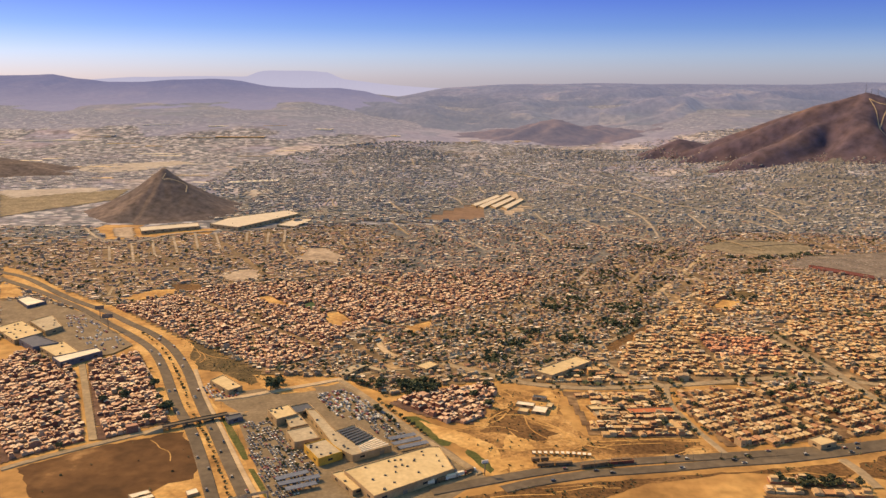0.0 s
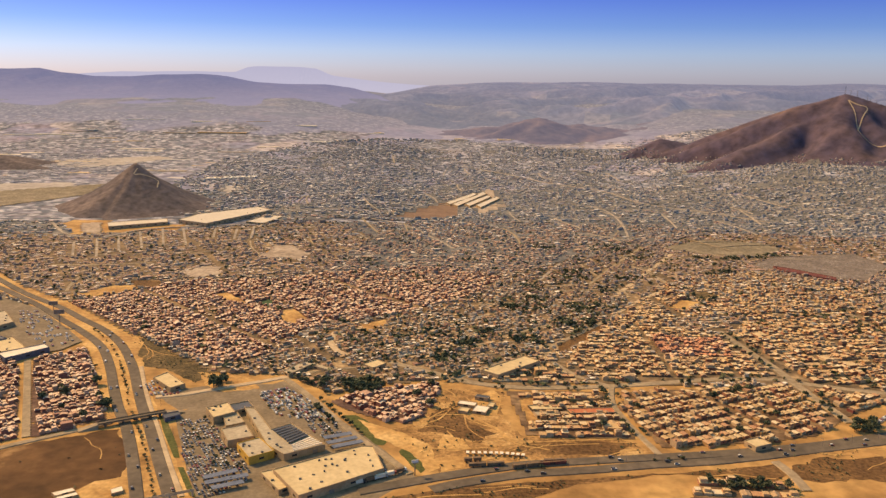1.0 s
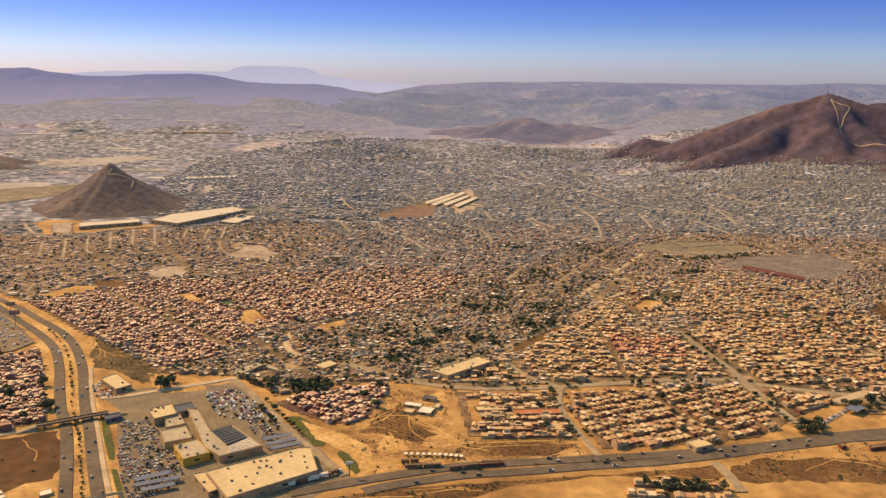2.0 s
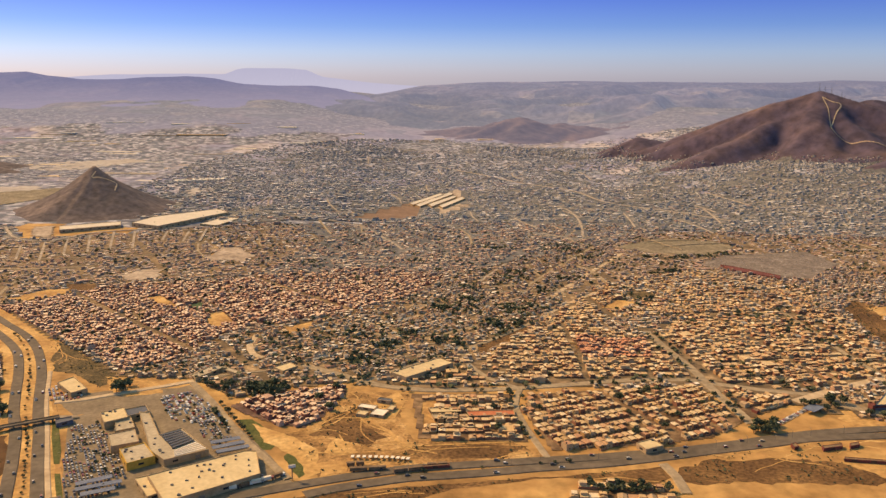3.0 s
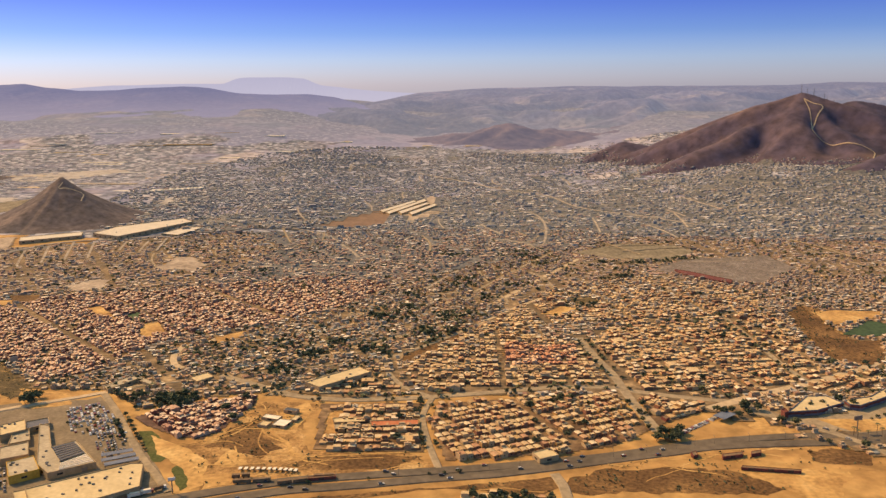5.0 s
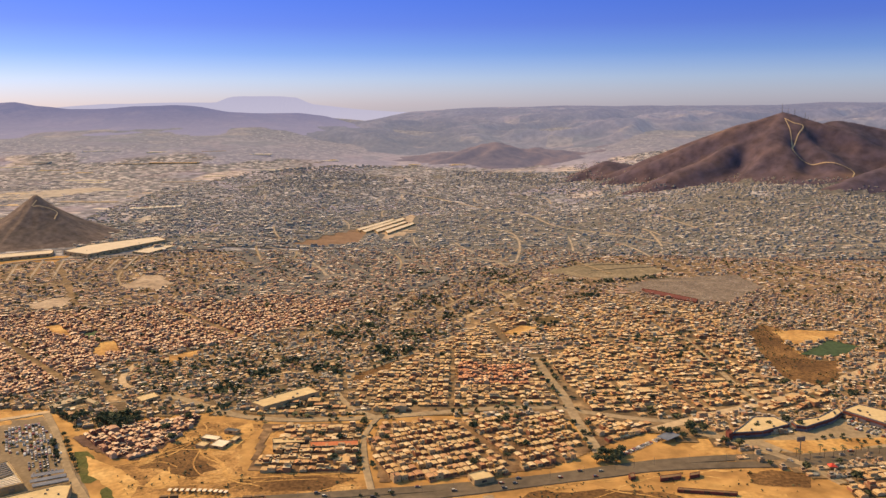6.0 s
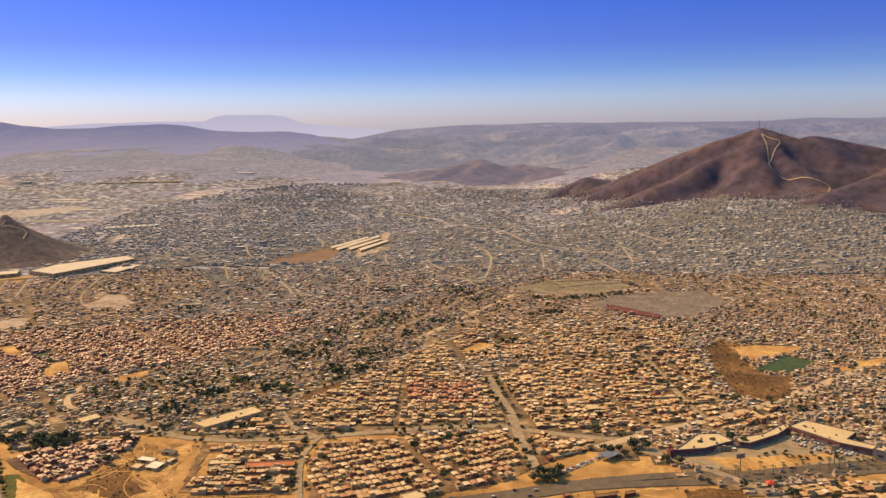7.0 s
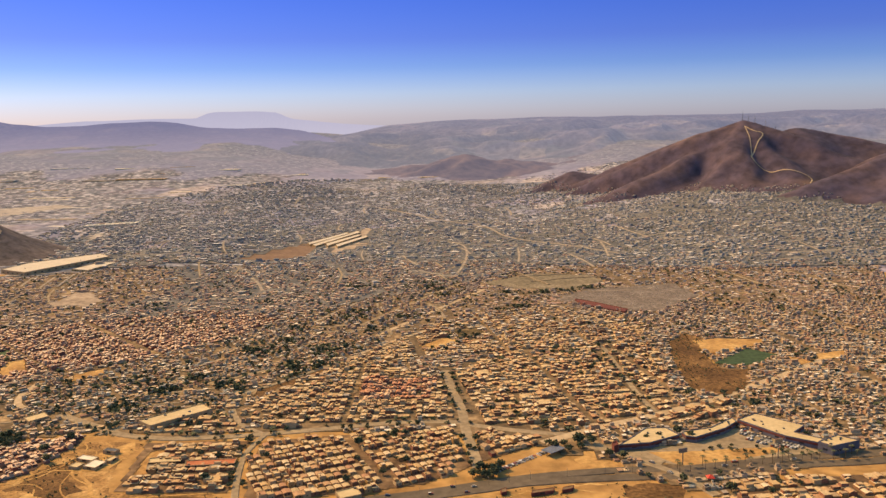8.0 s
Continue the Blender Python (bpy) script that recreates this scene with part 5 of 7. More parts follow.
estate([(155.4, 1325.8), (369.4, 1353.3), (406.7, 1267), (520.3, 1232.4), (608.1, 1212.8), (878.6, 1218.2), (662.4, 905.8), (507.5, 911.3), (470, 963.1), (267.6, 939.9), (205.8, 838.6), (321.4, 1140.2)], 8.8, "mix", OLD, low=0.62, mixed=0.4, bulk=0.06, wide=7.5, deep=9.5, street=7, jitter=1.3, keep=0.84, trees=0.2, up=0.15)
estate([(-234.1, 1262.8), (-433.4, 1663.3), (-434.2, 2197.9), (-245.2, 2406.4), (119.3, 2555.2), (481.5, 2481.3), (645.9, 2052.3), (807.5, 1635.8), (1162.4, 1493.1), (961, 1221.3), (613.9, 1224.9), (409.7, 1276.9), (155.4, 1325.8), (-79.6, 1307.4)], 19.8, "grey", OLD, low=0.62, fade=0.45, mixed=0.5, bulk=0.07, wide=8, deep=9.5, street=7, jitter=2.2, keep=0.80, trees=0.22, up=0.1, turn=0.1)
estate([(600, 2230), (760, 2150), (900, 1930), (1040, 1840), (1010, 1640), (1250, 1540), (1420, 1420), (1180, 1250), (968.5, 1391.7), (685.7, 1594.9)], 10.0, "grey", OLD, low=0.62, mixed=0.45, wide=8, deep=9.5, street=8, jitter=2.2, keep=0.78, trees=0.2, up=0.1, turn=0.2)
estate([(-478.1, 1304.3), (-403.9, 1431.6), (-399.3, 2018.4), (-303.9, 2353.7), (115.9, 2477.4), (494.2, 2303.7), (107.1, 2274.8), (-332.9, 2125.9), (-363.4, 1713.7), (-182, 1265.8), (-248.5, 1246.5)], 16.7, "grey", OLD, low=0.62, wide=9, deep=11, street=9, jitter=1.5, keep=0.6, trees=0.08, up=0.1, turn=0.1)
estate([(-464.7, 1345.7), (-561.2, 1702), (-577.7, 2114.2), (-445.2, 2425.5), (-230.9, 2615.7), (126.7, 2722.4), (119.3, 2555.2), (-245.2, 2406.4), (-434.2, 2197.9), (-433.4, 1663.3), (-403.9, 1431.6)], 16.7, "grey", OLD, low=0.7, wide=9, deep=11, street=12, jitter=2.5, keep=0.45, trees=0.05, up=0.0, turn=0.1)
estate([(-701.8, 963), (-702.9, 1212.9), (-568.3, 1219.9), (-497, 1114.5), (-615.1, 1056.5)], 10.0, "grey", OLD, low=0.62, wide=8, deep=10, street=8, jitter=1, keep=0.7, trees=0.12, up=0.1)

FILL = [(-448.6, 634.4), (-650.6, 938.3), (-654.4, 1126.6), (-446.2, 1105.6), (-244.6, 1226.6), (-163, 1254.1), (155.4, 1325.8), (406.7, 1267), (617.8, 1232.9), (866.4, 1200.4), (690.4, 682.2), (450.5, 500.9), (397.8, 524.2), (351.5, 570.6), (314.6, 602.3), (277.2, 600.7), (203.9, 607.2), (79.5, 602.1), (24.3, 612), (-52.1, 587.2), (-89.5, 612.3), (-151.5, 613.5), (-248.7, 703.8), (-352.2, 791.4)]
estate(FILL, 11.0, "old", OLD, wide=8, deep=9.5, street=6, keep=0.84, trees=0.15, cross=200)

stones = in_poly([(403.5, 1029.6), (443.7, 1078.8), (554.3, 1113.1), (563.3, 1043.6), (510.4, 979.3), (469.4, 983.3)], 700)
box_field("gravestones", [(x, y, float(rise(x, y)) + 1.5, rng.uniform(0.5, 1.1), rng.uniform(0.4, 0.8), rng.uniform(-1.0, -0.3), 0.2) for x, y in stones], M["walls_grey"], M["roofs_grey"], "rows of small grey cemetery tombs", "graves")

# long sheds and yards of the hazy plain
n = 260
px, py = rng.uniform(-1500, 560, n), rng.uniform(1750, 2800, n)
big = rng.random(n)
B = np.c_[px, py, ground_z(px, py), 8 + 55 * big ** 4, 7 + 16 * big ** 3, 0.5 + 0.6 * big, rng.normal(0.08, 0.18, n)]
B = B[free(px, py, 10)]
n = 34
px, py = rng.uniform(-1250, 420, n), rng.uniform(1820, 2750, n)
long = np.c_[px, py, ground_z(px, py) + 0.5, rng.uniform(50, 150, n), rng.uniform(14, 30, n), rng.uniform(0.6, 1.1, n), rng.normal(0.06, 0.12, n)]
B = np.vstack([B, long[free(px, py, 12)]])
box_field("sheds", B, M["sheds"], M["sheds"], "pale long sheds scattered over the plain", "industrial sheds")


def far_field(poly, mat, label):
    return cover("ground_field_far", poly, mat, label, 1.3, 14.0)


far_field([(-1000, 2000), (-955, 2060), (-760, 2150), (-700, 2120), (-800, 1960), (-860, 1925)], M["pale_field"], "pale dry field on the plain")
far_field([(-930, 1600), (-760, 1660), (-720, 1610), (-840, 1500)], M["pale_field"], "pale dry field beside a hill")
far_field([(-450, 1640), (-400, 1650), (-355, 1560), (-400, 1530)], M["pale_field"], "bare pale yard below a cone hill")

# the town thins out over the plain
n = 15000
px, py = rng.uniform(-1500, 1250, n), rng.uniform(1650, 2650, n)
dense = 0.5 + 0.9 * fbm(px, py, 420, 4, 4) + 0.55 * ss((px + 450) / 500) - 0.3 - 0.75 * ss((py - 1900) / 600) * ss((150 - px) / 400) - 0.4 * ss((py - 2200) / 500)
keep = (dense > rng.uniform(0.1, 1.0, n)) & ~((px > 380) & (town_z(px, py) - rise(px, py) > 12)) & (mid_hill(px, py) - rise(px, py) < 6)
px, py = px[keep], py[keep]
keep = free(px, py, 4)
px, py = px[keep], py[keep]
n = len(px)
box_field("houses", np.c_[px, py, ground_z(px, py) + 1.0, rng.uniform(6, 15, n), rng.uniform(6, 12, n), rng.uniform(0.2, 1.1, n), rng.normal(0.25, 0.15, n)], M["roofs_haze"], M["roofs_haze"], "small far houses and sheds on the plain, haze in their colour")


# ---- near houses, each a thing of its own ----
def bm_box(bm, x0, x1, y0, y1, z0, z1):
    vs = [bm.verts.new(p) for p in ((x0, y0, z0), (x1, y0, z0), (x1, y1, z0), (x0, y1, z0), (x0, y0, z1), (x1, y0, z1), (x1, y1, z1), (x0, y1, z1))]
    for f in ((0, 1, 5, 4), (1, 2, 6, 5), (2, 3, 7, 6), (3, 0, 4, 7), (4, 5, 6, 7), (3, 2, 1, 0)):
        bm.faces.new([vs[i] for i in f])


def boxes(*bs):
    bm = bmesh.new()
    for b in bs:
        bm_box(bm, *b)
    return bm


def bm_tube(bm, x, y, z0, z1, r0, r1, n=8):
    a = [bm.verts.new((x + r0 * math.cos(6.2832 * i / n), y + r0 * math.sin(6.2832 * i / n), z0)) for i in range(n)]
    b = [bm.verts.new((x + r1 * math.cos(6.2832 * i / n), y + r1 * math.sin(6.2832 * i / n), z1)) for i in range(n)]
    for i in range(n):
        bm.faces.new((a[i], a[(i + 1) % n], b[(i + 1) % n], b[i]))
    bm.faces.new(b)
    return bm


M["house_roof"] = material("house_roofs", even([(0.48, 0.33, 0.18), CREAM, (0.52, 0.35, 0.17), CREAM, (0.46, 0.28, 0.15), TAN, (0.62, 0.48, 0.30), (0.46, 0.33, 0.18), (0.58, 0.43, 0.25), (0.40, 0.22, 0.12)]), 4, 0.9, vary="object", constant=True)
# wall colours hold the dark maroon of the houses' shaded sides
M["house_wall"] = material("shade_dark_house_walls", even([(0.36, 0.22, 0.12), (0.30, 0.15, 0.09), (0.40, 0.24, 0.10), (0.44, 0.31, 0.17), (0.25, 0.115, 0.07), (0.48, 0.35, 0.20), (0.29, 0.17, 0.10), (0.20, 0.11, 0.07)]), 3, 0.95, vary="object", constant=True)
M["door"] = material("painted_doors", [(0, (0.08, 0.05, 0.03)), (1, (0.14, 0.09, 0.05))], 1, 0.8)
M["tank"] = material("water_tanks", [(0, (0.03, 0.03, 0.03)), (1, (0.07, 0.07, 0.075))], 1, 0.7)


def house(w, d, h, upper_d, tank, gable):
    ob = thing("house", Matrix(), "small flat-roofed plastered row house", "house", "row houses near the boulevard")
    t, p = 0.2, 0.35
    part("wall", boxes((-w / 2, w / 2, -d / 2, -d / 2 + t, -1, h + p), (-w / 2, w / 2, d / 2 - t, d / 2, -1, h + p), (-w / 2, -w / 2 + t, -d / 2 + t, d / 2 - t, -1, h + p), (w / 2 - t, w / 2, -d / 2 + t, d / 2 - t, -1, h + p)), M["house_wall"], ob)
    if gable:
        bm = bmesh.new()
        e = 0.25
        prof = [(-w / 2 - e, h + p), (0, h + p + 0.6), (w / 2 + e, h + p), (0, h + p + 0.42)]
        ends = [[bm.verts.new((u, v, z)) for u, z in prof] for v in (-d / 2 - e, d / 2 + e)]
        for i in range(4):
            bm.faces.new((ends[0][i], ends[0][(i + 1) % 4], ends[1][(i + 1) % 4], ends[1][i]))
        for q in ends:
            bm.faces.new(q)
        bmesh.ops.recalc_face_normals(bm, faces=bm.faces)
        part("roof", bm, M["house_roof"], ob, "low pitched tan roof")
        for v in (-d / 2 + 0.02, d / 2 - 0.02):
            bm = bmesh.new()
            bm.faces.new([bm.verts.new(q) for q in ((-w / 2, v, h + p), (w / 2, v, h + p), (0, v, h + p + 0.42))])
            part("gable", bm, M["house_wall"], ob)
    else:
        part("roof", boxes((-w / 2 + t, w / 2 - t, -d / 2 + t, d / 2 - t, h - 0.15, h)), M["house_roof"], ob)
    part("door", boxes((-w * 0.3, -w * 0.3 + 0.9, -d / 2 - 0.05, -d / 2 - 0.003, 0.02, 2.0)), M["door"], ob, "dark painted door")
    part("window", boxes((w * 0.08, w * 0.08 + 1.3, -d / 2 - 0.04, -d / 2 - 0.003, 0.9, 1.9)), M["glass"], ob)
    part("window", boxes((-0.6, 0.6, d / 2 + 0.003, d / 2 + 0.04, 0.9, 1.8)), M["glass"], ob)
    if upper_d:
        part("upper_room", boxes((-w / 2 + t + 0.02, w * 0.2, d / 2 - t - upper_d, d / 2 - t - 0.02, h + 0.01, h + 2.1)), M["house_wall"], ob, "small upper room on the roof")
        part("upper_roof", boxes((-w / 2 + t - 0.1, w * 0.2 + 0.1, d / 2 - t - upper_d - 0.1, d / 2 - t + 0.08, h + 2.11, h + 2.3)), M["house_roof"], ob)
    if tank:
        bm = bm_tube(bmesh.new(), w * 0.28, d * 0.2, h, h + 1.1, 0.5, 0.5, 8)
        bm_tube(bm, w * 0.28, d * 0.2, h + 1.1, h + 1.35, 0.5, 0.2, 8)
        part("water_tank", bm, M["tank"], ob, "dark plastic water tank")
    part("yard_wall", boxes((-w / 2, w / 2, -d / 2 - 2.3, -d / 2 - 2.15, -1, 1.3), (-w / 2, -w / 2 + 0.14, -d / 2 - 2.15, -d / 2 - 0.01, -1, 1.3)), M["house_wall"], ob)
    return ob


HOUSES = [house(5.9, 7.0, 2.2, 0, False, True), house(5.9, 7.4, 2.6, 3.0, True, False), house(5.6, 6.6, 2.2, 0, False, True), house(5.9, 7.6, 2.6, 4.0, False, False), house(5.8, 7.2, 4.6, 0, True, False), house(6.0, 6.9, 2.3, 0, False, True)]
used = [False] * len(HOUSES)
for B, palette in NEAR:
    order = np.argsort(B[:, 1] + 0.05 * np.abs(B[:, 0] - 150))
    for i in order[:290]:
        k = int(rng.integers(len(HOUSES))) if rng.random() < 0.8 else 0
        flip = math.pi if rng.random() < 0.5 else 0.0
        m = Matrix.Translation((B[i, 0], B[i, 1], B[i, 2] + 0.42)) @ Matrix.Rotation(B[i, 6] + flip, 4, "Z") @ Matrix.Scale(0.82, 4)
        if not used[k]:
            used[k] = True
            HOUSES[k].matrix_world = m
        else:
            copy_thing(HOUSES[k], m)
    rest = B[order[290:]]
    if len(rest):
        box_field("houses", np.vstack([rest, upper(rest, 0.3)]), M["walls_tan"], M["roofs_tan"], LOW)


# ---- large buildings ----
def building(name, poly, top, wall, roof, label, category="building", units=0, doors=0, parapet=0.5, base=None, unit_mat=None, windows=0, band=None):
    """Outline at the roof (x, y), roof height, thick walls with a parapet, a roof deck set down behind it."""
    p = np.array(poly, float)
    area = 0.5 * sum(p[i - 1][0] * p[i][1] - p[i][0] * p[i - 1][1] for i in range(len(p)))
    if area < 0:
        p = p[::-1]
    mid = p.mean(0)
    g = float(rise(*mid)) if base is None else base
    ob = thing(name, Matrix.Translation((mid[0], mid[1], g)), label, category)
    q = p - mid
    h = top - g
    n = len(q)
    inner = []
    for i in range(n):
        a, b, c = q[i - 1], q[i], q[(i + 1) % n]
        d1, d2 = (b - a) / np.linalg.norm(b - a), (c - b) / np.linalg.norm(c - b)
        n1, n2 = np.array([-d1[1], d1[0]]), np.array([-d2[1], d2[0]])
        k = (n1 + n2) / max(0.4, 1 + float(n1 @ n2))
        inner.append(b + k * 0.35)
    v = [(*a, -1.5) for a in q] + [(*a, h) for a in q] + [(*a, h) for a in inner] + [(*a, h - parapet - 0.3) for a in inner]
    f = []
    for i in range(n):
        j = (i + 1) % n
        f += [(i, j, n + j, n + i), (n + i, n + j, 2 * n + j, 2 * n + i), (2 * n + i, 2 * n + j, 3 * n + j, 3 * n + i)]
    linked("wall", v, f, [wall], ob)
    deck = [(*(a + 0.02 * (mid * 0 - a) / 50), h - parapet) for a in inner]
    linked("roof", deck, [tuple(range(n))], [roof], ob)
    lens = [float(np.linalg.norm(q[(i + 1) % n] - q[i])) for i in range(n)]
    front = min(range(n), key=lambda i: (q[i] + q[(i + 1) % n])[1] / 2)
    if band is not None:
        for i in range(n):
            a, b = q[i], q[(i + 1) % n]
            d = (b - a) / lens[i]
            o = np.array([d[1], -d[0]])
            if o[1] > 0.1:
                continue
            m = Matrix(((d[0], -o[0], 0, a[0]), (d[1], -o[1], 0, a[1]), (0, 0, 1, 0), (0, 0, 0, 1)))
            bm = boxes((0.3, lens[i] - 0.3, -0.12, -0.01, h - 2.4, h - 0.9))
            bm.transform(m)
            part("fascia", bm, band, ob, "painted fascia band")
    for i in range(n):
        a, b = q[i], q[(i + 1) % n]
        d = (b - a) / lens[i]
        o = np.array([d[1], -d[0]])
        if o[1] > 0.2 or lens[i] < 8:
            continue
        m = Matrix(((d[0], -o[0], 0, a[0]), (d[1], -o[1], 0, a[1]), (0, 0, 1, 0), (0, 0, 0, 1)))
        count = windows or max(1, int(lens[i] / 11))
        for k in range(count):
            u = lens[i] * (k + 0.5) / count
            tall = k % 3 == 1 and doors
            bm = boxes((u - 1.6, u + 1.6, -0.08, -0.01, 0.1 if tall else h * 0.35, 2.6 if tall else h * 0.35 + 1.3))
            bm.transform(m)
            part("loading_door" if tall else "window", bm, M["steel"] if tall else M["glass"], ob)
    lo, hi = q.min(0), q.max(0)
    made = 0
    for _ in range(400):
        if made >= units:
            break
        u = rng.uniform(lo, hi)
        if not inside(np.array(inner) * 0.86, np.array([u[0]]), np.array([u[1]]))[0]:
            continue
        s1, s2 = rng.uniform(0.4, 0.9), rng.uniform(0.4, 0.8)
        part("roof_unit", boxes((u[0] - s1, u[0] + s1, u[1] - s2, u[1] + s2, h - parapet + 0.01, h - parapet + rng.uniform(0.5, 0.9))), unit_mat or M["dark_roof"], ob, "dark rooftop unit")
        made += 1
    CLEAR.append(p)
    return ob


store = building("hypermarket", [(-69.3, 445.2), (-41.4, 465.5), (-23, 478.9), (-15.4, 479.2), (-5.8, 449.8), (-27.3, 432.3), (-48.6, 415.2)], 5.28, M["tan_wall"], M["tan_roof"], "large tan flat-roofed hypermarket with rooftop units", "store", units=20, doors=1)
building("store_annex", [(-76.9, 445.3), (-70.3, 449.2), (-55.6, 429.7), (-61.5, 424.2)], 3.3, M["tan_wall"], M["tan_roof"], "low tan annex beside a hypermarket", "store", units=1)
building("shopping_mall", [(-110, 537.5), (-102.3, 535.8), (-83.2, 501.7), (-72.2, 512.1), (-45.2, 481.1), (-67.3, 465.9), (-80.2, 478.1)], 4.62, M["tan_wall"], M["grey_roof"], "long grey-roofed shopping mall", "shopping mall", units=8, doors=1)
panels = [(-82.2, 500.1), (-72.1, 508.6), (-57.3, 492.4), (-66.5, 480.3)]
holder = thing("solar_array", Matrix.Translation((*panels[0], 4.65)), "dark panels in rows on a mall roof", "solar array")
a0, a1, a2, a3 = (Vector((*p, 0)) - Vector((*panels[0], 0)) for p in panels)
for i in range(7):
    t0, t1 = i / 7 + 0.02, (i + 0.72) / 7
    quad = [a0.lerp(a3, t0), a1.lerp(a2, t0), a1.lerp(a2, t1), a0.lerp(a3, t1)]
    linked("panel", [(*p.to_2d(), 0.1) for p in quad] + [(*p.to_2d(), 0.55) for p in quad], [(4, 5, 6, 7), (0, 1, 5, 4), (1, 2, 6, 5), (2, 3, 7, 6), (3, 0, 4, 7)], [M["dark_roof"]], holder)
shades = [(-65.5, 477.9), (-56.4, 490.7), (-46.2, 481.1), (-62.2, 469.3)]
holder = thing("skylight_bank", Matrix.Translation((*shades[0], 4.65)), "pale strip rooflights on a mall roof", "skylights")
a0, a1, a2, a3 = (Vector((*p, 0)) - Vector((*shades[0], 0)) for p in shades)
for i in range(5):
    t0, t1 = i / 5 + 0.03, (i + 0.55) / 5
    quad = [a0.lerp(a3, t0), a1.lerp(a2, t0), a1.lerp(a2, t1), a0.lerp(a3, t1)]
    linked("rooflight", [(*p.to_2d(), 0.1) for p in quad] + [(*p.to_2d(), 0.5) for p in quad], [(4, 5, 6, 7), (0, 1, 5, 4), (1, 2, 6, 5), (2, 3, 7, 6), (3, 0, 4, 7)], [M["white_roof"]], holder)
building("mall_wing", [(-122.1, 542.7), (-110.5, 550.4), (-104.3, 540.4), (-115.3, 530.9)], 3.96, M["tan_wall"], M["dark_roof"], "small dark-roofed wing of a mall", "store")
building("shop", [(-135, 532.9), (-123, 543.5), (-113.2, 526.8), (-125.1, 516.8)], 5.28, M["tan_wall"], M["tan_roof"], "tan box-shaped shop in a car park", "store", units=5)
building("shop", [(-120.7, 523.9), (-112.8, 530), (-103.4, 513.3), (-113.9, 506.4)], 3.96, M["tan_wall"], M["grey_roof"], "grey-roofed box-shaped shop in a car park", "store", units=2)
building("shop", [(-114.8, 498.9), (-101.1, 507.5), (-91.3, 489.5), (-105.7, 481.3)], 5.28, M["tan_wall"], M["grey_roof"], "grey-roofed box-shaped shop in a car park", "store", units=1)
building("shop", [(-99.1, 478.3), (-87.4, 487.9), (-74, 469.7), (-86.9, 459.2)], 5.28, M["yellow_wall"], M["grey_roof"], "yellow-walled box-shaped shop in a car park", "store", units=5)
building("kiosk", [(-162.2, 525.7), (-153.3, 531), (-149.8, 525.2), (-157.8, 518.2)], 3.3, M["blue_wall"], M["dark_roof"], "small dark-blue roadside building", "building")
building("showroom", [(-192.8, 591.1), (-186.2, 603.7), (-165, 580.3), (-172.8, 570.8)], 3.96, M["tan_wall"], M["tan_roof"], "tan flat-roofed car showroom", "building", units=1)
building("commercial_hall", [(-335.3, 635), (-309.7, 661), (-301.6, 652.3), (-322.9, 623.1)], 5.28, M["blue_wall"], M["white_roof"], "white-roofed commercial hall with a dark front", "building")
building("commercial_hall", [(-387.6, 681.1), (-380.2, 694.6), (-348.5, 673.2), (-364.2, 660.2)], 5.28, M["blue_wall"], M["dark_roof"], "dark-roofed commercial hall in a car park", "building")
building("commercial_hall", [(-407, 735.9), (-396.4, 757.4), (-368.3, 721.1), (-376.3, 704.9)], 5.28, M["tan_wall"], M["grey_roof"], "brown-roofed commercial hall in a car park", "building", units=4)
building("commercial_hall", [(-359.6, 662.4), (-347.9, 680.1), (-321, 652), (-334.9, 639.8)], 4.62, M["tan_wall"], M["tan_roof"], "tan-roofed commercial hall in a car park", "building", units=3)
building("commercial_hall", [(-428.6, 715.3), (-416.6, 739.6), (-377.8, 703.6), (-391, 679.8)], 4.62, M["tan_wall"], M["tan_roof"], "large tan-roofed commercial hall with rooftop units", "building", units=14)
building("commercial_hall", [(-462.3, 816.1), (-456.8, 827.8), (-427.9, 808.6), (-438.3, 790.7)], 4.62, M["blue_wall"], M["white_roof"], "white-roofed commercial hall in a car park", "building")
building("market_shed", [(53.3, 619.4), (89.1, 655.4), (100.9, 643.5), (65.9, 608.7)], 5.4, M["tan_wall"], M["tan_roof"], "long tan-roofed market shed", "shed", units=5, doors=1)
building("workshop", [(-99.9, 613), (-91.9, 630.9), (-84.4, 637.6), (-61.9, 621.3), (-62.5, 615), (-81.2, 628.5), (-93.6, 605.9)], 3.3, M["tan_wall"], M["grey_roof"], "angled low workshop with a dark front", "building")
building("workshop", [(-40.1, 631.4), (-29.9, 643.5), (-21.6, 634.4), (-31, 622.6)], 3.96, M["tan_wall"], M["tan_roof"], "tan flat-roofed workshop beside a street", "building")
building("school_block", [(85.2, 556.7), (106.8, 560.2), (108.2, 551.2), (87.5, 548.8)], 2.64, M["tan_wall"], M["tan_roof"], "tan single-storey school block", "school", windows=6)
building("school_block", [(111.2, 552.3), (144, 556), (144.8, 547.2), (113.3, 543.6)], 2.64, M["tan_wall"], M["tile_roof"], "long school block with a terracotta roof", "school", windows=8)
building("school_block", [(87.8, 545.9), (102.2, 548.2), (103.6, 540.5), (90.2, 538.3)], 2.64, M["tan_wall"], M["grey_roof"], "grey single-storey school block", "school", windows=5)
building("school_block", [(129.6, 545), (136.4, 546.1), (137.7, 538.5), (130.9, 537.4)], 2.64, M["tan_wall"], M["white_roof"], "white-roofed single-storey school block", "school", windows=3)
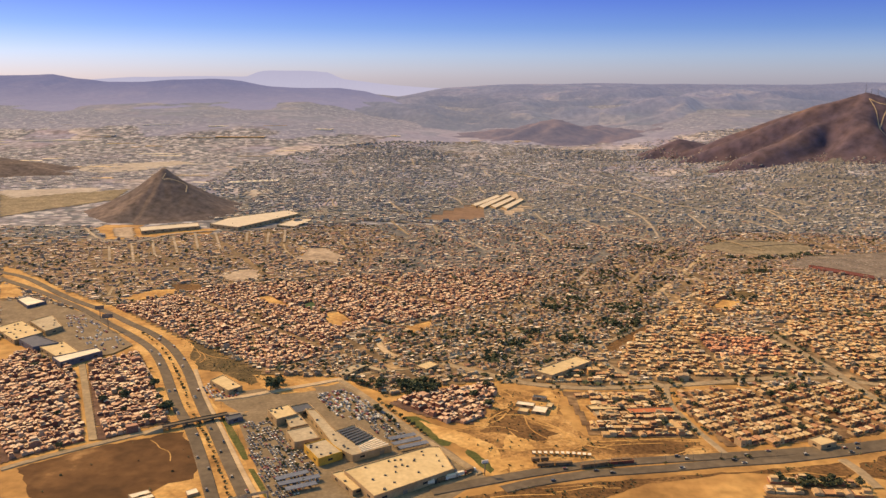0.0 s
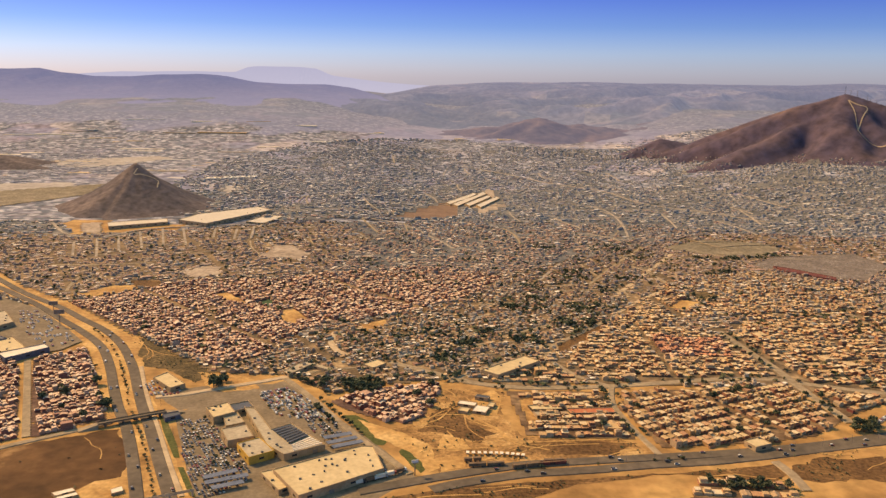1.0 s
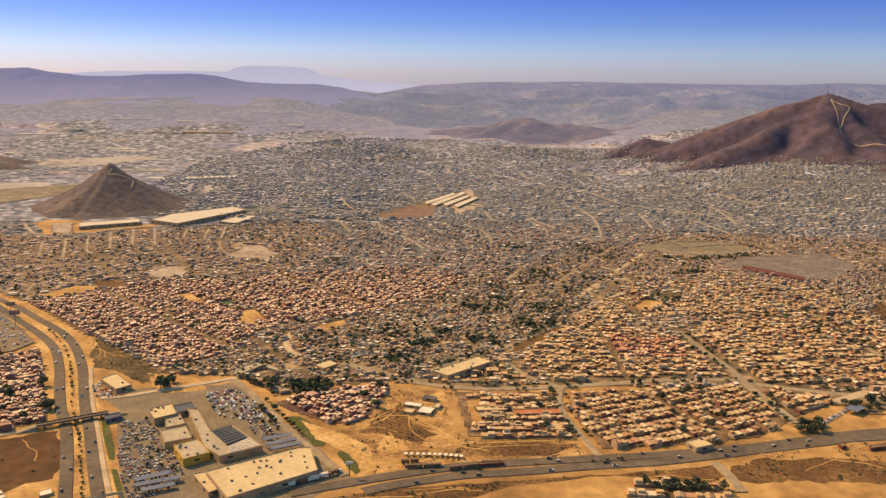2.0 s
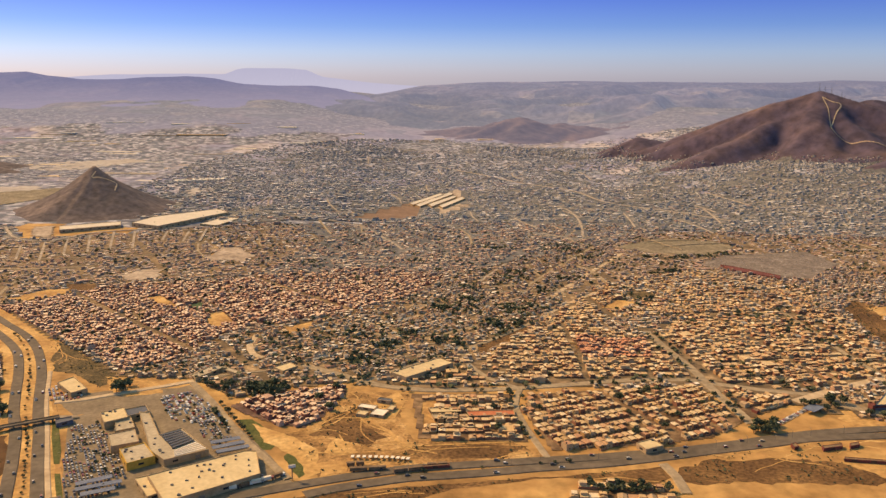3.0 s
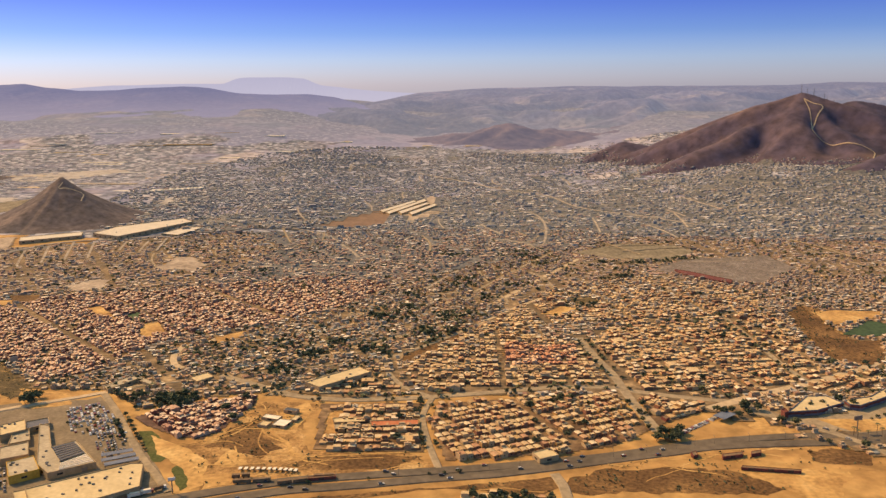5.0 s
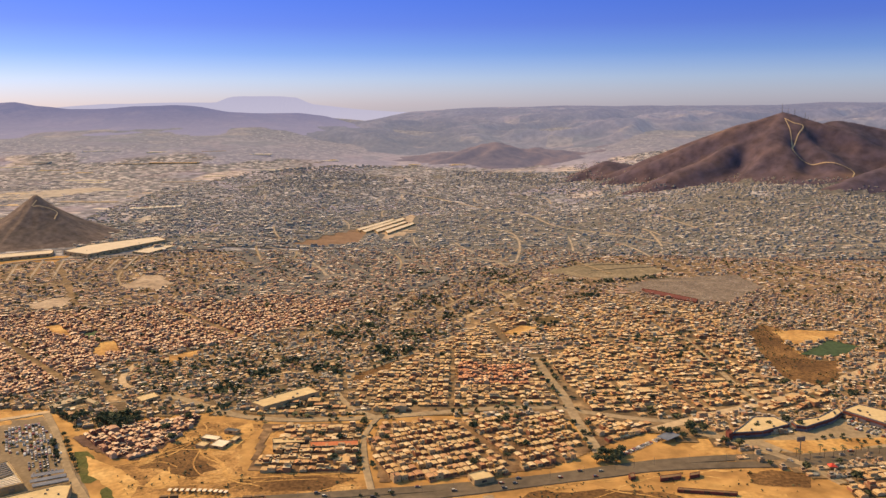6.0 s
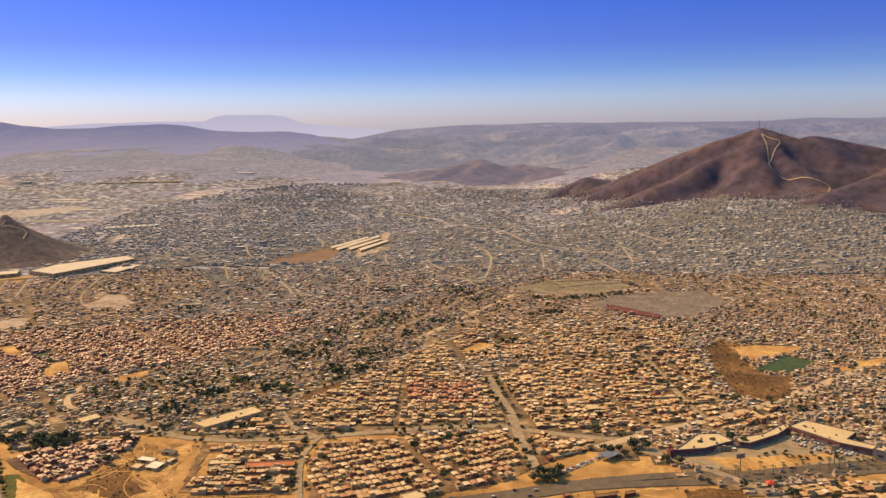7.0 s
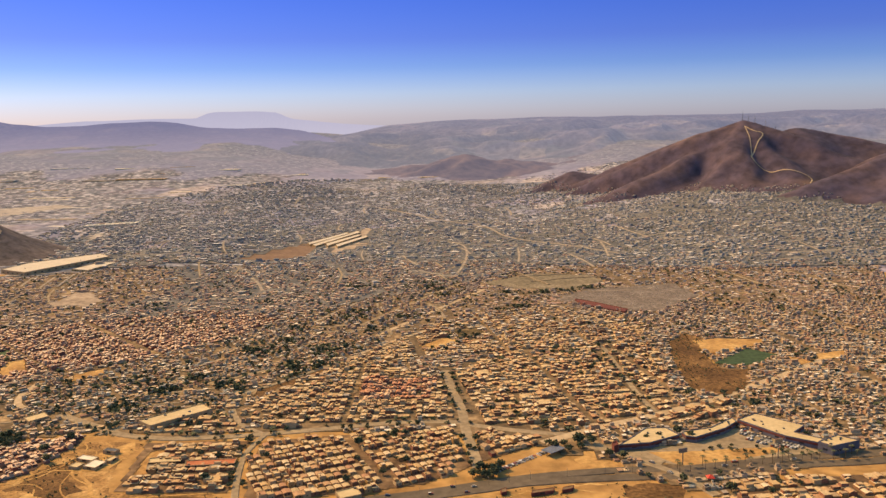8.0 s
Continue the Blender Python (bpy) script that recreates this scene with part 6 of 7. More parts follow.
for cx, cy, w, d, mat, name in ((42.5, 559, 13, 6.5, "white_roof", "depot"), (52, 549, 10, 11, "white_roof", "depot"), (40.5, 547.5, 7, 7, "tan_roof", "depot"), (59.5, 557.5, 4.5, 8, "tan_roof", "depot"), (53.5, 571, 10, 5, "dark_roof", "pavilion")):
    c, sn = math.cos(-0.3), math.sin(-0.3)
    building(name, [(cx + c * u * w - sn * v * d, cy + sn * u * w + c * v * d) for u, v in ((-.5, -.5), (.5, -.5), (.5, .5), (-.5, .5))], 2.2 if mat != "dark_roof" else 2.8, M["tan_wall"], M[mat], "dark-roofed open pavilion in a yard" if name == "pavilion" else "pale flat-roofed depot building in a yard", "building", parapet=0.25)
building("roadside_hall", [(217.8, 502.5), (229.3, 509.4), (233.9, 498.8), (222, 493)], 3.96, M["tan_wall"], M["tan_roof"], "tan-roofed hall beside the boulevard", "building", units=1)
building("mall_block", [(396.2, 569.2), (404.3, 578.9), (419.9, 599.3), (434.1, 600.1), (440.5, 586.3), (417.4, 572.7)], 4.62, M["blue_wall"], M["tan_roof"], "tan-roofed mall block, dark-blue shade in its front colour", "shopping mall", units=4, band=M["red_wall"])
building("mall_block", [(443.3, 591.4), (465.2, 599.5), (486, 619), (486, 610), (475, 598.2), (450.5, 582), (444.2, 584.2)], 4.62, M["blue_wall"], M["tan_roof"], "tan-roofed mall block, dark-blue shade in its front colour", "shopping mall", units=4, band=M["red_wall"])
building("supermarket", [(487.6, 612.7), (504, 624.9), (530.1, 600.7), (518.4, 588.3), (533, 575.9), (526.9, 569.1), (509.8, 581.3)], 5.28, M["blue_wall"], M["tan_roof"], "long tan-roofed supermarket with a dark front", "store", units=6, band=M["red_wall"])
building("cinema", [(525.3, 566.2), (542.6, 577.7), (552.8, 567.6), (531.5, 558.5)], 7.26, M["blue_wall"], M["tan_roof"], "tall tan-roofed cinema box with blue walls", "building", units=5)
building("mall_tower", [(391.8, 569.9), (395.3, 572.8), (395.7, 566.9), (392.3, 564.1)], 5.94, M["red_wall"], M["red_wall"], "dark red entrance tower of a mall", "building")
building("warehouse", [(-479.6, 1185.7), (-407.9, 1229.2), (-395.8, 1199.8), (-464.6, 1153.7)], 15.0, M["tan_wall"], M["pale_roof"], "long pale-roofed warehouse at a hill's foot", "warehouse")
building("warehouse", [(-384, 1211), (-372, 1266), (-298.6, 1348.5), (-270, 1318), (-335, 1184)], 16.5, M["tan_wall"], M["pale_roof"], "huge cream-roofed warehouse at a hill's foot", "warehouse", units=3)
building("warehouse", [(-287.4, 1226.2), (-269.9, 1285.9), (-242.5, 1282.8), (-258.2, 1213.8)], 13.0, M["tan_wall"], M["pale_roof"], "pale-roofed warehouse beside a larger one", "warehouse")
for pts in ([(5, 1516.2), (56.9, 1652.4), (65, 1627.7), (13.2, 1495.3)], [(17.3, 1495.5), (75.6, 1670.6), (83.5, 1645.4), (27.2, 1475.3)], [(39.9, 1503.8), (83.4, 1620.5), (91.4, 1604.7), (48.3, 1476.4)], [(59.9, 1490.9), (100.2, 1605.2), (106.3, 1581.9), (67.9, 1464)]):
    building("storage_shed", pts, 4.2, M["tan_wall"], M["pale_roof"], "long pale storage shed on a graded yard", "shed", base=1.0)
building("cemetery_wall", [(423.7, 1025.9), (436.1, 1016.5), (476.6, 968.9), (470.6, 954.8), (428.3, 997.9)], 3.3, M["red_wall"], M["red_wall"], "long dark red cemetery wall building", "building", base=1.0)
for k in range(9):
    x, y = -508 + 11 * k, 1735 + 5 * k
    building("apartment_block", [(x, y), (x + 8, y + 1), (x + 7, y + 30), (x - 1, y + 29)], 14, M["white_roof"], M["white_roof"], "pale apartment block in a far row", "apartments", base=8.0)


# ---- trees ----
def crown_mesh(bm, x, y, z, r, h, clumps, seed):
    """A crown of many small leafy clumps and loose leaf blades, open and uneven."""
    rr = np.random.default_rng(seed)
    for _ in range(clumps):
        a, e, k = rr.uniform(0, 6.283), rr.uniform(-0.5, 1.0), rr.uniform(0.35, 1.0)
        cx, cy, cz = x + r * k * math.cos(a) * math.sqrt(1 - 0.6 * max(e, 0)), y + r * k * math.sin(a) * math.sqrt(1 - 0.6 * max(e, 0)), z + h * 0.5 * (1 + 0.8 * e)
        s = r * rr.uniform(0.22, 0.42)
        vs = [bm.verts.new((cx + s * rr.normal(0, 0.7), cy + s * rr.normal(0, 0.7), cz + s * rr.normal(0, 0.55))) for _ in range(7)]
        for _ in range(9):
            i, j, l = rr.choice(7, 3, replace=False)
            try:
                bm.faces.new((vs[i], vs[j], vs[l]))
            except ValueError:
                pass
    return bm


def tree(h, r, seed, kind="tree", label="dusty dark-green broadleaf tree"):
    ob = thing(kind, Matrix(), label, "tree", "trees in the town")
    bm = bm_tube(bmesh.new(), 0, 0, -0.5, h * 0.55, 0.28, 0.14, 7)
    for a in (0.4, 2.5, 4.6):
        c, s = math.cos(a), math.sin(a)
        lo = [bm.verts.new((0.1 * c - 0.08 * s * k, 0.1 * s + 0.08 * c * k, h * 0.35)) for k in (-1, 1)]
        hi = [bm.verts.new((r * 0.6 * c - 0.04 * s * k, r * 0.6 * s + 0.04 * c * k, h * 0.68)) for k in (-1, 1)]
        bm.faces.new((lo[0], lo[1], hi[1], hi[0]))
    part("trunk", bm, M["bark"], ob)
    part("crown", crown_mesh(bmesh.new(), 0, 0, h * 0.35, r, h * 0.6, 60, seed), M["leaf"], ob)
    return ob


def palm(h, seed):
    ob = thing("palm_tree", Matrix(), "slim palm beside the boulevard", "tree", "palms along the boulevard")
    part("trunk", bm_tube(bmesh.new(), 0, 0, -0.5, h, 0.2, 0.13, 7), M["bark"], ob)
    bm = bmesh.new()
    for i in range(11):
        a = i * 0.571
        c, s = math.cos(a), math.sin(a)
        pts = [(0.1, 0.10, h), (0.9, 0.28, h + 0.45), (1.7, 0.22, h + 0.1), (2.1, 0.02, h - 0.7)]
        prev = None
        for d, w, z in pts:
            pair = (bm.verts.new((d * c - w * s, d * s + w * c, z)), bm.verts.new((d * c + w * s, d * s - w * c, z)))
            if prev:
                bm.faces.new((prev[0], prev[1], pair[1], pair[0]))
            prev = pair
    part("crown", bm, M["leaf"], ob)
    return ob


def spread(protos, spots):
    first = [True] * len(protos)
    for x, y, sc in spots:
        k = int(rng.integers(len(protos)))
        m = Matrix.Translation((x, y, float(town_z(np.array(x), np.array(y))))) @ Matrix.Rotation(rng.uniform(0, 6.28), 4, "Z") @ Matrix.Scale(sc, 4)
        if first[k]:
            first[k] = False
            protos[k].matrix_world = m
        else:
            c = copy_thing(protos[k], m)
            c.matrix_world = m


TREES = [tree(5.5, 2.6, 1), tree(6.5, 3.2, 2), tree(4.5, 2.4, 3), tree(7.5, 3.0, 4), tree(5.0, 3.0, 5)]
spots = []
for poly, n, lo, hi in (([(-52.1, 587.2), (-36.4, 605.8), (-14.5, 594.6), (-22.2, 577.1), (-42.5, 570.7)], 30, 0.7, 1.2), ([(-250.7, 622.3), (-204.6, 537.9), (-205.9, 532.8), (-251.3, 615.8)], 7, 1.0, 1.5), ([(359.8, 578.6), (382.4, 591.8), (378.7, 576.9), (361.3, 566.4)], 8, 0.7, 1.1), ([(-150.9, 592.6), (-141.9, 600.2), (-136.1, 583.8), (-146, 581.1)], 7, 0.9, 1.4), ([(125.1, 763.9), (142.8, 774.1), (146.9, 737.8), (125.6, 733.4)], 16, 0.8, 1.4), ([(299.9, 538.3), (315.5, 541.4), (313.9, 529.7), (298.9, 527.6)], 6, 0.6, 1.0), ([(495.6, 672.4), (506.4, 678.9), (500.9, 650.4), (489.1, 643.3)], 6, 0.9, 1.4), ([(-80.9, 649.9), (-22.9, 713.5), (40.9, 789.2), (44.1, 655.1), (-10.6, 613)], 60, 0.7, 1.3), ([(181, 454.7), (227.6, 448.5), (227.3, 440.7), (179.9, 446.7)], 30, 0.5, 0.8), ([(300.6, 536.5), (318.4, 542.7), (314.2, 528.1), (298.8, 525.7)], 10, 0.7, 1.1), ([(239.5, 603.8), (304.9, 573.6), (300.3, 565.3), (237.2, 592.4)], 14, 0.5, 0.9), ([(-148.7, 520.7), (-130.9, 526.1), (-107.4, 487), (-91.3, 467.8), (-82.4, 446.1), (-106, 420.4), (-128.9, 466.3)], 26, 0.28, 0.45), ([(-108.9, 573.5), (-89.9, 585.7), (-51.8, 539), (-37.7, 506.9), (-47.5, 493.6), (-69.9, 528.6), (-90.6, 537.5)], 24, 0.28, 0.45), ([(442.2, 567.2), (470.8, 576.3), (511.6, 575.6), (531.5, 561.1), (465.4, 546.9)], 22, 0.3, 0.5)):
    spots += [(x, y, rng.uniform(lo, hi)) for x, y in in_poly(poly, n)]
# dense groves: centre, reach and number of trees
for gx, gy, reach, n in [(149, 1120, 22, 30), (237, 1120, 26, 40), (420, 1394, 26, 30), (390, 1076, 14, 16), (417, 1086, 14, 16), (446, 1104, 14, 18), (339, 980, 10, 18), (358, 996, 10, 14), (286, 872, 12, 10), (343, 1076, 12, 12), (171, 978, 14, 20), (227, 952, 12, 14), (100, 810, 14, 14), (137, 772, 12, 14), (161, 812, 14, 16), (99, 706, 10, 12), (147, 1141, 20, 22), (237, 1153, 24, 30), (-80, 1017, 16, 14), (85, 821, 12, 22), (156, 771, 10, 16), (91, 715, 11, 22), (42, 701, 11, 24), (24, 655, 10, 30), (136, 759, 12, 14), (112, 907, 14, 16), (159, 827, 14, 22), (52, 1037, 20, 20), (160, 951, 14, 14), (118, 851, 14, 14), (196, 897, 12, 12), (59, 735, 10, 14)]:
    TREE_SPOTS += [(gx + rng.normal(0, 0.62) * reach, gy + rng.normal(0, 0.62) * reach * (1.0 if gy < 900 else 0.6)) for _ in range(n + n // 3)]
T = np.array(TREE_SPOTS)
T = T[np.argsort(T[:, 1])]
near_t = T[:130]
spots += [(x, y, rng.uniform(0.55, 1.05)) for x, y in near_t]
for pts, w in (([(16.7, 623.2), (46, 604.6), (80.8, 596.2), (130.7, 599.5), (151.6, 603.4), (194, 612.5), (237.6, 623), (280.7, 625.1)], 9), ([(275.7, 751.3), (283.1, 695.1), (290.8, 653.2), (294.2, 610), (298.5, 577.2), (303, 543)], 9), ([(29, 604.2), (50.5, 631.4), (78.3, 662.4), (107.7, 688.8), (132.4, 718.6), (168.3, 767.2)], 7), ([(-97.5, 607), (-71.1, 569.5), (-47.3, 532.4), (-26.3, 500.4)], 8), ([(425.2, 827.5), (428.7, 740.4), (431.4, 680.9), (436.4, 642.1)], 8), ([(151.6, 603.4), (146.6, 573.7), (148.2, 548.7), (154, 517.2)], 8)):
    for edge in sides(smooth_line(pts, 5.0), w):
        spots += [(x, y, rng.uniform(0.35, 0.75)) for x, y in edge if rng.random() < 0.3]
spots.sort(key=lambda q: q[1])
spread(TREES, spots[:290])
far_t = np.vstack([T[130:], [(x, y) for x, y, _ in spots[290:]]]) if len(spots) > 290 else T[130:]
vs, fs = [], []
for x, y in far_t:
    k = 1.0 - 0.38 * float(ss((y - 950) / 500))
    r, h = k * rng.uniform(1.3, 3.0), k * rng.uniform(2.4, 4.8)
    z = float(town_z(np.array(x), np.array(y)))
    k = len(vs)
    pts = np.c_[rng.normal(0, 0.55 * r, 20), rng.normal(0, 0.55 * r, 20), z + h * rng.uniform(0.25, 1.0, 20)]
    pts[:, :2] += (x, y)
    vs += pts.tolist()
    fs += [tuple(int(k + i) for i in rng.choice(20, 3, replace=False)) for _ in range(26)]
    vs += [(x - 0.2, y, z), (x + 0.2, y, z), (x, y, z + h * 0.6)]
    fs.append((k + 20, k + 21, k + 22))
tagged(linked("far_trees", vs, fs, [M["leaf"]]), "dusty dark-green trees scattered through the town", "trees", kind="stuff")


# low scrub on the waste ground
def near_path(x, y):
    return all(np.hypot(line[:, 0] - x, line[:, 1] - y).min() > half for line, half in KEEP_OFF if abs(line[:, 0].mean() - x) < 150)



vs, fs = [], []
for poly, n in zip(WASTE, (420, 260, 260, 120, 160, 20, 420)):
    for x, y in in_poly(poly, n):
        if lumps(x, y, 60, 3.0) < -0.1 or not near_path(x, y):
            continue
        r = rng.uniform(0.4, 1.3)
        k = len(vs)
        base = max([o for p, o in PATCHES if inside(p, np.array([x]), np.array([y]))[0]] + [0.0]) + float(rise(x, y))
        pts = np.c_[rng.normal(x, 0.5 * r, 9), rng.normal(y, 0.5 * r, 9), base + rng.uniform(0.0, 1.1, 9) * r]
        vs += pts.tolist()
        fs += [tuple(int(k + i) for i in rng.choice(9, 3, replace=False)) for _ in range(10)]
tagged(linked("scrub_bushes", vs, fs, [M["leaf"]]), "low dry scrub scattered over waste ground", "scrub", kind="stuff")
PALMS = [palm(6.0, 1), palm(7.0, 2)]
line = smooth_line([(427.6, 533.7), (444.6, 537.7), (482.6, 545.7), (521.0, 552.7), (545.5, 554.7)], 6.5)
spread(PALMS, [(x, y, rng.uniform(0.8, 1.1)) for x, y in line] + [(x + rng.normal(0, 1), y + 6, rng.uniform(0.8, 1.1)) for x, y in line[::2]])
BUSHES = [tree(1.7, 1.0, 11, "bush", "low dark shrub on the highway median"), tree(1.4, 0.9, 12, "bush", "low dark shrub on the highway median")]
line = smooth_line([(-128.1, 417.7), (-152.3, 468.4), (-173.9, 512.3), (-190.1, 540.5), (-209.3, 580.8), (-230.1, 623.2), (-258.8, 673.1), (-291.4, 715.4)], 7.0)
spread(BUSHES, [(x + rng.normal(0, 0.5), y, rng.uniform(0.8, 1.4)) for x, y in line if rng.random() < 0.8])
line = smooth_line([(70.0, 460.7), (86.8, 464.7), (120.8, 470.7), (155.9, 477.7), (191.4, 483.7)], 9.0)
spread([tree(2.2, 1.2, 13, "bush", "small tree on the boulevard median")], [(x, y, rng.uniform(0.6, 1.2)) for x, y in line if rng.random() < 0.6])


# ---- cars, canopies and other small things ----
def car(length, cab0, cab1, h, label):
    ob = thing("car", Matrix(), label, "car", "cars about the town")
    w, l = 0.85, length / 2
    bm = boxes((-l, l, -w, w, 0.32, 0.82))
    bmesh.ops.bevel(bm, geom=[e for e in bm.edges if abs(e.verts[0].co.z - e.verts[1].co.z) < 0.01 and e.verts[0].co.z > 0.5], offset=0.1, segments=1, affect="EDGES")
    part("body", bm, M["paint"], ob)
    bm = bmesh.new()
    lo = [bm.verts.new(p) for p in ((cab0, -w + 0.06, 0.825), (cab1, -w + 0.06, 0.825), (cab1, w - 0.06, 0.825), (cab0, w - 0.06, 0.825))]
    hi = [bm.verts.new(p) for p in ((cab0 + 0.3, -w + 0.2, h - 0.05), (cab1 - 0.45, -w + 0.2, h - 0.05), (cab1 - 0.45, w - 0.2, h - 0.05), (cab0 + 0.3, w - 0.2, h - 0.05))]
    for i in range(4):
        bm.faces.new((lo[i], lo[(i + 1) % 4], hi[(i + 1) % 4], hi[i]))
    part("window_glass", bm, M["glass"], ob, "dark glass")
    part("roof", boxes((cab0 + 0.28, cab1 - 0.43, -w + 0.18, w - 0.18, h - 0.05, h)), M["paint"], ob)
    for x in (-l * 0.62, l * 0.62):
        for y in (-w + 0.08, w - 0.08):
            bm = bm_tube(bmesh.new(), 0, 0, -0.1, 0.1, 0.33, 0.33, 8)
            bm.transform(Matrix.Translation((x, y, 0.33)) @ Matrix.Rotation(math.pi / 2, 4, "X"))
            part("wheel", bm, M["rubber"], ob)
    return ob


CARS = [car(4.3, -1.7, 1.1, 1.42, "small saloon car on grey asphalt"), car(4.6, -2.2, 0.9, 1.72, "tall sport utility car on grey asphalt"), car(4.0, -1.95, 0.9, 1.48, "small hatchback car on grey asphalt")]
park = []


def bays(poly, angle, n, rowgap=10.5, bay=2.5, share=0.75):
    p = np.asarray(poly, float)
    a = radians(angle)
    c, s = math.cos(a), math.sin(a)
    mid = p.mean(0)
    q = (p - mid) @ np.array([[c, -s], [s, c]])
    lo, hi = q.min(0), q.max(0)
    cand = []
    for v in np.arange(lo[1], hi[1], rowgap):
        for dv in (0, 4.6):
            for u in np.arange(lo[0], hi[0], bay):
                x, y = mid[0] + c * u - s * (v + dv), mid[1] + s * u + c * (v + dv)
                if rng.random() < share and inside(p, np.array([x]), np.array([y]))[0] and not any(inside(b, np.array([x]), np.array([y]))[0] for b in CLEAR[-60:] if len(b) < 9 and np.linalg.norm(b.mean(0) - (x, y)) < 70 and b is not None and np.ptp(b[:, 0]) < 75):
                    cand.append((x, y, a + math.pi / 2 + (math.pi if rng.random() < 0.5 else 0), None))
    rng.shuffle(cand)
    park.extend(cand[:n])


ang = float(30.0)
bays([(-148.7, 520.7), (-130.9, 526.1), (-107.4, 487), (-91.3, 467.8), (-82.4, 446.1), (-93.6, 420.9), (-106, 420.4), (-128.9, 466.3)], ang, 230, rowgap=9.0, bay=2.1, share=0.8)
bays([(-108.9, 573.5), (-89.9, 585.7), (-51.8, 539), (-37.7, 506.9), (-47.5, 493.6), (-69.9, 528.6), (-90.6, 537.5)], ang, 150, rowgap=9.0, bay=2.1)
bays([(492.2, 617.6), (512.3, 587.5), (525.6, 573.4), (508.1, 566.1), (487.3, 580.9), (482.4, 601.5)], float(-45.2), 60)
bays([(308.1, 535.3), (347.8, 571.6), (355, 568.6), (314.4, 531.9)], float(42.5), 55, share=0.95)
bays([(-397.7, 773.6), (-371.2, 770.9), (-323.3, 717.5), (-293.4, 682.5), (-299.6, 662.3), (-339.9, 691.7)], float(43.5), 70, rowgap=9.0)
bays([(-196.8, 581.3), (-193.3, 593.2), (-176.3, 576.4), (-166.9, 580.2), (-165, 565.7), (-184.3, 561.7)], ang, 30)
for pts in ([(-133.7, 408.2), (-138.3, 419.2), (-160.2, 468.1), (-182, 512.8), (-198.3, 540.1), (-218.5, 580.4), (-239.1, 622.8), (-266.9, 671.2), (-301.7, 711.6)], [(-115.5, 408.9), (-120.3, 419.9), (-144.8, 468.7), (-165.5, 510.8), (-181.4, 540.8), (-199.4, 577.7), (-221.2, 623.6), (-250.7, 675), (-282.7, 715.8)], FAR_LANE[2:11], NEAR_LANE[1:10], [(426.7, 536.7), (446.2, 542.7), (484.5, 550.7), (523.7, 558.7)], [(393.7, 565.2), (412.2, 547.6), (428.7, 528)]):
    line = smooth_line(pts, 4.0)
    a, b = sides(line, 4.2)
    for lane in (a, b):
        i = int(rng.integers(2, 12))
        while i < len(lane) - 2:
            d = lane[i + 1] - lane[i]
            park.append((lane[i][0], lane[i][1], math.atan2(d[1], d[0]), 0.66))
            i += int(rng.integers(7, 22))
park.sort(key=lambda q: q[1])
many = []
for x, y, a, z in park[298:]:
    z = (max([o for p, o in PATCHES if inside(p, np.array([x]), np.array([y]))[0]] + [0.0]) if z is None else z) + 2.3
    many += [(x, y, z, 3.7, 1.5, -1.55, a), (x - 0.25 * math.cos(a), y - 0.25 * math.sin(a), z, 2.0, 1.3, -1.1, a)]
if many:
    box_field("parked_cars", many, M["paint_many"], M["paint_many"], "parked cars of many colours", "cars")
first = [True] * 3
for x, y, a, z in park[:298]:
    if z is None:
        z = max([o for p, o in PATCHES if inside(p, np.array([x]), np.array([y]))[0]] + [0.0])
    k = int(rng.integers(3))
    m = Matrix.Translation((x, y, z)) @ Matrix.Rotation(a, 4, "Z") @ Matrix.Scale(0.76, 4)
    if first[k]:
        first[k] = False
        CARS[k].matrix_world = m
    else:
        copy_thing(CARS[k], m).matrix_world = m


def canopy(a, b, width, h, mat, label, name="car_canopy"):
    a, b = Vector((*a, 0)), Vector((*b, 0))
    d = b - a
    n = max(2, int(d.length / 9) + 1)
    ob = thing(name, Matrix.Translation(a) @ Matrix.Rotation(math.atan2(d.y, d.x), 4, "Z"), label, "canopy", "car park canopies")
    part("cover", boxes((0, d.length, -width / 2, width / 2, h, h + 0.18)), mat, ob)
    for i in range(n):
        u = 0.6 + (d.length - 1.2) * i / (n - 1)
        part("post", bm_tube(bmesh.new(), u, 0, 0, h, 0.1, 0.1, 6), M["steel"], ob)
    return ob


for pts in ([(-107.4, 437.8), (-91, 448.3)], [(-104.7, 431.8), (-83.1, 443)], [(-99.3, 426.1), (-83.5, 434.7)], [(-48.3, 494.6), (-31.9, 503)], [(-45.1, 487.2), (-27.6, 497.1)], [(-40.7, 481.6), (-23.3, 491.4)]):
    canopy(pts[0], pts[1], 4.6, 2.6, M["canopy"], "long blue-grey car park canopy")
pts = [(347.2, 561), (357.8, 570.4)]
canopy(pts[0], pts[1], 9.0, 3.2, M["canopy"], "blue vehicle canopy at a lot")

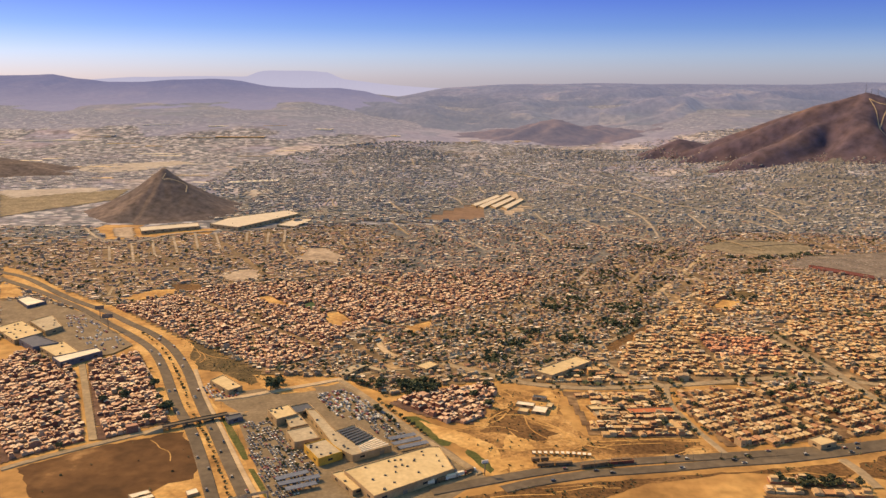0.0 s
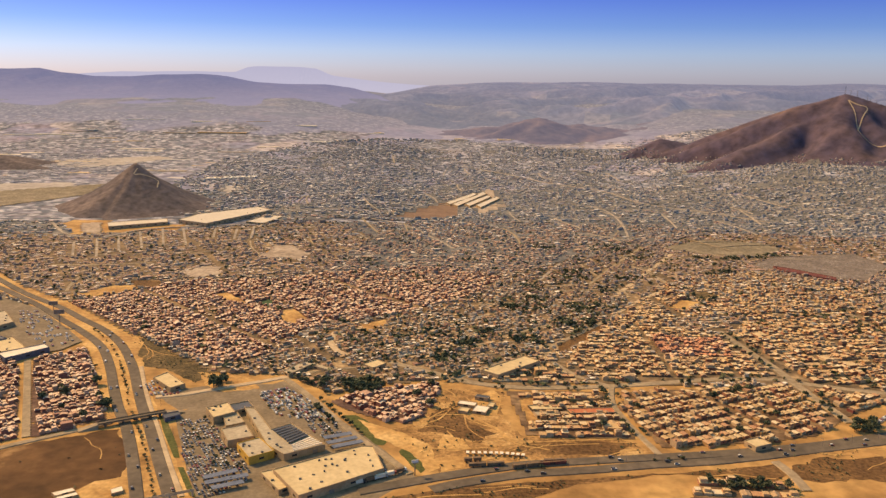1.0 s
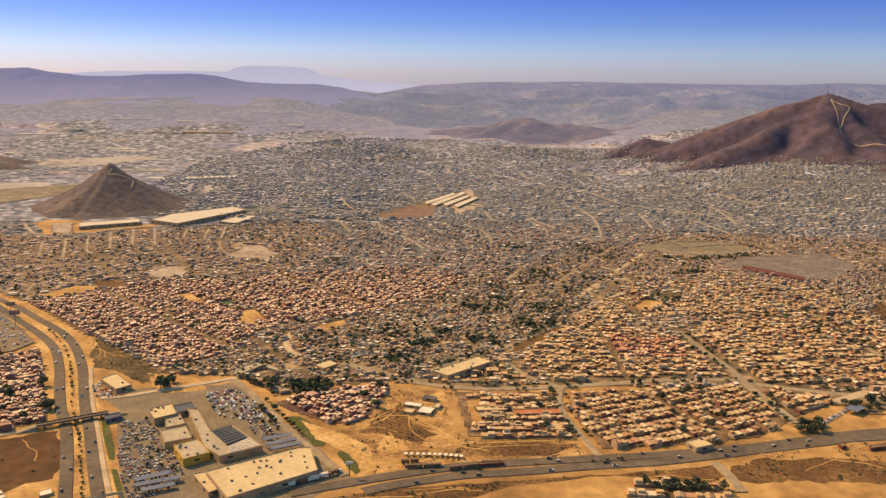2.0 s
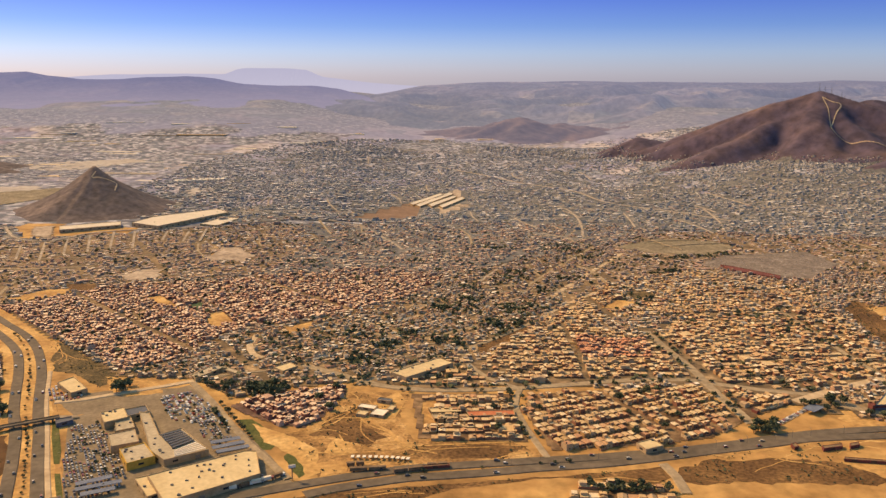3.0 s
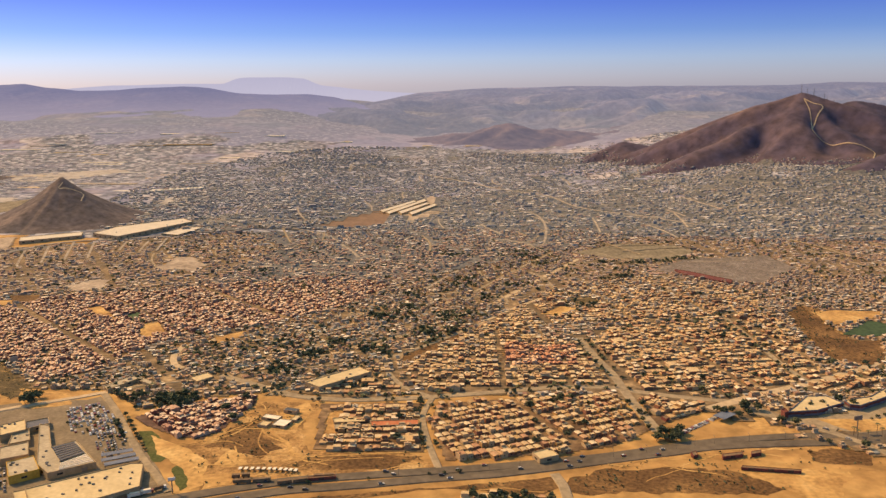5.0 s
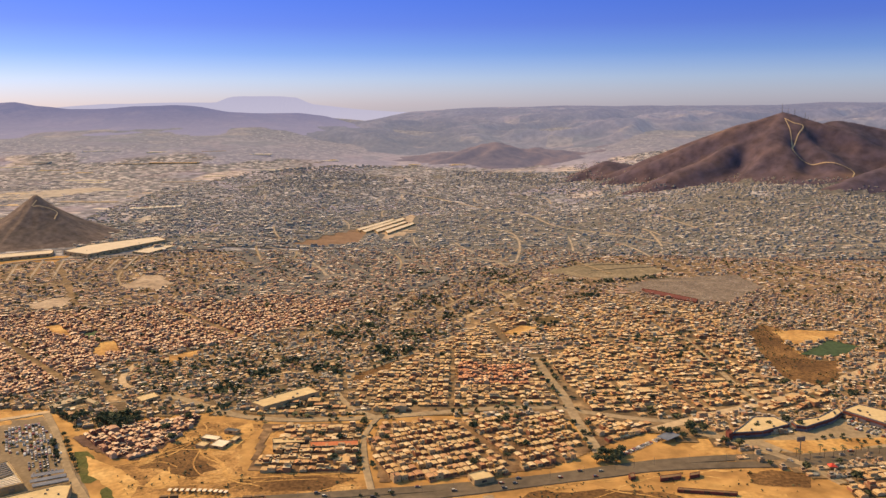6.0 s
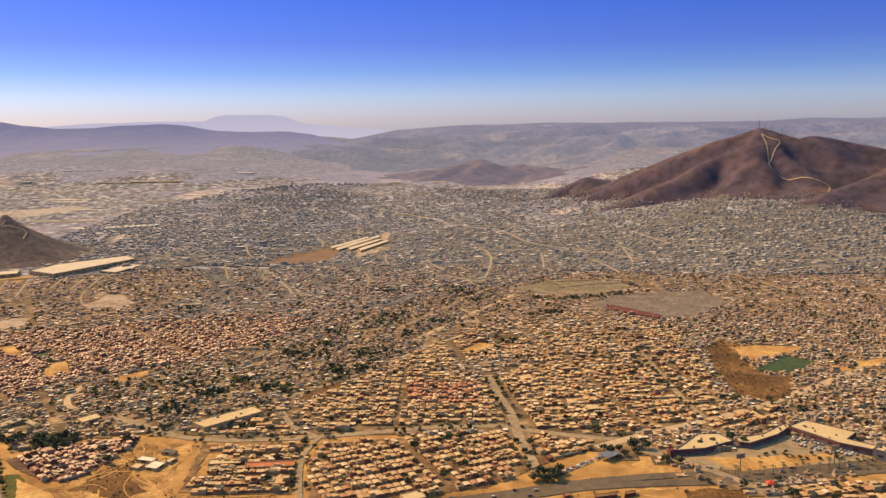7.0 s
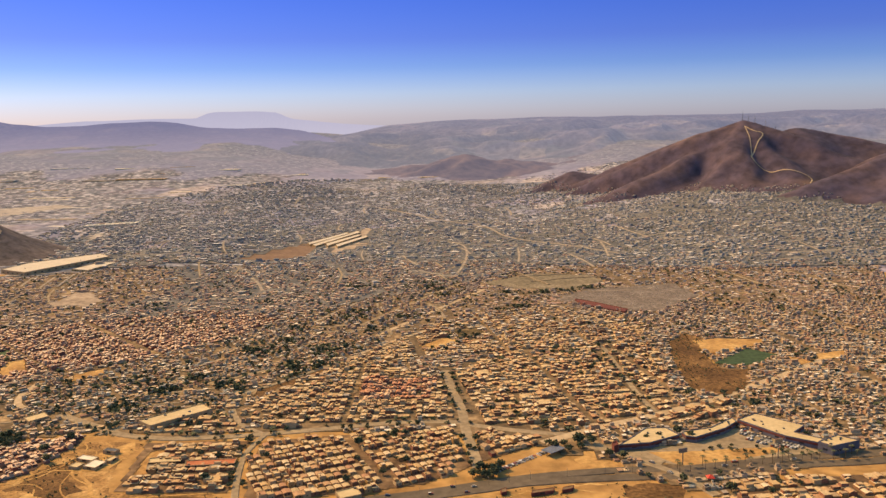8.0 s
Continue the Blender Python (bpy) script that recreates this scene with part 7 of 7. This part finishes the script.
# market stalls beside the boulevard
row = smooth_line([(42.7, 480.7), (63.5, 480.7), (79.6, 478.7)], 3.0)
for (x0, y0), (x1, y1) in zip(row[:-1], row[1:]):
    d = Vector((x1 - x0, y1 - y0))
    ob = thing("market_stall", Matrix.Translation((x0, y0, 0.1)) @ Matrix.Rotation(math.atan2(d.y, d.x), 4, "Z") @ Matrix.Scale(0.72, 4), "white-roofed market stall on bare ground", "stall", "stalls beside the boulevard")
    part("roof", boxes((-1.4, 1.4, -2.2, 2.2, 2.3, 2.5)), M["white_roof"], ob)
    part("back_wall", boxes((-1.35, 1.35, 1.95, 2.1, 0, 2.28)), M["dark_roof"], ob)
    for px_, py_ in ((-1.3, -2.1), (1.3, -2.1)):
        part("post", bm_tube(bmesh.new(), px_, py_, 0, 2.3, 0.06, 0.06, 6), M["steel"], ob)
for pts in ([(40.3, 470.2), (51.2, 472.7)], [(43, 463.8), (64.9, 467.2)], [(68.9, 463), (86.4, 467.8)], [(88.3, 471.4), (100.8, 473.2)]):
    (x0, y0), (x1, y1) = pts
    d = Vector((x1 - x0, y1 - y0))
    ob = thing("parked_trailer", Matrix.Translation((x0, y0, 0.1)) @ Matrix.Rotation(math.atan2(d.y, d.x), 4, "Z"), "row of rusty brown parked trailers", "trailer", "trailers beside the boulevard")
    n = max(2, int(d.length / 9))
    for i in range(n):
        u = d.length * i / n
        part("box_body", boxes((u + 0.3, u + d.length / n - 0.5, -1.1, 1.1, 0.8, 2.7)), M["shed_roof"], ob)
        for k in (0.25, 0.75):
            bm = bm_tube(bmesh.new(), 0, 0, -1.0, 1.0, 0.42, 0.42, 8)
            bm.transform(Matrix.Translation((u + k * d.length / n, 0, 0.42)) @ Matrix.Rotation(math.pi / 2, 4, "X"))
            part("wheel", bm, M["rubber"], ob)

# low sheds and boundary walls on the sandy plots
for pts, h in (([(334.1, 506), (347.9, 509.9), (346.8, 505.7), (333.4, 501.9)], 3), ([(352.9, 510.1), (359.8, 512.8), (358.6, 508.6), (351.8, 505.9)], 3), ([(341.7, 491.4), (374.8, 486.6), (373.6, 484.3), (340.3, 488.3)], 2.5), ([(315.5, 507.8), (319.3, 510.4), (319.2, 504.6), (316.1, 502.9)], 3), ([(309.6, 564.5), (312.2, 566.6), (314.8, 562.6), (311.8, 559.5)], 3), ([(84.9, 469.1), (101.5, 472.7), (101.9, 470.5), (85.3, 466.9)], 3),):
    building("plot_shed", pts, h * 0.8, M["red_wall"], M["shed_roof"], "low brown shed on a sandy plot", "shed", parapet=0.2)
(x, y), = [(443.2, 522.3)]
ob = thing("market_tent", Matrix.Translation((x, y, 0.1)), "bright red market tent beside the road", "tent")
bm = bmesh.new()
apex = bm.verts.new((0, 0, 4.2))
rim = [bm.verts.new((3.4 * math.cos(0.785 + 1.5708 * i), 3.4 * math.sin(0.785 + 1.5708 * i), 2.6)) for i in range(4)]
for i in range(4):
    bm.faces.new((rim[i], rim[(i + 1) % 4], apex))
part("canopy", bm, M["red_paint"], ob)
for i in range(4):
    part("pole", bm_tube(bmesh.new(), 3.3 * math.cos(0.785 + 1.5708 * i), 3.3 * math.sin(0.785 + 1.5708 * i), 0, 2.6, 0.06, 0.06, 6), M["steel"], ob)

def lorry(x, y, a, mat, label):
    ob = thing("lorry", Matrix.Translation((x, y, 0.35)) @ Matrix.Rotation(a, 4, "Z"), label, "lorry", "lorries behind a store")
    part("box_body", boxes((-3.2, 2.2, -0.95, 0.95, 0.75, 2.6)), mat, ob)
    part("cab", boxes((2.35, 3.7, -0.9, 0.9, 0.5, 2.0)), M["paint"], ob)
    part("windscreen", boxes((3.71, 3.74, -0.75, 0.75, 1.25, 1.85)), M["glass"], ob, "dark glass")
    for u in (-2.3, 2.9):
        for v in (-0.85, 0.85):
            bm = bm_tube(bmesh.new(), 0, 0, -0.12, 0.12, 0.4, 0.4, 8)
            bm.transform(Matrix.Translation((u, v, 0.4)) @ Matrix.Rotation(math.pi / 2, 4, "X"))
            part("wheel", bm, M["rubber"], ob)


for (x, y), k in zip([(-19.1, 439.5), (-12.8, 443.2), (-7, 446.9), (-15.2, 446.6), (-8.1, 451.8), (-2.2, 450.6), (3.4, 455.1)], (0, 1, 0, 2, 1, 0, 1)):
    lorry(x, y, radians(float(32.1)) + rng.normal(0, 0.05), M[("white_roof", "shed_roof", "tan_wall")[k]], ("white box lorry on a concrete yard", "brown box lorry on a concrete yard", "tan box lorry on a concrete yard")[k])
for pts in ([(-185, 418.4), (-176.1, 424.6), (-173, 421.4), (-181.3, 414.7)], [(-180.5, 413.5), (-171.9, 420.2), (-169.4, 417.1), (-177.5, 410.5)], [(-154.8, 423.8), (-149.8, 427.9), (-146.8, 422.8), (-152.1, 418.7)]):
    building("field_shed", pts, 1.6, M["tan_wall"], M["white_roof"], "low pale shed on bare sand", "shed", parapet=0.1)

# the bridge over the highway, level with the roads that it joins
def bridge_between(x0, y0, x1, y1, z, width, deck, name, label, piers, mat, road_mat=None):
    d = Vector((x1 - x0, y1 - y0))
    L = d.length
    ob = thing(name, Matrix.Translation((x0, y0, 0)) @ Matrix.Rotation(math.atan2(d.y, d.x), 4, "Z"), label, "bridge")
    part("deck", boxes((0, L, -width / 2, width / 2, z - deck, z)), mat, ob)
    if road_mat:
        part("roadway", boxes((0, L, -width / 2 + 0.3, width / 2 - 0.3, z + 0.004, z + 0.04)), road_mat, ob, "asphalt roadway")
    for y in (-width / 2, width / 2 - 0.15):
        part("parapet", boxes((0, L, y, y + 0.15, z + 0.004, z + 0.6)), mat, ob)
    for u in piers:
        part("pier", boxes((u * L - 0.5, u * L + 0.5, -width / 2 + 0.4, width / 2 - 0.4, -0.5, z - deck - 0.003)), mat, ob)
    if road_mat:
        for u, far_u in ((0.0, -12.0), (L, L + 12.0)):
            bm = bmesh.new()
            v = [bm.verts.new(p) for p in ((u, -width / 2, z), (u, width / 2, z), (far_u, width / 2, 0.6), (far_u, -width / 2, 0.6), (u, -width / 2 - 1.5, -0.5), (u, width / 2 + 1.5, -0.5), (far_u, width / 2 + 0.4, -0.5), (far_u, -width / 2 - 0.4, -0.5))]
            for f in ((0, 1, 2, 3), (0, 3, 7, 4), (1, 5, 6, 2), (0, 4, 5, 1)):
                bm.faces.new([v[i] for i in f])
            part("ramp", bm, M["street"], ob, "dusty sloping ramp")
    return ob


bridge_between(-198.5, 507.5, -161.5, 530.5, 2.9, 4.6, 0.5, "road_bridge", "grey concrete road bridge over the highway", (0.1, 0.36, 0.56, 0.9), M["bridge"], M["asphalt"])
bridge_between(-130.2, 410.2, -107.5, 421.5, 3.4, 1.5, 0.3, "footbridge", "slim pale footbridge over a highway", (0.03, 0.5, 0.97), M["concrete"])


# masts on the big hill, its zigzag track, lamp posts and billboards
def mast(x, y, h):
    z = float(big_hill(np.array(x), np.array(y)))
    ob = thing("radio_mast", Matrix.Translation((x, y, z - 1.5)), "slim steel radio mast on a hilltop", "mast", "masts on the hilltop")
    for a in (0.5, 2.6, 4.7):
        bm = bmesh.new()
        bm_tube(bm, 0.9 * math.cos(a), 0.9 * math.sin(a), 0, h, 0.22, 0.14, 5)
        part("leg", bm, M["steel"], ob)
    for i in range(6):
        zz = h * (i + 0.5) / 6
        part("brace", boxes((-0.9, 0.9, -0.12, 0.12, zz, zz + 0.3)), M["steel"], ob)
    part("antenna", bm_tube(bmesh.new(), 0, 0, h, h * 1.25, 0.15, 0.08, 5), M["steel"], ob)


top = [(946, 2058), (962, 2064), (976, 2060), (1004, 2068), (1010, 2064), (1030, 2075)]
for (x, y), h in zip(top, (22, 14, 17, 20, 12, 15)):
    mast(x, y, h)


def hill_track(pts, w, label, shape=big_hill):
    line = smooth_line(pts, 6.0)
    a, b = sides(line, w)
    v, f = [], []
    for p, q in zip(a, b):
        for r in (p, q):
            v.append((r[0], r[1], float(max(shape(np.array(r[0]), np.array(r[1])), rise(*r))) + 1.2))
    for i in range(len(a) - 1):
        f.append((2 * i, 2 * i + 1, 2 * i + 3, 2 * i + 2))
    return tagged(linked("road_hill_track", v, f, [M["dirt_road"]]), label, "road", kind="structure")


hill_track([(944, 2034), (959, 2012), (975, 2000), (949, 1969), (929, 1935), (937, 1904), (955, 1895), (993, 1870), (1027, 1846), (1007, 1799)], 2.6, "pale dirt track winding down a hill")
hill_track([(-505, 1373), (-507, 1361), (-499, 1363), (-481, 1369), (-470, 1370), (-464, 1347)], 1.8, "pale path near the top of a cone hill", cone_hill)
hill_track([(944, 2034), (942, 1984), (931, 1934)], 2.2, "pale dirt track down a hill")


def lamp_post(x, y, h, a):
    ob = thing("lamp_post", Matrix.Translation((x, y, 0)) @ Matrix.Rotation(a, 4, "Z"), "grey steel lamp post beside the road", "lamp post", "lamp posts")
    part("pole", bm_tube(bmesh.new(), 0, 0, 0, h, 0.11, 0.07, 6), M["steel"], ob)
    arm = part("arm", boxes((0, 1.6, -0.05, 0.05, h - 0.1, h)), M["steel"], ob)
    part("lamp_head", boxes((1.3, 1.9, -0.13, 0.13, h - 0.2, h - 0.11)), M["steel"], arm)


for pts in ([(70.0, 460.7), (86.8, 464.7), (120.8, 470.7), (155.9, 477.7), (191.4, 483.7), (228.7, 492.7), (267.7, 503.7), (308.9, 516.7), (334.6, 524.7), (381.3, 532.0), (413.6, 533.9)], [(-112.6, 434.6), (-132, 471.6), (-159.5, 525), (-181.3, 565)], [(444.6, 537.7), (482.6, 545.7), (521.0, 552.7), (545.5, 554.7)]):
    line = smooth_line(pts, 26.0)
    for i in range(len(line) - 1):
        d = line[i + 1] - line[i]
        lamp_post(line[i][0], line[i][1], 5.6, math.atan2(d[1], d[0]) + math.pi / 2)


def billboard(x, y, h, w, mat, label):
    ob = thing("billboard", Matrix.Translation((x, y, 0)) @ Matrix.Rotation(0.3, 4, "Z"), label, "billboard")
    part("post", bm_tube(bmesh.new(), 0, 0, -0.5, h, 0.35, 0.3, 8), M["steel"], ob)
    part("panel", boxes((-w / 2, w / 2, -0.25, 0.25, h, h + w * 0.42)), mat, ob)
    part("catwalk", boxes((-w / 2, w / 2, -0.9, -0.27, h - 0.2, h - 0.05)), M["steel"], ob)


for (x, y), h, w, mat in (([(-328.5, 726)][0], 12, 9, M["steel"]), ([(-351.8, 762)][0], 10, 8, M["steel"]), ([(432.4, 545.6)][0], 9, 6, M["steel"]), ([(495.7, 555.3)][0], 11, 6, M["tan_wall"]), ([(12, 451.9)][0], 8, 4, M["white_paint"])):
    billboard(x, y, h, w, mat, "tall roadside billboard on a steel post")
